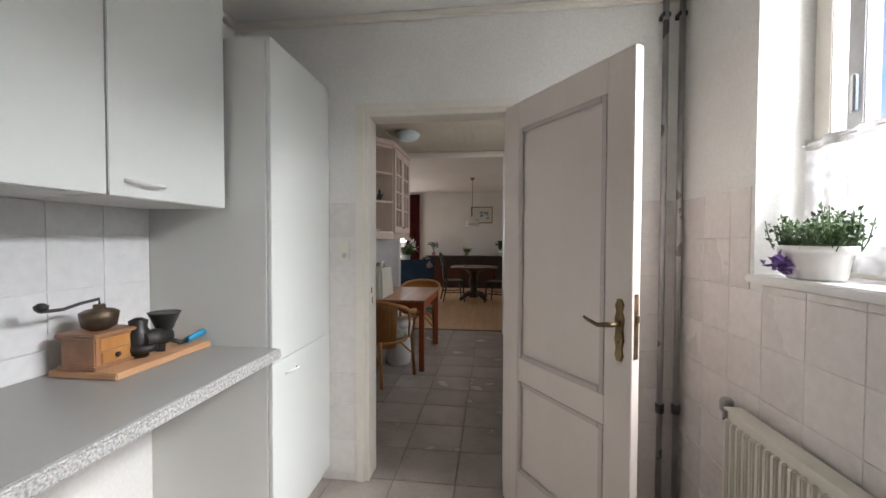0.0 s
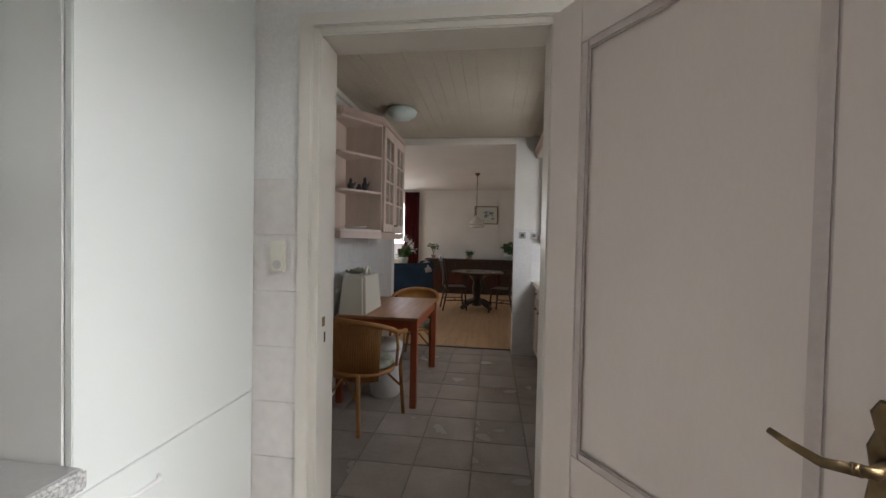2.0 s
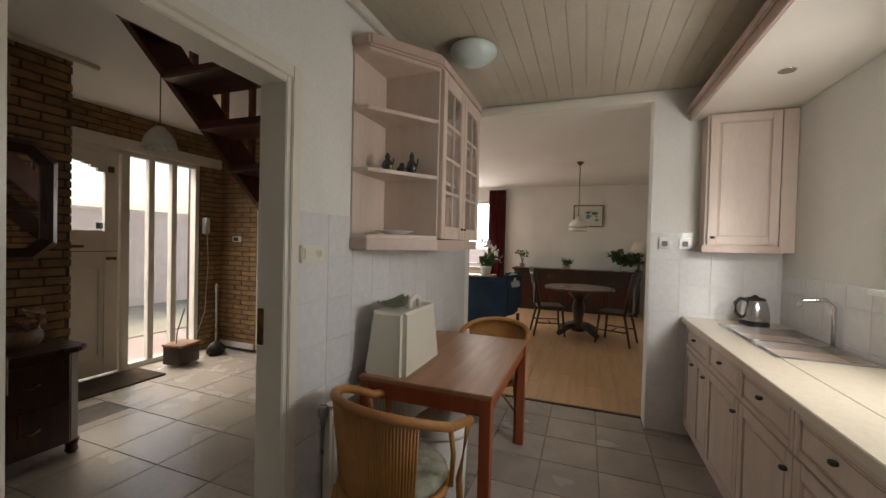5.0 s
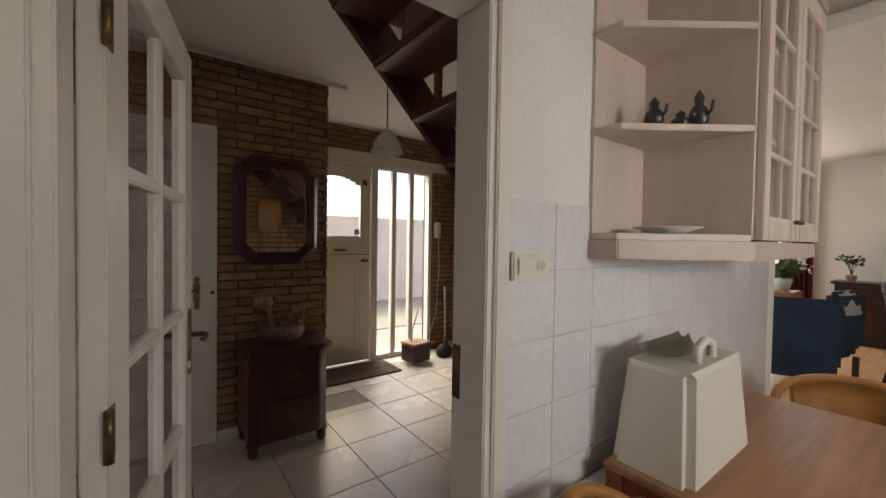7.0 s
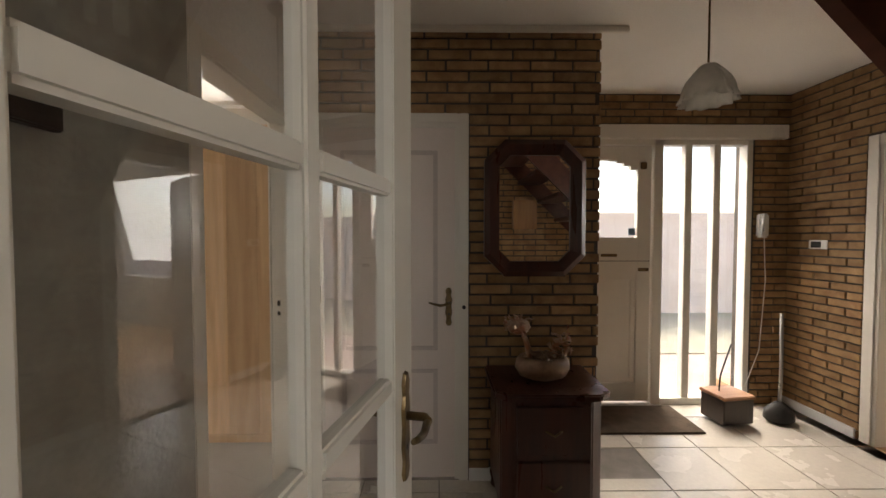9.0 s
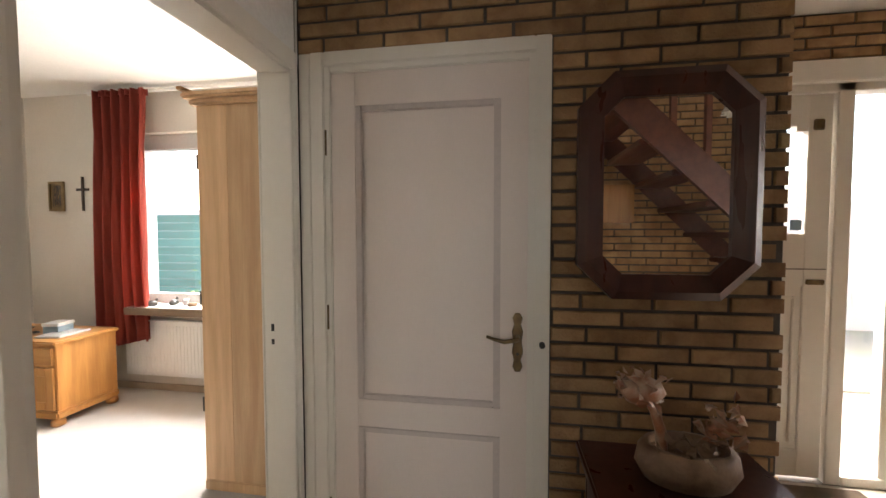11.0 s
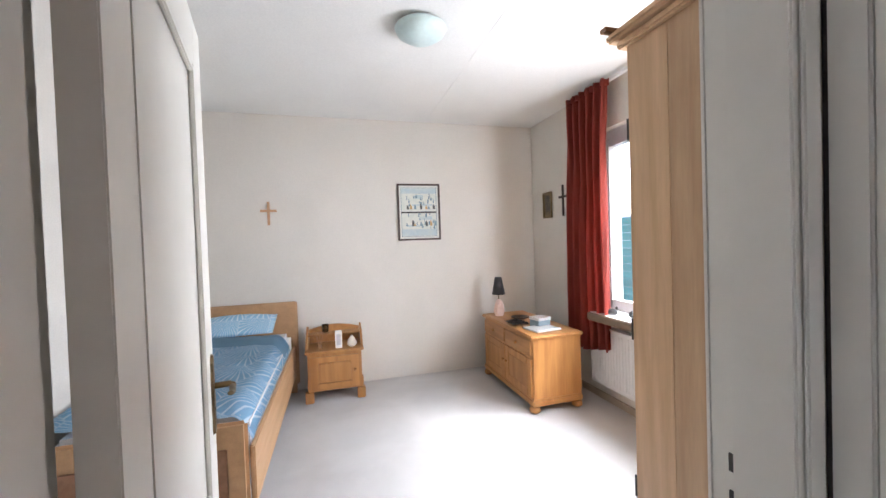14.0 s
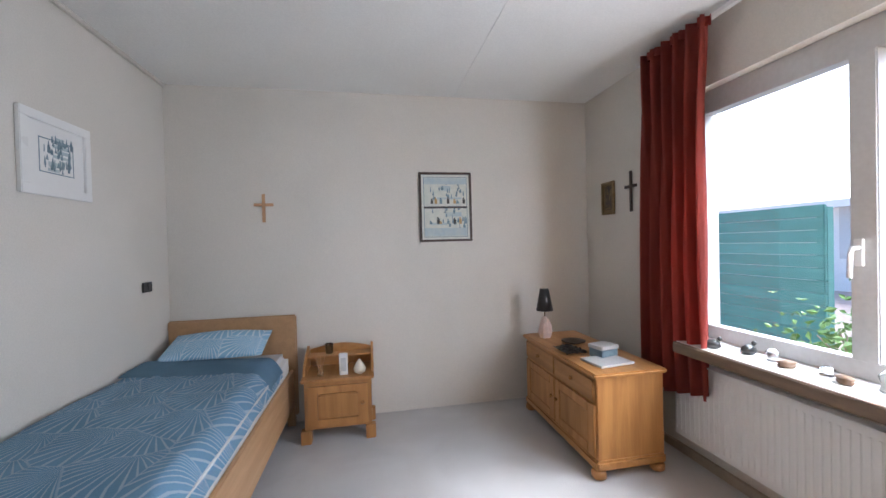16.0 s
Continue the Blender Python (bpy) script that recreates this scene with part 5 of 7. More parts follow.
part("front_stile", bx(0.424, 0.508, 0.0, 0.018, 0.0, 0.96, bevel=0.002), KITCHEN, uc)
cp = thing("cabinet_canopy", (0.75, 4.1, 2.365), 0, "cream canopy with downlights along the top of the kitchen wall", "canopy")
part("soffit", bx(-0.33, 0.245, -1.5, 1.50, 0.0, 0.02), PAINT, cp)
part("fascia", prism(B(), [(-0.35, -1.5), (-0.33, -1.5), (-0.33, 1.5), (-0.35, 1.5)], -0.0, 0.085, 0.004), KTRIM, cp)
part("moulding", bx(-0.37, -0.35, -1.5, 1.505, 0.05, 0.095, bevel=0.006), KTRIM, cp)
for y in (-0.9, -0.1, 0.7):
    sp = part("spotlight", lathe(B(), [(0.035, -0.006), (0.04, -0.003), (0.04, 0.0)], (-0.08, y, 0), 20), CHROME, cp)
for y, s in ((4.95, 0.10), (4.6, 0.08), (5.25, 0.09), (4.2, 0.12)):
    o = thing("stoneware_jar", (0.50, y, 2.386), 0, "small brown stoneware jar on top of the canopy", "jar", "jars on the canopy")
    part("body", lathe(B(), [(s * 0.4, 0), (s * 0.55, s * 0.4), (s * 0.5, s * 1.1), (s * 0.3, s * 1.4), (s * 0.35, s * 1.55)], (0, 0, 0), 18), BROWNCER, o)

# ---- things: living room ----
sb = thing("sideboard", (-0.52, 11.02, 0), 0, "long very dark oak sideboard against the living room wall", "sideboard")
part("body", bx(-1.26, 1.26, -0.2, 0.24, 0.08, 0.86, bevel=0.006), DARKWOOD, sb)
part("top", bx(-1.30, 1.30, -0.235, 0.25, 0.86, 0.90, bevel=0.008), DARKWOOD, sb)
part("plinth", bx(-1.24, 1.24, -0.17, 0.22, 0, 0.08), DARKWOOD, sb)
for i in range(5):
    x0 = -1.24 + i * 0.496
    d = part("door", bx(x0 + 0.01, x0 + 0.486, -0.215, -0.2, 0.12, 0.64, bevel=0.005), DARKWOOD, sb)
    part("panel", bx(x0 + 0.07, x0 + 0.426, -0.226, -0.215, 0.19, 0.57, bevel=0.008), MAHOG, d)
    d = part("drawer", bx(x0 + 0.01, x0 + 0.486, -0.215, -0.2, 0.67, 0.84, bevel=0.005), DARKWOOD, sb)
    part("knob", lathe(B(), [(0.01, -0.01), (0.014, 0.0), (0.01, 0.01)], (x0 + 0.248, -0.225, 0.75), 10), BRASS, d)
dt = thing("dining_table", (-0.38, 8.75, 0), 0, "round dark oak dining table on a pedestal with carved feet", "table")
part("tabletop", lathe(B(), [(0.49, 0.715), (0.53, 0.725), (0.53, 0.75), (0.515, 0.757)], (0, 0, 0), 44), surf("dark_polished_top", (0.10, 0.055, 0.035), (0.07, 0.04, 0.025), 0.25, 3, 30, 0.01), dt)
part("column", lathe(B(), [(0.10, 0.06), (0.13, 0.14), (0.07, 0.24), (0.10, 0.42), (0.07, 0.55), (0.16, 0.66), (0.3, 0.715)], (0, 0, 0), 22), DARKWOOD, dt)
for i in range(4):
    a = radians(45 + 90 * i)
    part("foot", tube(B(), [(0.05 * math.cos(a), 0.05 * math.sin(a), 0.16), (0.22 * math.cos(a), 0.22 * math.sin(a), 0.13), (0.40 * math.cos(a), 0.40 * math.sin(a), 0.045)], 0.05, 8, 0.8), DARKWOOD, dt)


def dining_chair(at, rz):
    """A dark spindle-back chair; it faces local +y."""
    c = thing("dining_chair", at, rz, "dark oak dining chair with a splat back", "chair", "chairs round the dining table")
    part("seat", bx(-0.22, 0.22, -0.21, 0.21, 0.43, 0.465, bevel=0.015), DARKWOOD, c)
    for sx in (-1, 1):
        part("leg", tube(B(), [(sx * 0.18, 0.17, 0.43), (sx * 0.20, 0.19, 0.2), (sx * 0.215, 0.21, 0)], 0.019, 8, 0.8), DARKWOOD, c)
        part("leg", tube(B(), [(sx * 0.17, -0.17, 0.43), (sx * 0.19, -0.22, 0.2), (sx * 0.205, -0.26, 0)], 0.019, 8, 0.8), DARKWOOD, c)
        part("back_post", tube(B(), [(sx * 0.18, -0.18, 0.45), (sx * 0.19, -0.22, 0.7), (sx * 0.185, -0.28, 1.03)], 0.024), DARKWOOD, c)
        part("stretcher", tube(B(), [(sx * 0.2, 0.19, 0.2), (sx * 0.19, -0.21, 0.2)], 0.011), DARKWOOD, c)
        part("spindle", tube(B(), [(sx * 0.10, -0.18, 0.46), (sx * 0.10, -0.275, 0.94)], 0.009), DARKWOOD, c)
    part("splat", bx(-0.06, 0.06, -0.244, -0.226, 0.47, 0.97, bevel=0.004), DARKWOOD, c)
    part("top_rail", sheet(B(), lambda u, v: ((u - 0.5) * 0.46, -0.29 - 0.03 * math.sin(math.pi * u), 0.95 + 0.11 * v + 0.02 * math.sin(math.pi * u)), 10, 2, 0.02), DARKWOOD, c)
    part("stretcher", tube(B(), [(-0.195, 0, 0.2), (0.195, 0, 0.2)], 0.011), DARKWOOD, c)
    return c


dc = dining_chair((-0.82, 8.60, 0), -75)
copy_thing(dc, pose(0.14, 8.45, 0, 0, 0, 70))
pn = thing("pendant_lamp", (-0.42, 8.75, LIV_H), 0, "pendant lamp with a white glass shade over the dining table", "pendant lamp")
part("rose", lathe(B(), [(0.02, -0.05), (0.05, -0.02), (0.055, 0)], (0, 0, 0), 18), BRASS, pn)
part("cord", tube(B(), [(0, 0, -0.04), (0, 0, -0.86)], 0.006), BRASS, pn)
part("shade", lathe(B(), [(0.145, -1.04), (0.15, -1.0), (0.12, -0.95), (0.05, -0.90), (0.03, -0.86)], (0, 0, 0), 26), SHADEW, pn, "white glass shade")
part("fringe", lathe(B(), [(0.14, -1.10), (0.146, -1.09), (0.146, -1.045)], (0, 0, 0), 26), SHADEW, pn)
pc = thing("painting", (-0.27, 11.285, 2.07), 0, "small framed landscape print above the sideboard", "picture")
m = B()
for a in ((-0.31, 0.31, 0.215, 0.24), (-0.31, 0.31, -0.24, -0.215), (-0.31, -0.285, -0.215, 0.215), (0.285, 0.31, -0.215, 0.215)):
    box(m, a[0], a[1], -0.015, 0.012, a[2], a[3], 0.003)
part("frame", m, GILT, pc)
part("print", bx(-0.286, 0.286, -0.004, 0.006, -0.216, 0.216), PAPER, pc)
rp = random.Random(2)
m = B()
for i in range(14):
    a, c2 = rp.uniform(-0.2, 0.15), rp.uniform(-0.15, 0.08)
    box(m, a, a + rp.uniform(0.03, 0.10), -0.0065, -0.0045, c2, c2 + rp.uniform(0.015, 0.06))
part("drawing", m, INKBLUE, pc)


def potted(name, at, label, pot_r, pot_h, pot_mat, n, leaf, spread, seed, stems=0.0):
    t = thing(name, at, 0, label, "pot plant")
    r = random.Random(seed)
    part("pot", lathe(B(), [(pot_r * 0.7, 0), (pot_r, pot_h * 0.7), (pot_r * 1.05, pot_h), (pot_r * 0.9, pot_h), (pot_r * 0.85, pot_h * 0.85)], (0, 0, 0), 20), pot_mat, t)
    f = B()
    for i in range(n):
        a, k = r.uniform(0, 6.28), r.uniform(0.3, 1)
        tip = Vector((spread * k * math.cos(a), spread * k * math.sin(a), pot_h + stems + r.uniform(0.3, 1) * spread * 1.2))
        mid = Vector((tip.x * 0.4, tip.y * 0.4, pot_h + (tip.z - pot_h) * 0.8))
        tube(f, [(0, 0, pot_h * 0.85), mid, tip], 0.003, 4)
        leaves(f, r, tip, (0.02, 0.02, 0.02), 4, leaf)
        leaves(f, r, mid, (0.02, 0.02, 0.02), 3, leaf)
    part("foliage", f, LEAF, t)
    return t


potted("pot_plant", (-1.63, 11.0, 0.901), "thin pot plant on the sideboard", 0.06, 0.09, BROWNCER, 8, 0.07, 0.14, 11, 0.12)
potted("pot_plant", (-0.68, 10.95, 0.901), "low dark green plant on the sideboard", 0.08, 0.06, BROWNCER, 18, 0.06, 0.12, 12)
potted("pot_plant", (0.32, 10.98, 0.901), "leafy plant in a pale green pot", 0.10, 0.14, AQUA, 22, 0.12, 0.2, 13)
potted("pot_plant", (0.58, 11.0, 0.901), "spreading green plant in a glass bowl", 0.11, 0.10, AQUA, 22, 0.12, 0.22, 14)
potted("pot_plant", (-2.12, 9.6, 0.80), "orchid with pale flowers in a green pot", 0.11, 0.17, AQUA, 12, 0.15, 0.16, 15)
tl = thing("table_lamp", (0.72, 11.0, 0.901), 0, "table lamp with a cream shade on the sideboard", "table lamp")
part("stem", lathe(B(), [(0.07, 0), (0.07, 0.02), (0.025, 0.06), (0.02, 0.30), (0.015, 0.42)], (0, 0, 0), 16), BRASS, tl)
part("shade", lathe(B(), [(0.17, 0.40), (0.15, 0.5), (0.09, 0.62)], (0, 0, 0), 24), PLASTIC, tl, "cream pleated shade")
cu = thing("curtain", (-2.28, 11.2, 0.05), 0, "dark red curtain beside the living room window", "curtain")
part("cloth", sheet(B(), lambda u, v: (-0.2 + 0.4 * u, 0.03 * math.sin(u * 38), 2.62 * v), 60, 4, 0.004), DARKRED, cu)
os_ = thing("window_table", (-2.25, 9.6, 0), 0, "low wooden side table under the orchid", "table")
part("tabletop", bx(-0.3, 0.3, -0.25, 0.25, 0.64, 0.80, bevel=0.006), TEAK, os_)
for sx in (-0.26, 0.26):
    for sy in (-0.21, 0.21):
        part("leg", bx(sx - 0.025, sx + 0.025, sy - 0.025, sy + 0.025, 0, 0.64), TEAK, os_)
fl = B()
rf = random.Random(6)
for i in range(9):
    c2 = Vector((0.02 + 0.04 * i, -0.05, 0.62 - 0.012 * i * i * 0.4)) + Vector((-2.2, 9.6, 0.80))
    leaves(fl, rf, c2, (0.05, 0.05, 0.05), 7, 0.09)
oc = thing("orchid_flowers", (-2.12, 9.6, 0.96), 0, "white orchid blossoms on a bent stem", "flowers")
fl2 = mesh_of("blossoms", fl, SHEET)
ob = new("blossoms", fl2)
ob.parent = oc
ob.matrix_parent_inverse = oc.matrix_world.inverted()
part("stem", tube(B(), [(0, 0, 0), (-0.05, 0, 0.35), (0.05, -0.03, 0.5), (0.25, -0.05, 0.42)], 0.005), LEAF, oc)
am = thing("armchair", (-1.62, 7.35, 0), 25, "dark blue upholstered high-back armchair", "armchair")
part("seat", bx(-0.28, 0.28, -0.28, 0.28, 0.30, 0.47, bevel=0.04), NAVY, am)
part("backrest", bx(-0.28, 0.28, -0.34, -0.24, 0.40, 0.98, bevel=0.04), NAVY, am)
for sx in (-0.25, 0.25):
    for sy in (-0.28, 0.24):
        part("leg", bx(sx - 0.02, sx + 0.02, sy - 0.02, sy + 0.02, 0, 0.31), DARKWOOD, am)
am2 = copy_thing(am, pose(-1.62, 8.25, 0, 0, 0, 75))
th = thing("throw", (-1.66, 8.23, 0.99), 75, "pale blue cloth laid over a chair back", "throw")
part("cloth", sheet(B(), lambda u, v: ((u - 0.5) * 0.3, -0.22 - 0.18 * v + 0.01 * math.sin(9 * u), -0.005 - 0.9 * (v - 0.5) ** 2), 12, 10, 0.008), SHEET, th)

# ---- things: hall ----
stc = thing("staircase", (-2.0, 4.2, 0), 0, "steep open staircase of dark red wood with balusters", "staircase")
S0, S1, X0, X1 = 1.73, 0.99, -0.43, 0.42


def under(y):
    """Height of the stringer's lower edge at world y."""
    return S0 - S1 * (y - 4.2)


for xs in (X0, X1):
    ym, yb = 2.62, 5.88
    st2 = B()
    pts = [(yb, max(0.0, under(yb))), (yb, 0.27), (ym, under(ym) + 0.30), (ym, under(ym))]
    lo, hi = [st2.verts.new((xs - 0.02, y - 4.2, z)) for y, z in pts], [st2.verts.new((xs + 0.02, y - 4.2, z)) for y, z in pts]
    st2.faces.new(lo)
    st2.faces.new(hi[::-1])
    for i in range(4):
        st2.faces.new((lo[i], lo[(i + 1) % 4], hi[(i + 1) % 4], hi[i]))
    part("stringer", st2, STAIR, stc)
n = 13
for i in range(n):
    z = 0.20 + i * 0.205
    y = 4.2 + (S0 + 0.10 - z) / S1
    part("tread", bx(X0 + 0.02, X1 - 0.02, y - 4.2 - 0.14, y - 4.2 + 0.12, z - 0.02, z + 0.02, bevel=0.006), STAIR, stc)
for i in range(11):
    z = 0.35 + i * 0.205
    y = 4.2 + (S0 + 0.10 - z) / S1 - 4.2
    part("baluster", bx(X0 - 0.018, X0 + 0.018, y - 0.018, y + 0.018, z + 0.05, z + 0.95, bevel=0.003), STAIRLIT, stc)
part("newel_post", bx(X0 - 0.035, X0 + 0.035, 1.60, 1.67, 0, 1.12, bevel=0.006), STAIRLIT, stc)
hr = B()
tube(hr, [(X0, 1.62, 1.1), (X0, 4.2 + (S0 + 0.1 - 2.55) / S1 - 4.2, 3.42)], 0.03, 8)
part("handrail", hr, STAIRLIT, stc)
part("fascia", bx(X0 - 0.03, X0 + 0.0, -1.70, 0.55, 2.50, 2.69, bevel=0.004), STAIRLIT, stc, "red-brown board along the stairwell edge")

mr = thing("wall_mirror", (-3.728, 3.515, 1.609), 0, "octagonal mirror in a wide dark mahogany frame on the brick wall", "mirror")


def octagon(w, h, c):
    return [(-w + c, -h), (w - c, -h), (w, -h + c), (w, h - c), (w - c, h), (-w + c, h), (-w, h - c), (-w, -h + c)]


fm = B()
o1, o2, o3 = octagon(0.292, 0.392, 0.118), octagon(0.262, 0.362, 0.102), octagon(0.205, 0.305, 0.065)
rings = [[fm.verts.new((d, a, b2)) for a, b2 in o] for o, d in ((o1, 0.0), (o1, 0.035), (o2, 0.055), (o3, 0.03), (o3, 0.012))]
for r0, r1 in zip(rings, rings[1:]):
    for i in range(8):
        fm.faces.new((r0[i], r0[(i + 1) % 8], r1[(i + 1) % 8], r1[i]))
part("frame", fm, MAHOG, mr)
gm = B()
go = octagon(0.208, 0.308, 0.066)
lo, hi = [gm.verts.new((0.014, a, b2)) for a, b2 in go], [gm.verts.new((0.020, a, b2)) for a, b2 in go]
gm.faces.new(lo[::-1])
gm.faces.new(hi)
for i in range(8):
    gm.faces.new((lo[i], lo[(i + 1) % 8], hi[(i + 1) % 8], hi[i]))
part("glass", gm, MIRROR, mr, "silvered mirror glass")
dsr = thing("hall_chest", (-3.73, 3.515, 0), 0, "dark mahogany chest with carved feet under the mirror", "chest")
part("body", prism(B(), [(0.02, -0.25), (0.38, -0.25), (0.42, -0.19), (0.42, 0.19), (0.38, 0.25), (0.02, 0.25)], 0.09, 0.66, 0.006), MAHOG, dsr)
part("top", prism(B(), [(0.012, -0.285), (0.40, -0.285), (0.455, -0.22), (0.455, 0.22), (0.40, 0.285), (0.012, 0.285)], 0.66, 0.695, 0.008), MAHOG, dsr)
for z0, z1 in ((0.12, 0.36), (0.39, 0.63)):
    d = part("drawer", bx(0.418, 0.432, -0.18, 0.18, z0, z1, bevel=0.005), MAHOG, dsr)
    part("pull", tube(B(), [(0.43, -0.04, (z0 + z1) / 2), (0.45, 0, (z0 + z1) / 2 - 0.015), (0.43, 0.04, (z0 + z1) / 2)], 0.005), BRASS, d)
for sy in (-0.22, 0.22):
    for sx in (0.06, 0.37):
        part("foot", lathe(B(), [(0.02, 0), (0.035, 0.02), (0.03, 0.05), (0.04, 0.09)], (sx, sy, 0), 12), MAHOG, dsr)
gp = thing("goose_planter", (-3.50, 3.51, 0.696), 0, "brown and cream pottery goose with dried flowers on the chest", "ornament")
part("body", lathe(B(), [(0.05, 0), (0.085, 0.02), (0.10, 0.06), (0.095, 0.10), (0.085, 0.12), (0.07, 0.12), (0.06, 0.07)], (0, 0, 0), 22, 1.45), CREAMCER, gp)
part("neck", tube(B(), [(0.0, -0.07, 0.10), (0.0, -0.075, 0.16), (0.0, -0.09, 0.21), (0.0, -0.115, 0.26)], 0.017, 10, 0.75), BROWNCER, gp)
part("head", lathe(B(), [(0.012, -0.04), (0.035, -0.03), (0.052, 0.0), (0.042, 0.028), (0.015, 0.045)], (0, -0.13, 0.275), 14, 1.3), BROWNCER, gp)
rg = random.Random(21)
part("dried_flower", leaves(B(), rg, (0, 0.10, 0.17), (0.04, 0.06, 0.07), 46, 0.045), BROWNCER, gp)
part("dried_flower", leaves(B(), rg, (0.02, -0.13, 0.29), (0.06, 0.07, 0.05), 50, 0.04), BROWNCER, gp)
part("shell", leaves(B(), rg, (0.05, 0.02, 0.135), (0.05, 0.10, 0.03), 30, 0.035), CREAMCER, gp)
hl = thing("pendant_lamp", (-3.12, 4.10, HALL_H), 0, "hall pendant with a ruffled milk-glass shade on a rod", "pendant lamp")
part("rose", lathe(B(), [(0.015, -0.04), (0.045, -0.02), (0.05, 0)], (0, 0, 0), 18), BRASS, hl)
part("rod", tube(B(), [(0, 0, -0.03), (0, 0, -0.48)], 0.004), BRASS, hl)
sd = B()
sheet(sd, lambda u, v: ((lambda r: (r * math.cos(6.2832 * u), r * math.sin(6.2832 * u), -0.48 - 0.155 * v))((0.03 + 0.07 * math.sin(min(1, v * 1.3) * 1.57)) * (1 + 0.35 * max(0, v - 0.75) + 0.5 * max(0, v - 0.8) * math.sin(12 * 6.2832 * u)))), 96, 14, 0.003)
part("shade", sd, SHADEW, hl, "ruffled milk-glass shade")
dm = tagged(new("door_mat", mesh_of("door_mat", bx(-4.69, -4.235, 4.02, 4.92, 0.0, 0.016, bevel=0.004), MAT)), "dark brown coir mat before the front door", "door mat")
bxx = thing("wooden_box", (-4.44, 5.22, 0), 8, "small wooden box with a handle by the sidelight", "box")
part("body", bx(-0.11, 0.11, -0.13, 0.13, 0.02, 0.21, bevel=0.006), DARKWOOD, bxx)
part("lid", bx(-0.12, 0.12, -0.14, 0.14, 0.21, 0.235, bevel=0.006), TEAK, bxx)
part("handle", tube(B(), [(-0.02, -0.05, 0.235), (-0.02, -0.04, 0.36), (-0.02, 0.02, 0.52), (-0.02, 0.05, 0.6)], 0.006), PEWTER, bxx)
vc = thing("iron_duck", (-4.42, 5.62, 0), 0, "small dark iron shoe scraper figure on the tiles", "ornament")
part("body", lathe(B(), [(0.06, 0), (0.085, 0.03), (0.08, 0.09), (0.05, 0.13), (0.02, 0.16)], (0, 0, 0), 18, 1.3), IRON, vc)
part("stem", tube(B(), [(0, 0, 0.14), (0, 0.01, 0.4), (0, 0, 0.85)], 0.012), PIPE, vc)
wp = thing("door_telephone", (-4.735, 5.70, 1.58), 0, "white door telephone on the brick pier", "telephone")
part("body", bx(-0.006, 0.05, -0.04, 0.04, -0.14, 0.06, bevel=0.012), WHITEPL, wp)
part("handset", tube(B(), [(0.06, -0.02, 0.06), (0.07, -0.02, -0.04), (0.06, -0.02, -0.14)], 0.018, 8), WHITEPL, wp)
part("cord", tube(B(), [(0.03, 0.01, -0.14), (0.03, 0.03, -0.5), (0.02, 0.0, -1.1), (0.03, -0.12, -1.4)], 0.004), WHITEPL, wp)
s = thing("wall_switch", (-4.47, 5.945, 1.385), 0, "small dark switch with a white rim on the brick wall", "switch")
part("plate", bx(-0.075, 0.075, -0.012, 0, -0.035, 0.035, bevel=0.004), WHITEPL, s)
part("rocker", bx(-0.05, 0.03, -0.018, -0.011, -0.024, 0.024, bevel=0.003), BLACK, s)
wb = thing("wall_box", (-1.60, 3.91, 1.69), 0, "small orange-brown wooden box on the brick wall by the stairs", "box")
part("body", bx(-0.10, 0.012, -0.125, 0.125, -0.155, 0.155, bevel=0.006), PINE, wb)
part("lid", bx(-0.115, -0.10, -0.13, 0.13, -0.16, 0.16, bevel=0.005), PINE, wb)
cr = thing("coat_rack", (-2.0, 2.165, 1.72), 0, "wooden wall rack with coat hooks behind the glazed door", "coat rack")
part("board", bx(-0.3, 0.3, -0.005, 0.02, -0.06, 0.06, bevel=0.004), DARKWOOD, cr)
for x in (-0.2, 0, 0.2):
    part("hook", tube(B(), [(x, 0.02, 0.02), (x, 0.07, 0.0), (x, 0.075, 0.04)], 0.006), BRASS, cr)

# ---- things: bedroom ----
bd = thing("bed", (-2.215, -0.575, 0), 0, "single light wooden bed with a blue fan-print duvet", "bed")
part("headboard", bx(-0.485, 0.455, -0.985, -0.955, 0.08, 0.90, bevel=0.010), BEDWOOD, bd)
part("footboard", bx(-0.43, 0.44, 1.0, 1.035, 0.08, 0.60, bevel=0.016), BEDWOOD, bd)
part("footboard_panel", bx(-0.34, 0.34, 1.035, 1.041, 0.20, 0.48, bevel=0.003), TEAK, bd)
for x0, x1 in ((-0.455, -0.43), (0.405, 0.432)):
    part("side_rail", bx(x0, x1, -0.955, 1.0, 0.16, 0.46, bevel=0.006), BEDWOOD, bd)
for sx in (-0.43, 0.39):
    for sy in (-0.96, 1.0):
        part("leg", bx(sx - 0.03, sx + 0.03, sy - 0.022, sy + 0.022, 0, 0.16), BEDWOOD, bd)
part("mattress", bx(-0.425, 0.40, -0.95, 0.99, 0.25, 0.60, bevel=0.04), SHEET, bd)


def quilt(u, v):
    """The duvet's top and its hanging side edges."""
    xx, yy = -0.445 + 0.875 * u, -0.62 + 1.60 * v
    e = max(0.0, 0.12 - u) / 0.12 + 0.35 * max(0.0, u - 0.94) / 0.06
    lump = 0.012 * noise.noise(Vector((xx * 5, yy * 4, 0.3))) + 0.006 * noise.noise(Vector((xx * 14, yy * 12, 2.0)))
    z = 0.635 + 0.05 * u + lump - 0.13 * e * e - 0.03 * max(0, v - 0.93) / 0.07
    return (xx, yy, z)


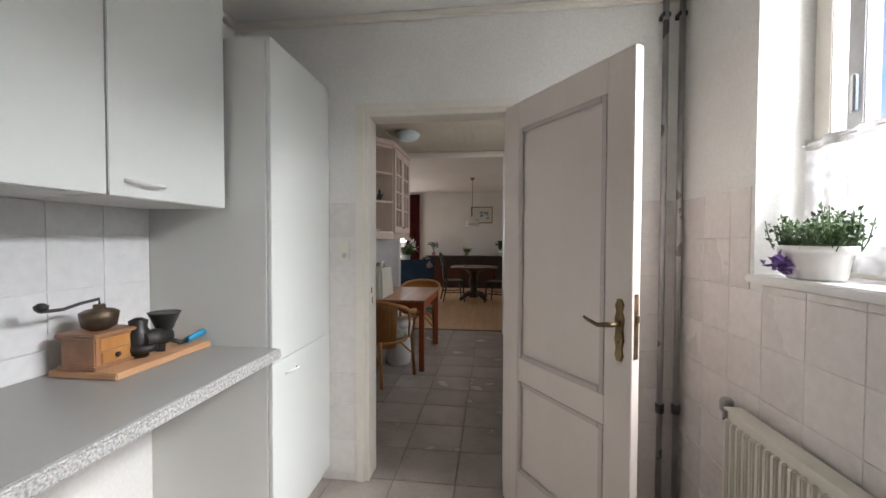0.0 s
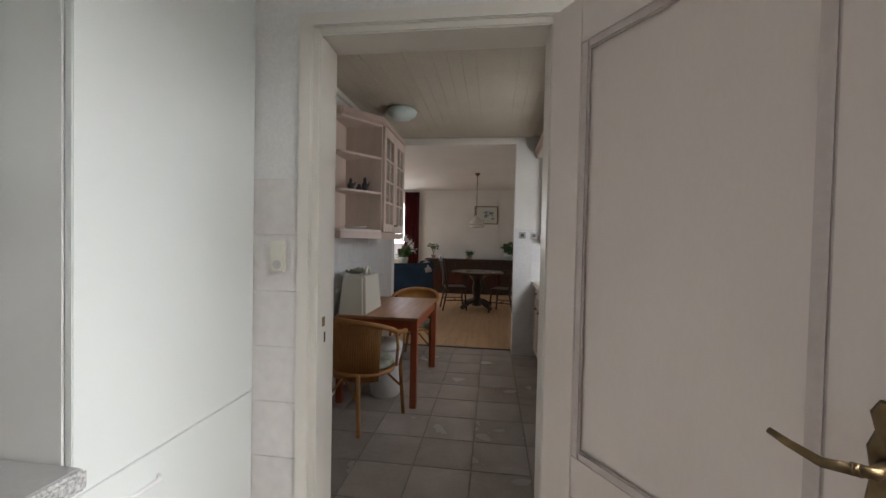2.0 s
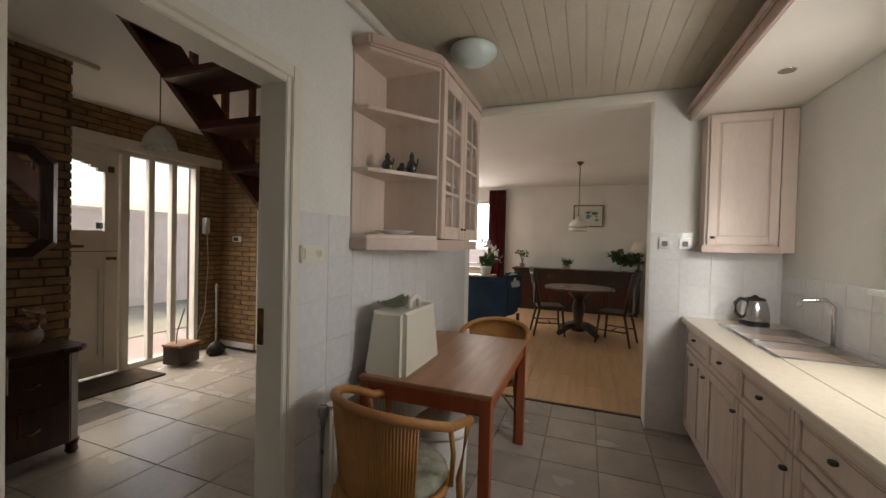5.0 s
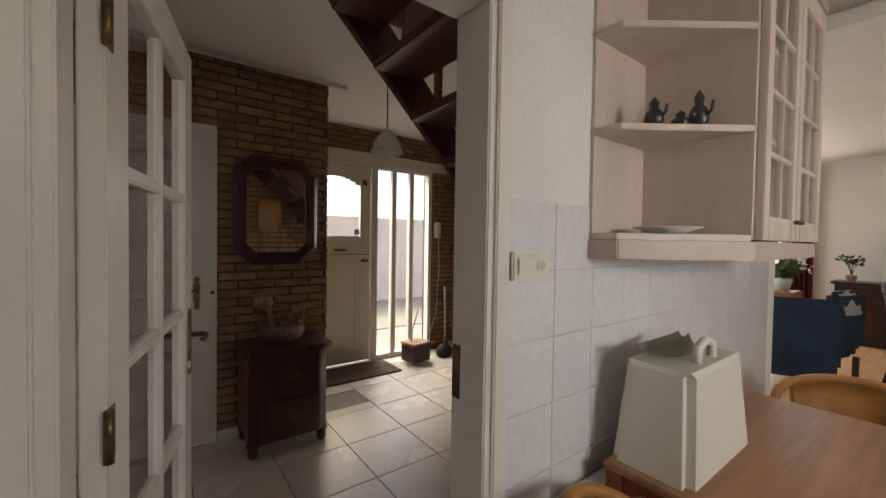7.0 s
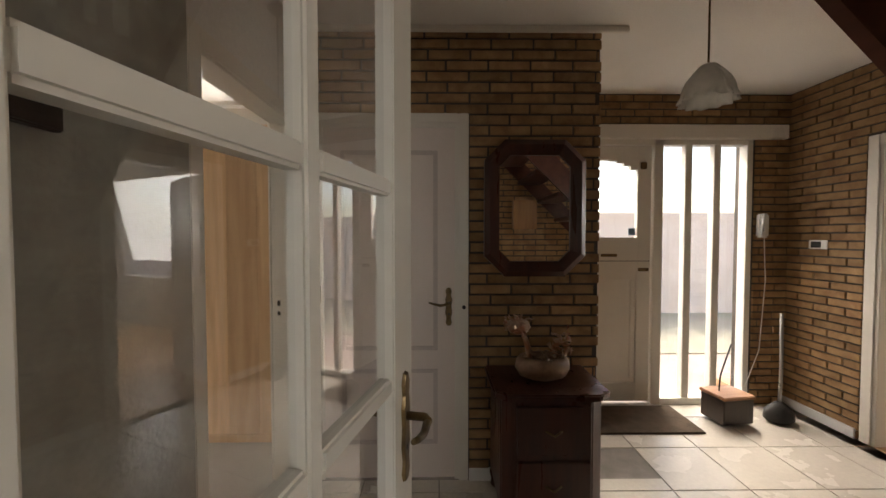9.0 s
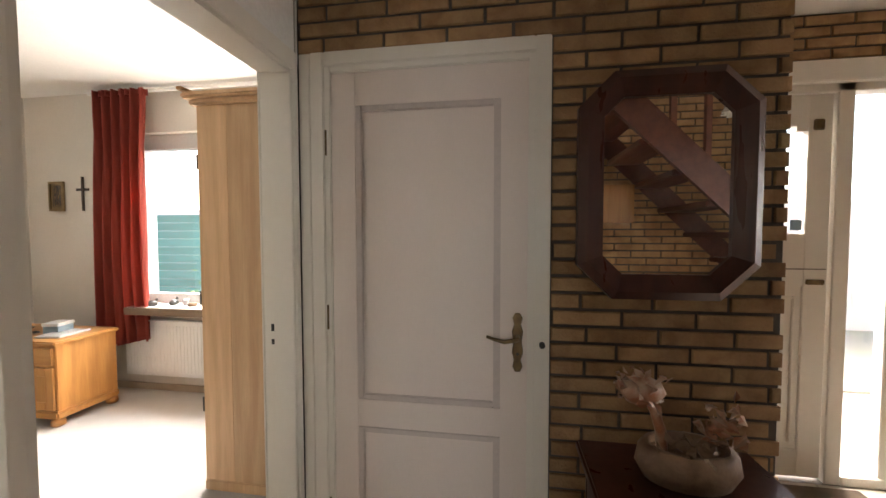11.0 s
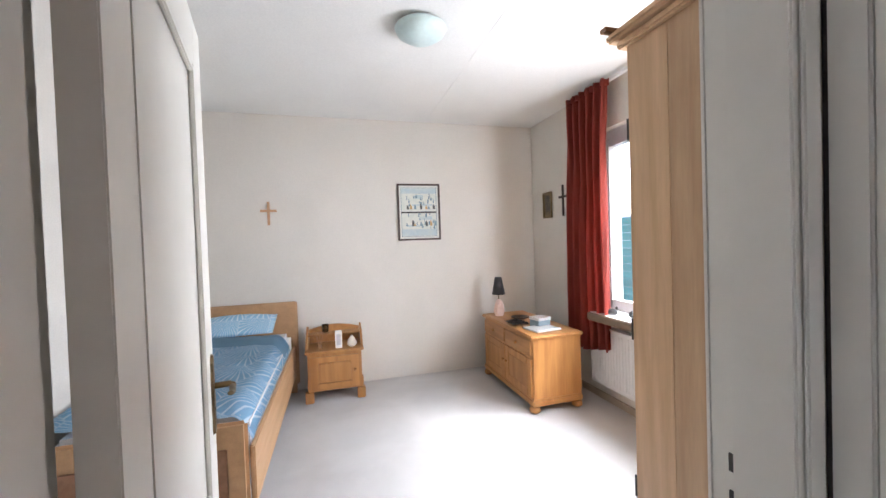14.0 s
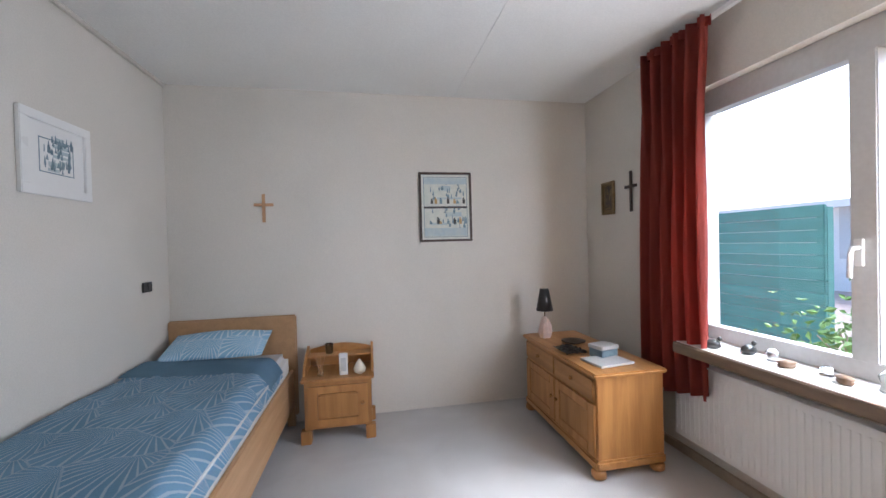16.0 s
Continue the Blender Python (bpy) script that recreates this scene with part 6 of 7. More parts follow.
part("duvet", sheet(B(), quilt, 44, 70, 0.03), DUVET, bd, "blue cotton duvet with pale fan lines")
part("duvet_fold", sheet(B(), lambda u, v: (-0.44 + 0.865 * u, -0.66 + 0.36 * v, 0.658 + 0.04 * u + 0.008 * noise.noise(Vector((u * 6, v * 3, 1))) - 0.12 * (max(0.0, 0.12 - u) / 0.12) ** 2 - 0.015 * (2 * v - 1) ** 4), 40, 16, 0.025), DUVETPLAIN, bd, "plain steel-blue turned-down edge")
pw = B()
sheet(pw, lambda u, v: (-0.31 + 0.68 * u, -0.93 + 0.34 * v, 0.685 + 0.20 * (1 - v) * 0.55 + 0.075 * (math.sin(math.pi * u) * math.sin(math.pi * v)) ** 0.6), 30, 20, 0)
sheet(pw, lambda u, v: (-0.31 + 0.68 * u, -0.93 + 0.34 * v, 0.685 + 0.20 * (1 - v) * 0.55 - 0.04 * (math.sin(math.pi * u) * math.sin(math.pi * v)) ** 0.6), 30, 20, 0)
bmesh.ops.remove_doubles(pw, verts=pw.verts, dist=0.001)
part("pillow", pw, DUVET, bd, "blue fan-print pillow propped on the headboard")
cn = thing("remote_pouch", (-1.765, -1.10, 0.30), 0, "dark cloth pouch hanging on the bed rail", "pouch")
part("pouch", bx(-0.012, 0.02, -0.08, 0.08, -0.06, 0.2, bevel=0.012), BLACK, cn)
cn.location.x = -2.215 + 0.445

ns = thing("nightstand", (-3.045, -1.36, 0), 0, "honey pine nightstand with a raised back and one door", "nightstand")
part("body", bx(-0.225, 0.225, -0.17, 0.175, 0.10, 0.45, bevel=0.004), PINE, ns)
part("top", bx(-0.245, 0.245, -0.18, 0.20, 0.45, 0.472, bevel=0.006), PINEX, ns)
for sx in (-1, 1):
    a = sx * 0.235
    side = B()
    pr = [(0.10, 0.472), (0.06, 0.53), (-0.06, 0.60), (-0.17, 0.64), (-0.17, 0.472)]
    lo, hi = [side.verts.new((a - 0.009, y, z)) for y, z in pr], [side.verts.new((a + 0.009, y, z)) for y, z in pr]
    side.faces.new(lo)
    side.faces.new(hi[::-1])
    for i in range(5):
        side.faces.new((lo[i], lo[(i + 1) % 5], hi[(i + 1) % 5], hi[i]))
    part("side_cheek", side, PINE, ns)
    for y in (-0.14, 0.16):
        part("foot", bx(a - 0.035 - 0.02 * sx, a + 0.035 - 0.02 * sx, y - 0.035, y + 0.035, 0, 0.10, bevel=0.006), PINE, ns)
ns.scale = (1.08, 1.0, 1.0)
bk = B()
arch = [(-0.225, 0.473), (0.225, 0.473)] + [(0.225 - 0.45 * i / 12, 0.605 + 0.04 * math.sin(math.pi * i / 12)) for i in range(13)]
lo, hi = [bk.verts.new((a, -0.19, z)) for a, z in arch], [bk.verts.new((a, -0.173, z)) for a, z in arch]
bk.faces.new(lo)
bk.faces.new(hi[::-1])
for i in range(len(arch)):
    bk.faces.new((lo[i], lo[(i + 1) % len(arch)], hi[(i + 1) % len(arch)], hi[i]))
part("back_rail", bk, PINEX, ns)
part("shelf", bx(-0.224, 0.224, -0.165, -0.04, 0.565, 0.58, bevel=0.003), PINEX, ns)
m = B()
for a in ((-0.20, -0.135, 0.12, 0.42), (0.135, 0.20, 0.12, 0.42), (-0.135, 0.135, 0.12, 0.175), (-0.135, 0.135, 0.365, 0.42)):
    box(m, a[0], a[1], 0.176, 0.194, a[2], a[3], 0.003)
d = part("door", m, PINE, ns)
part("panel", bx(-0.13, 0.13, 0.175, 0.19, 0.18, 0.36, bevel=0.012), PINE, d)
part("knob", lathe(B(), [(0.008, -0.012), (0.014, 0.0), (0.008, 0.012)], (-0.165, 0.205, 0.28), 10), PINE, d)
df = thing("reed_diffuser", (-2.915, -1.26, 0.473), 0, "glass reed diffuser with thin sticks on the nightstand", "diffuser")
part("bottle", lathe(B(), [(0.02, 0), (0.024, 0.005), (0.024, 0.035), (0.008, 0.05), (0.008, 0.06)], (0, 0, 0), 16), FROST, df)
for a, b2 in ((-0.04, 0.01), (0.03, 0.02), (0.0, -0.02), (0.05, -0.01)):
    part("reed", tube(B(), [(0, 0, 0.01), (a, b2, 0.17)], 0.002, 5), BOARD, df)
ck = thing("small_clock", (-3.085, -1.24, 0.473), 0, "upright white clock on the nightstand", "clock")
part("case", bx(-0.032, 0.032, -0.012, 0.012, 0, 0.165, bevel=0.004), WHITEPL, ck)
part("screen", bx(-0.02, 0.02, 0.012, 0.0135, 0.03, 0.13), ALU, ck)
shl = thing("shell", (-3.205, -1.22, 0.473), 0, "large pale seashell on the nightstand", "shell")
part("shell", lathe(B(), [(0.008, 0), (0.04, 0.02), (0.047, 0.045), (0.03, 0.08), (0.006, 0.115)], (0, 0, 0), 16, 0.7), CREAMTOP, shl)
gl = thing("water_glass", (-2.96, -1.47, 0.581), 0, "clear drinking glass on the nightstand shelf", "glass")
part("glass", lathe(B(), [(0.028, 0), (0.03, 0.004), (0.034, 0.08), (0.032, 0.08), (0.027, 0.006)], (0, 0, 0), 20), FROST, gl)

sc = thing("low_chest", (-4.835, -0.845, 0), 0, "low honey pine chest with two drawers and two doors", "chest")
part("body", bx(-0.24, 0.215, -0.52, 0.52, 0.09, 0.615, bevel=0.005), PINE, sc)
part("top", bx(-0.25, 0.245, -0.55, 0.55, 0.615, 0.645, bevel=0.010), PINEX, sc)
part("plinth", bx(-0.24, 0.235, -0.54, 0.54, 0.055, 0.115, bevel=0.012), PINEX, sc)
for sy in (-0.50, 0.50):
    for sx in (-0.20, 0.20):
        part("foot", lathe(B(), [(0.03, 0), (0.045, 0.012), (0.045, 0.04), (0.035, 0.056)], (sx, sy, 0), 14), PINE, sc)
for y0 in (-0.505, 0.005):
    y1 = y0 + 0.50
    d = part("drawer", bx(0.216, 0.232, y0, y1, 0.465, 0.60, bevel=0.006), PINEX, sc)
    part("knob", lathe(B(), [(0.008, -0.014), (0.016, 0.0), (0.008, 0.014)], (0.244, (y0 + y1) / 2, 0.532), 10), PINE, d)
    m = B()
    for a in ((y0, y0 + 0.07, 0.125, 0.445), (y1 - 0.07, y1, 0.125, 0.445), (y0 + 0.07, y1 - 0.07, 0.125, 0.185), (y0 + 0.07, y1 - 0.07, 0.385, 0.445)):
        box(m, 0.216, 0.232, a[0], a[1], a[2], a[3], 0.003)
    d = part("door", m, PINE, sc)
    part("panel", bx(0.214, 0.228, y0 + 0.065, y1 - 0.065, 0.18, 0.39, bevel=0.010), PINE, d)
    part("knob", lathe(B(), [(0.008, -0.012), (0.014, 0.0), (0.008, 0.012)], (0.242, y1 - 0.03 if y0 < 0 else y0 + 0.03, 0.30), 10), PINE, d)
lm = thing("salt_lamp", (-4.72, -1.22, 0.646), 0, "lamp with a pink salt crystal foot and a black shade", "table lamp")
cy = B()
rk = random.Random(3)
rgs = []
for r, z in ((0.045, 0), (0.055, 0.04), (0.05, 0.10), (0.03, 0.15), (0.012, 0.175)):
    rgs.append([cy.verts.new((r * rk.uniform(0.8, 1.2) * math.cos(i * 0.7854), r * rk.uniform(0.8, 1.2) * math.sin(i * 0.7854), z)) for i in range(8)])
for a, c2 in zip(rgs, rgs[1:]):
    for i in range(8):
        cy.faces.new((a[i], a[(i + 1) % 8], c2[(i + 1) % 8], c2[i]))
cy.faces.new(rgs[0][::-1])
cy.faces.new(rgs[-1])
part("crystal", cy, CRYSTAL, lm, "pink salt crystal foot")
part("stem", tube(B(), [(0, 0, 0.17), (0, 0, 0.27)], 0.005), BRASS, lm)
part("shade", lathe(B(), [(0.068, 0.225), (0.07, 0.225), (0.036, 0.405), (0.034, 0.405)], (0, 0, 0), 24), BLACK, lm, "black conical shade")
bo = thing("gift_box", (-4.86, -0.62, 0.646), 12, "small silvery box on the low chest", "box")
part("body", bx(-0.07, 0.07, -0.06, 0.06, 0, 0.06, bevel=0.003), INKBLUE, bo)
part("lid", bx(-0.075, 0.075, -0.065, 0.065, 0.06, 0.085, bevel=0.003), ALU, bo)
pp = thing("laptop", (-4.80, -0.50, 0.646), 8, "closed grey tablet lying on the low chest", "tablet")
part("case", bx(-0.14, 0.12, -0.11, 0.10, 0, 0.014, bevel=0.004), ALU, pp)
pg = thing("dark_cloth", (-4.70, -0.78, 0.646), 0, "crumpled dark leather glove on the low chest", "glove")
part("cloth", sheet(B(), lambda u, v: ((u - 0.5) * 0.16, (v - 0.5) * 0.22, 0.012 + 0.035 * abs(noise.noise(Vector((u * 4, v * 5, 0.7))))), 14, 16, 0.006), BLACK, pg)
dd = thing("dish", (-4.85, -1.0, 0.646), 0, "flat dark dish on the low chest", "dish")
part("dish", lathe(B(), [(0.05, 0), (0.09, 0.014), (0.092, 0.018), (0.05, 0.006)], (0, 0, 0), 22), DARKWOOD, dd)


def picture(name, at, rz, w, h, fw, label, frame_mat, mount, ink, seed, inner=0.0):
    """A framed print; local y points out of the wall."""
    t = thing(name, at, rz, label, "picture")
    m = B()
    for a in ((-w, w, h - fw, h), (-w, w, -h, -h + fw), (-w, -w + fw, -h + fw, h - fw), (w - fw, w, -h + fw, h - fw)):
        box(m, a[0], a[1], 0.0, 0.022, a[2], a[3], 0.003)
    part("frame", m, frame_mat, t)
    part("mount", bx(-w + fw - 0.002, w - fw + 0.002, 0.001, 0.008, -h + fw - 0.002, h - fw + 0.002), mount, t)
    r, m, iw, ih = random.Random(seed), B(), w - fw - 0.02 - inner, h - fw - 0.02 - inner
    for a in ((-iw, iw, ih - 0.005, ih), (-iw, iw, -ih, -ih + 0.005), (-iw, -iw + 0.005, -ih, ih), (iw - 0.005, iw, -ih, ih)):
        box(m, a[0], a[1], 0.0085, 0.0095, a[2], a[3])
    for i in range(44):
        a, c2 = r.uniform(-iw * 0.9, iw * 0.7), r.uniform(-ih * 0.9, ih * 0.85)
        lathe(m, [(r.uniform(0.003, 0.010), 0), (r.uniform(0.003, 0.011), r.uniform(0.008, 0.02)), (0.002, r.uniform(0.025, 0.045))], (a, 0.0088, c2), 6, 0.04)
    part("drawing", m, ink[0], t)
    m = B()
    for i in range(7):
        c2 = -ih + 2 * ih * (i + 0.4) / 7
        a = r.uniform(-iw, 0)
        box(m, a, min(iw, a + r.uniform(0.4, 1.2) * iw), 0.0082, 0.0088, c2, c2 + r.uniform(0.01, 0.05))
    part("wash", m, ink[1], t)
    return t


PALEBLUE = surf("pale_blue_print", (0.42, 0.50, 0.54), (0.50, 0.55, 0.54), 0.7, 14, 60, 0.01)
picture("tile_picture", (-3.975, -1.588, 1.77), 0, 0.235, 0.305, 0.02, "framed folk print in pale blue and ochre on the cream wall", DARKWOOD, PAPER, (INKBLUE, PALEBLUE), 31)
folk = bpy.data.objects["tile_picture"]
rfig = random.Random(12)
OCHRE = surf("ochre_print", (0.52, 0.34, 0.16), (0.42, 0.26, 0.12), 0.7, 20, 60, 0.01)
part("sky_field", bx(-0.19, 0.19, 0.0088, 0.0094, 0.20, 0.255), PALEBLUE, folk)
part("water_field", bx(-0.19, 0.19, 0.0088, 0.0094, -0.255, -0.185), PALEBLUE, folk)
part("ground_line", bx(-0.195, 0.195, 0.0096, 0.0104, -0.012, 0.006), INKDARK, folk)
for row, z in enumerate((0.03, -0.15)):
    for k in range(7):
        a, hh = -0.165 + 0.05 * k + rfig.uniform(-0.018, 0.018), rfig.uniform(0.02, 0.075)
        fig = B()
        prism(fig, [(a - 0.012, 0.0096), (a + 0.012, 0.0096), (a + 0.007, 0.0106), (a - 0.007, 0.0106)], z, z + hh * 0.7)
        lathe(fig, [(0.003, 0), (0.008, 0.006), (0.004, 0.014)], (a + 0.003, 0.0102, z + hh * 0.72), 8, 0.08)
        part("figure", fig, (INKDARK, INKBLUE, OCHRE)[(k + row) % 3], folk)
picture("white_framed_picture", (-1.755, -0.52, 1.93), 90, 0.225, 0.20, 0.045, "small blue print in a wide white frame", WHITEPL, WHITEPL, (INKBLUE, PALEBLUE), 32, 0.05)
picture("small_gilt_picture", (-5.345, -1.235, 1.80), -90, 0.085, 0.14, 0.02, "small dark icon print in an old gilt frame", GILT, GILT, (INKDARK, SILL), 33)


def cross(name, at, rz, w, h, t, mat, label):
    c = thing(name, at, rz, label, "cross")
    m = prism(B(), [(-t, 0), (t, 0), (t, 0.012), (-t, 0.012)], -h * 0.62, h * 0.38, 0.002)
    box(m, -w, -t, 0.001, 0.012, -t, t, 0.002)
    box(m, t, w, 0.001, 0.012, -t, t, 0.002)
    part("cross", m, mat, c)


cross("wall_cross", (-2.468, -1.588, 1.80), 0, 0.075, 0.23, 0.012, BOARD, "pale wooden cross hung on the cream wall")
cross("wall_cross", (-5.345, -0.945, 1.86), -90, 0.07, 0.32, 0.012, DARKWOOD, "dark wooden cross hung beside the curtain")
s = thing("wall_socket", (-1.756, -1.28, 1.195), 90, "small black switch plate on the cream wall", "switch")
part("plate", bx(-0.055, 0.055, 0, 0.01, -0.035, 0.035, bevel=0.003), BLACK, s)
part("rocker", bx(-0.03, 0.005, 0.01, 0.014, -0.02, 0.02, bevel=0.002), PEWTER, s)
ct = thing("curtain", (-5.22, -0.37, 0.45), 0, "rust-red velvet curtain gathered at the window's side", "curtain")


def drape(u, v):
    k = 1 - 0.10 * math.sin(math.pi * min(1, v * 1.1))
    yy = (-0.27 + 0.54 * u) * k - 0.02 * (1 - v)
    dp = (0.045 + 0.015 * math.sin(3 * v)) * math.sin(u * 34 + 0.8 * math.sin(4 * v)) + 0.015 * math.sin(u * 71 + 2 * v)
    return (dp * (0.5 + 0.5 * (1 - 0.35 * v)), yy, 0.02 + 2.23 * v - 0.03 * math.sin(u * 5) * (1 - v))


part("cloth", sheet(B(), drape, 110, 30, 0.004), REDCURT, ct)
part("heading", sheet(B(), lambda u, v: (0.03 * math.sin(u * 50), -0.27 + 0.54 * u, 2.20 + 0.055 * v), 60, 2, 0.006), REDCURT, ct)
radiator("radiator", (-5.245, -0.45, 0.16), 90, 2.0, 0.50, "white ribbed radiator under the bedroom window", False, 0.013, WHITEPL)
wr = thing("wardrobe", (-4.163, 1.612, 0), 0, "tall light alder wardrobe with a projecting top beside the door", "wardrobe")
for y0, y1 in ((-0.30, -0.12), (-0.12, 0.09), (0.09, 0.365)):
    part("side_plank", bx(-0.022, 0.0, y0, y1, 0.06, 2.17, bevel=0.002), WARD, wr)
part("body", bx(-1.15, -0.022, -0.28, 0.365, 0.06, 2.16), WARD, wr)
for x0 in (-1.15, -0.588):
    d = part("door", bx(x0 + 0.003, x0 + 0.557, -0.302, -0.28, 0.10, 2.14, bevel=0.004), WARD, wr)
    part("panel", bx(x0 + 0.09, x0 + 0.47, -0.309, -0.302, 0.22, 2.02, bevel=0.006), WARD, d)
    part("knob", lathe(B(), [(0.008, -0.014), (0.016, 0), (0.008, 0.014)], (x0 + (0.52 if x0 < -1 else 0.04), -0.315, 1.1), 10), IRON, d)
part("plinth", bx(-1.16, 0.006, -0.305, 0.30, 0, 0.06, bevel=0.005), WARD, wr)
part("cornice", bx(-1.22, 0.05, -0.36, 0.30, 2.17, 2.205, bevel=0.012), WARD, wr)
part("cornice_step", bx(-1.19, 0.025, -0.33, 0.30, 2.14, 2.17, bevel=0.008), WARD, wr)
for z in (0.45, 1.05, 1.80):
    part("hinge", tube(B(), [(-0.004, -0.307, z), (-0.004, -0.307, z + 0.08)], 0.005), IRON, wr)
cl2 = thing("ceiling_lamp", (-3.63, 0.25, BED_H), 0, "round frosted glass ceiling lamp in the bedroom", "ceiling lamp")
part("base", lathe(B(), [(0.11, -0.025), (0.12, -0.015), (0.12, 0)], (0, 0, 0), 28), WHITEPL, cl2)
part("shade", lathe(B(), [(0.02, -0.10), (0.09, -0.092), (0.14, -0.06), (0.155, -0.03), (0.15, -0.022)], (0, 0, 0), 34), AQUA, cl2, "pale aqua glass bowl")
ro = random.Random(8)
for i in range(9):
    y = -0.12 + i * 0.12 + ro.uniform(-0.03, 0.03)
    kind = 0 if i in (0, 1) else 1 + i % 2
    o = thing("sill_ornament", (-5.29 + ro.uniform(-0.04, 0.05), y, 0.801), ro.uniform(0, 360), ("small dark stone bird on the window sill", "clear glass ornament on the window sill", "small amber glass ornament on the window sill")[kind], "ornament", "ornaments on the bedroom sill")
    if kind == 0:
        part("body", lathe(B(), [(0.02, 0), (0.03, 0.012), (0.026, 0.035), (0.01, 0.05)], (0, 0, 0), 14, 1.5), PEWTER, o)
        part("head", lathe(B(), [(0.004, -0.012), (0.014, 0), (0.004, 0.014)], (0, 0.035, 0.055), 10), PEWTER, o)
    else:
        hh = 0.045 + 0.05 * ro.random() if kind == 1 else 0.035
        part("body", lathe(B(), [(0.022, 0), (0.028, 0.01), (0.02, hh * 0.4), (0.03, hh * 0.7), (0.012, hh)], (0, 0, 0), 14, 1.0 if kind == 1 else 1.5), FROST if kind == 1 else CREAMCER, o)
rd = tagged(new("curtain_lath", mesh_of("curtain_lath", bx(-4.79, -4.09, 1.26, 1.29, 2.206, 2.222), PINE)), "thin wooden lath lying on the wardrobe", "lath")


# ---- pieces: wall tiles, floor tiles, boards, bricks ----
def pieces(parent, name, cells, material, axis, face, depth, bevel, grow, limit=300):
    """Flat pieces on a wall or floor: cells are (a0, a1, b0, b1) on the plane axis = face; grow: which way they stand out."""
    shared = {}
    rest = B()
    for i, (a0, a1, b0, b1) in enumerate(cells):
        ca, cb2, wa, wb2 = (a0 + a1) / 2, (b0 + b1) / 2, round((a1 - a0) / 2, 4), round((b1 - b0) / 2, 4)

        def dims(ga, gb):
            lo, hi = (0, depth) if grow > 0 else (-depth, 0)
            return {"x": (lo, hi, ga - wa, ga + wa, gb - wb2, gb + wb2), "y": (ga - wa, ga + wa, lo, hi, gb - wb2, gb + wb2), "z": (ga - wa, ga + wa, gb - wb2, gb + wb2, lo, hi)}[axis]
        if i >= limit:
            d = dims(ca, cb2)
            off = {"x": (face, face, 0, 0, 0, 0), "y": (0, 0, face, face, 0, 0), "z": (0, 0, 0, 0, face, face)}[axis]
            box(rest, *[p + q for p, q in zip(d, off)])
            continue
        if (wa, wb2) not in shared:
            m = bx(*dims(0, 0))
            out = [f for f in m.faces if f.normal.length < 2]
            m.normal_update()
            k = {"x": 0, "y": 1, "z": 2}[axis]
            top = [e for e in m.edges if all((v.co[k] * grow) > depth * 0.5 for v in e.verts)]
            bmesh.ops.bevel(m, geom=top, offset=bevel, segments=1, affect="EDGES")
            shared[wa, wb2] = mesh_of(name, m, material)
        ob = new(name, shared[wa, wb2])
        ob.location = {"x": (face, ca, cb2), "y": (ca, face, cb2), "z": (ca, cb2, face)}[axis]
        ob.parent = parent
    if len(cells) > limit:
        ob = tagged(new(name + "_rest", mesh_of(name + "_rest", rest, material)), kind="stuff")
        ob.parent = parent
    else:
        rest.free()


def grid(a0, a1, b0, b1, pa, pb, gap, oa=0.0, ob2=0.0, holes=()):
    """Cells of a square grid cut to a0..a1, b0..b1, without those in the holes."""
    out = []
    ia = math.floor((a0 - oa) / pa)
    while oa + ia * pa < a1 - 0.01:
        ib = math.floor((b0 - ob2) / pb)
        while ob2 + ib * pb < b1 - 0.01:
            c = [max(a0, oa + ia * pa + gap / 2), min(a1, oa + (ia + 1) * pa - gap / 2), max(b0, ob2 + ib * pb + gap / 2), min(b1, ob2 + (ib + 1) * pb - gap / 2)]
            for h in holes:
                if c[0] < h[1] and c[1] > h[0] and c[2] < h[3] and c[3] > h[2]:
                    if c[0] < h[0] - 0.02 and c[1] <= h[1] + 0.001:
                        c[1] = h[0]
                    elif c[1] > h[1] + 0.02 and c[0] >= h[0] - 0.001:
                        c[0] = h[1]
                    elif c[2] < h[2] - 0.02:
                        c[3] = h[2]
                    elif c[3] > h[3] + 0.02:
                        c[2] = h[3]
                    else:
                        c[1] = c[0]
            if c[1] - c[0] > 0.012 and c[3] - c[2] > 0.012:
                out.append(tuple(c))
            ib += 1
        ia += 1
    return out


# floor tiles, nearest to the walk first
cells = grid(-1.43, 1.0, -1.0, 5.79, 0.35, 0.335, 0.006, -0.535, 2.165)
cells.sort(key=lambda c: abs(c[1]) + abs(c[3] - 3.0) * 0.3)
pieces(fl_kit, "floor_tile", cells, FLOORK, "z", -0.006, 0.006, 0.002, 1)
cells = grid(-4.74, -1.57, 2.15, 5.95, 0.445, 0.445, 0.006, -3.175, 3.853, ((-4.76, -3.73, 2.0, 3.885),))
pieces(fl_hall, "floor_tile", cells, FLOORH, "z", -0.006, 0.006, 0.002, 1)
rb = random.Random(5)
cells = []
x = -5.3
while x < 1.0:
    y = 5.83 - rb.uniform(0, 1.0)
    while y < 11.3:
        ln2 = rb.choice((1.0, 1.25, 1.5))
        if y + ln2 > 5.85:
            cells.append((x + 0.001, min(x + 0.139, 1.0), max(5.83, y + 0.001), min(11.3, y + ln2 - 0.001)))
        y += ln2
    x += 0.14
cells.sort(key=lambda c: abs(c[0] + 0.4) + c[2] * 0.3)
pieces(fl_liv, "plank", cells, PARQUET, "z", -0.006, 0.006, 0.001, 1)
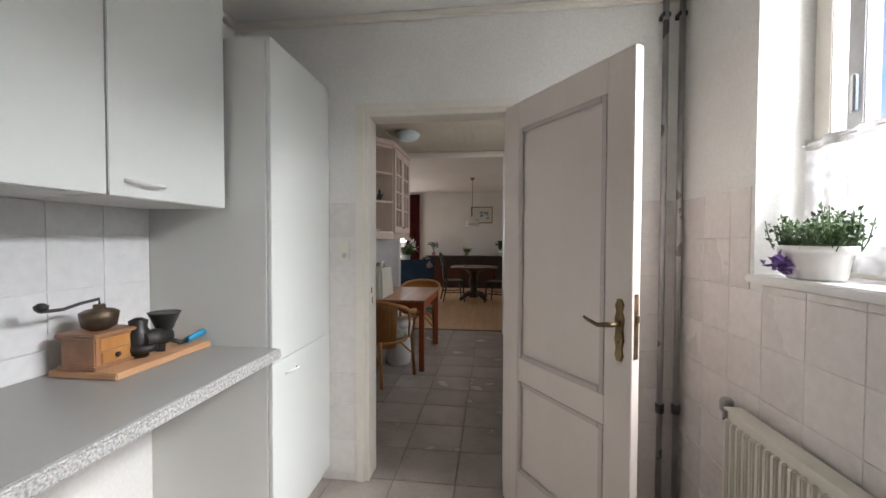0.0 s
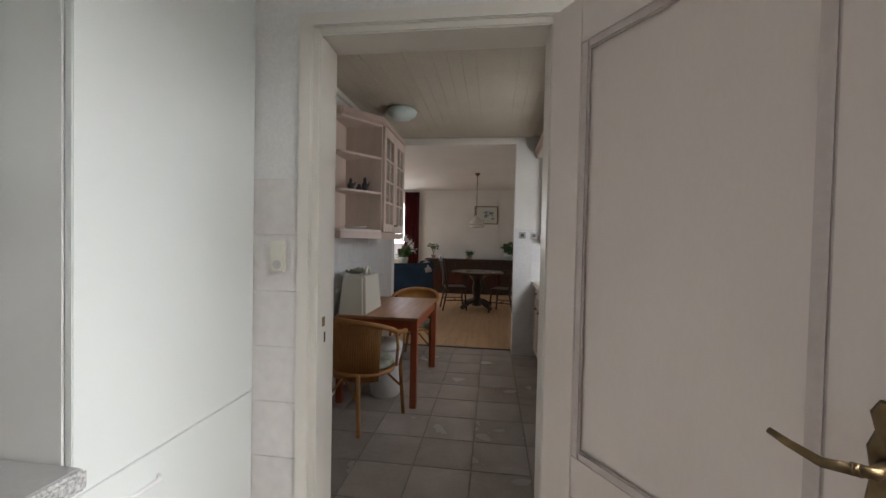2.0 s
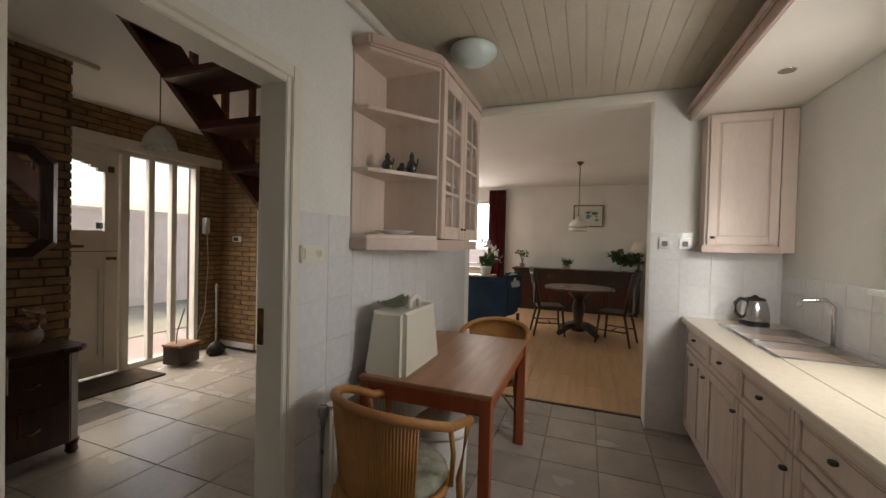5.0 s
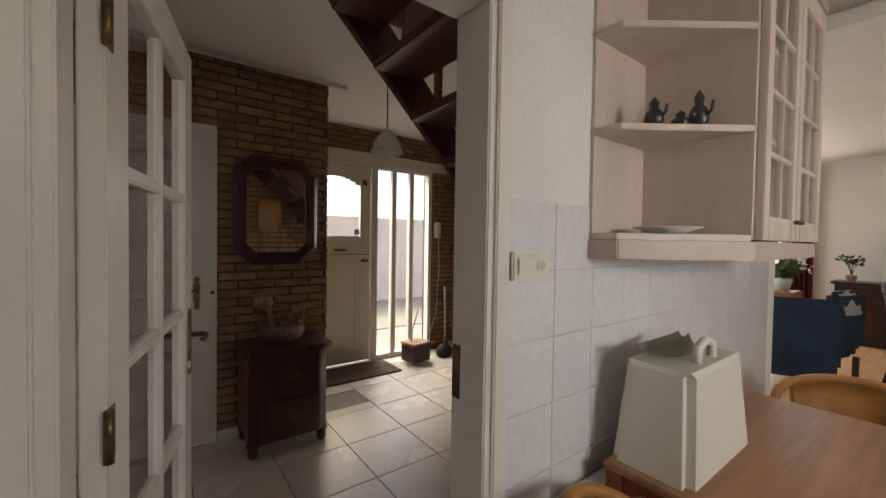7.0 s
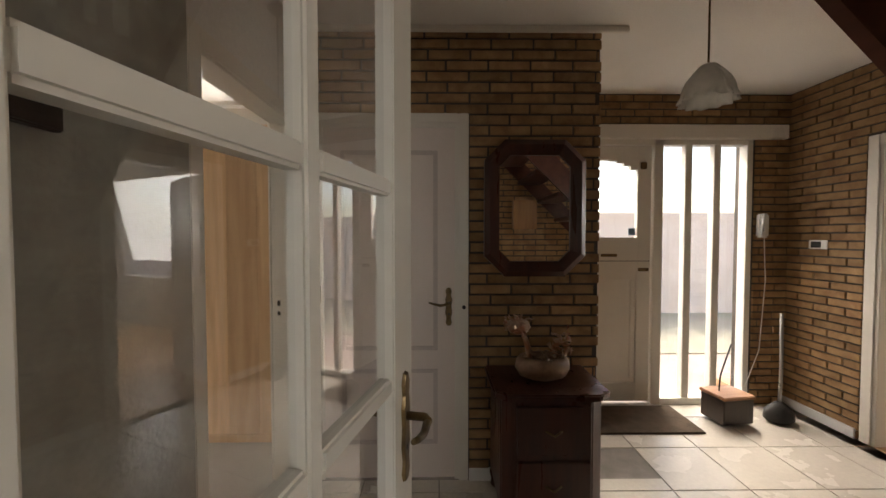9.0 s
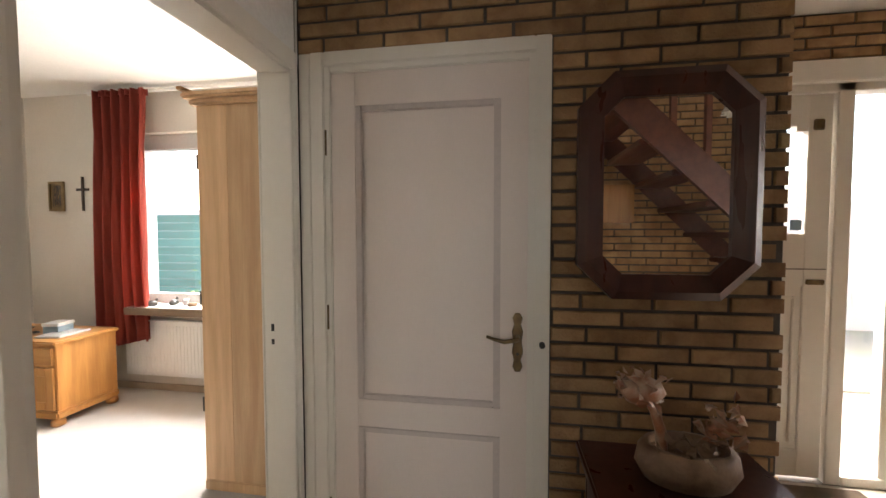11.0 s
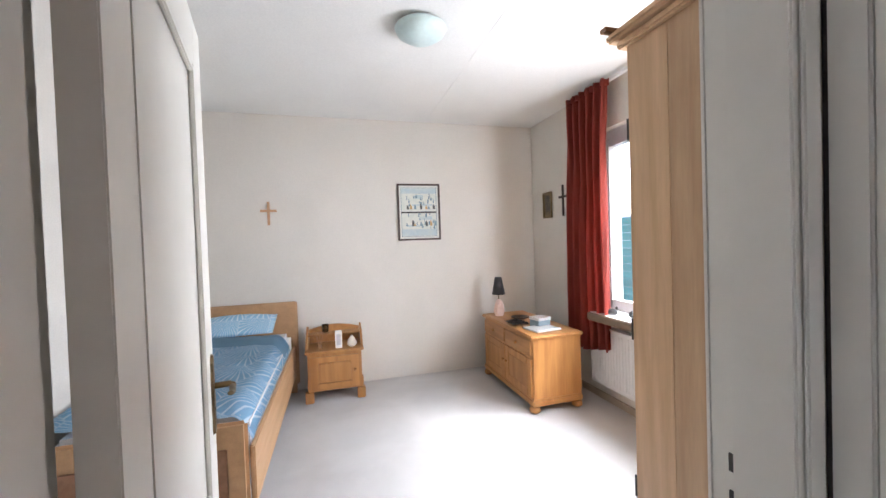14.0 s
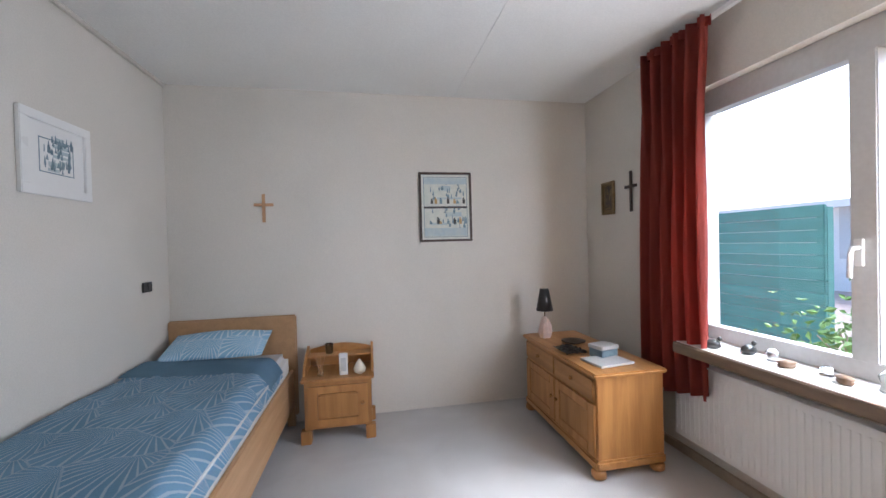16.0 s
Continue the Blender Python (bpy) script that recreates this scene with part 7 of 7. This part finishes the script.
# wall tiles
pieces(w_ut_door, "tile", grid(-1.45, -0.735, 0.0, 1.555, 0.19, 0.189, 0.0014, -0.925, 0.043), TILEU, "y", 2.13, 0.003, 0.0012, -1)
pieces(w_ut_door, "tile", grid(0.147, 0.95, 0.0, 1.555, 0.19, 0.189, 0.0014, 0.147, 0.043), TILEU, "y", 2.13, 0.003, 0.0012, -1)
pieces(w_ut_right, "tile", grid(-0.2, 2.12, 0.0, 1.555, 0.19, 0.189, 0.0014, 0.22, 0.043, ((0.33, 1.62, 1.20, 2.6),)), TILEU, "x", 0.95, 0.003, 0.0012, -1)
pieces(w_ut_left, "tile", grid(-0.2, 1.55, 0.91, 1.478, 0.19, 0.189, 0.0022, 0.22, 0.043), TILEW, "x", -1.45, 0.004, 0.0012, 1)
pieces(w_kit_left, "tile", grid(3.56, 5.95, 0.0, 1.53, 0.20, 0.20, 0.0022, 3.56, 0.13), TILEW, "x", -1.43, 0.004, 0.0012, 1)
pieces(w_pillar, "tile", grid(0.175, 0.995, 0.0, 1.53, 0.20, 0.20, 0.0022, 0.175, 0.13), TILEW, "y", 5.62, 0.004, 0.0012, -1)
pieces(w_kit_right, "tile", grid(2.9, 5.61, 0.9, 1.24, 0.20, 0.20, 0.0022, 2.9, 0.13), TILEW, "x", 1.0, 0.004, 0.0012, -1)


def courses(a0, a1, b1, holes, seed):
    """Bricks in stretcher bond, uneven in length at the cut ends."""
    r, out, row = random.Random(seed), [], 0
    b = 0.0
    while b < b1 - 0.02:
        a = a0 - (0.0, 0.122)[row % 2] + r.uniform(-0.012, 0.012)
        while a < a1:
            c = [max(a0, a), min(a1, a + 0.232), b + 0.0065, min(b1, b + 0.055)]
            for h in holes:
                if c[2] < h[3] and c[3] > h[2] and c[0] < h[1] and c[1] > h[0]:
                    if c[0] < h[0] - 0.02:
                        c[1] = h[0]
                    elif c[1] > h[1] + 0.02:
                        c[0] = h[1]
                    else:
                        c[1] = c[0]
            if c[1] - c[0] > 0.025 and c[3] - c[2] > 0.02:
                out.append(tuple(c))
            a += 0.2445
        b += 0.0615
        row += 1
    return out


cells = courses(2.16, 3.90, 2.65, ((2.0, 3.14, -1, 2.158),), 1)
cells.sort(key=lambda c: -c[0])
pieces(w_wc, "brick", cells, BRICK, "x", -3.735, 0.012, 0.003, 1)
pieces(w_front, "brick", courses(3.88, 5.95, 2.65, ((3.88, 5.65, -1, 2.39),), 2), BRICK, "x", -4.75, 0.012, 0.003, 1)
pieces(w_hall_n, "brick", courses(-4.74, -1.58, 2.65, ((-4.145, -3.155, -1, 2.145),), 3), BRICK, "y", 5.95, 0.012, 0.003, -1, 200)
pieces(w_ret, "brick", courses(-4.74, -3.735, 2.65, (), 4), BRICK, "y", 3.88, 0.012, 0.003, 1, 60)
pieces(w_hall_e, "brick", courses(3.565, 5.94, 2.65, (), 5), BRICK, "x", -1.585, 0.012, 0.003, -1, 200)
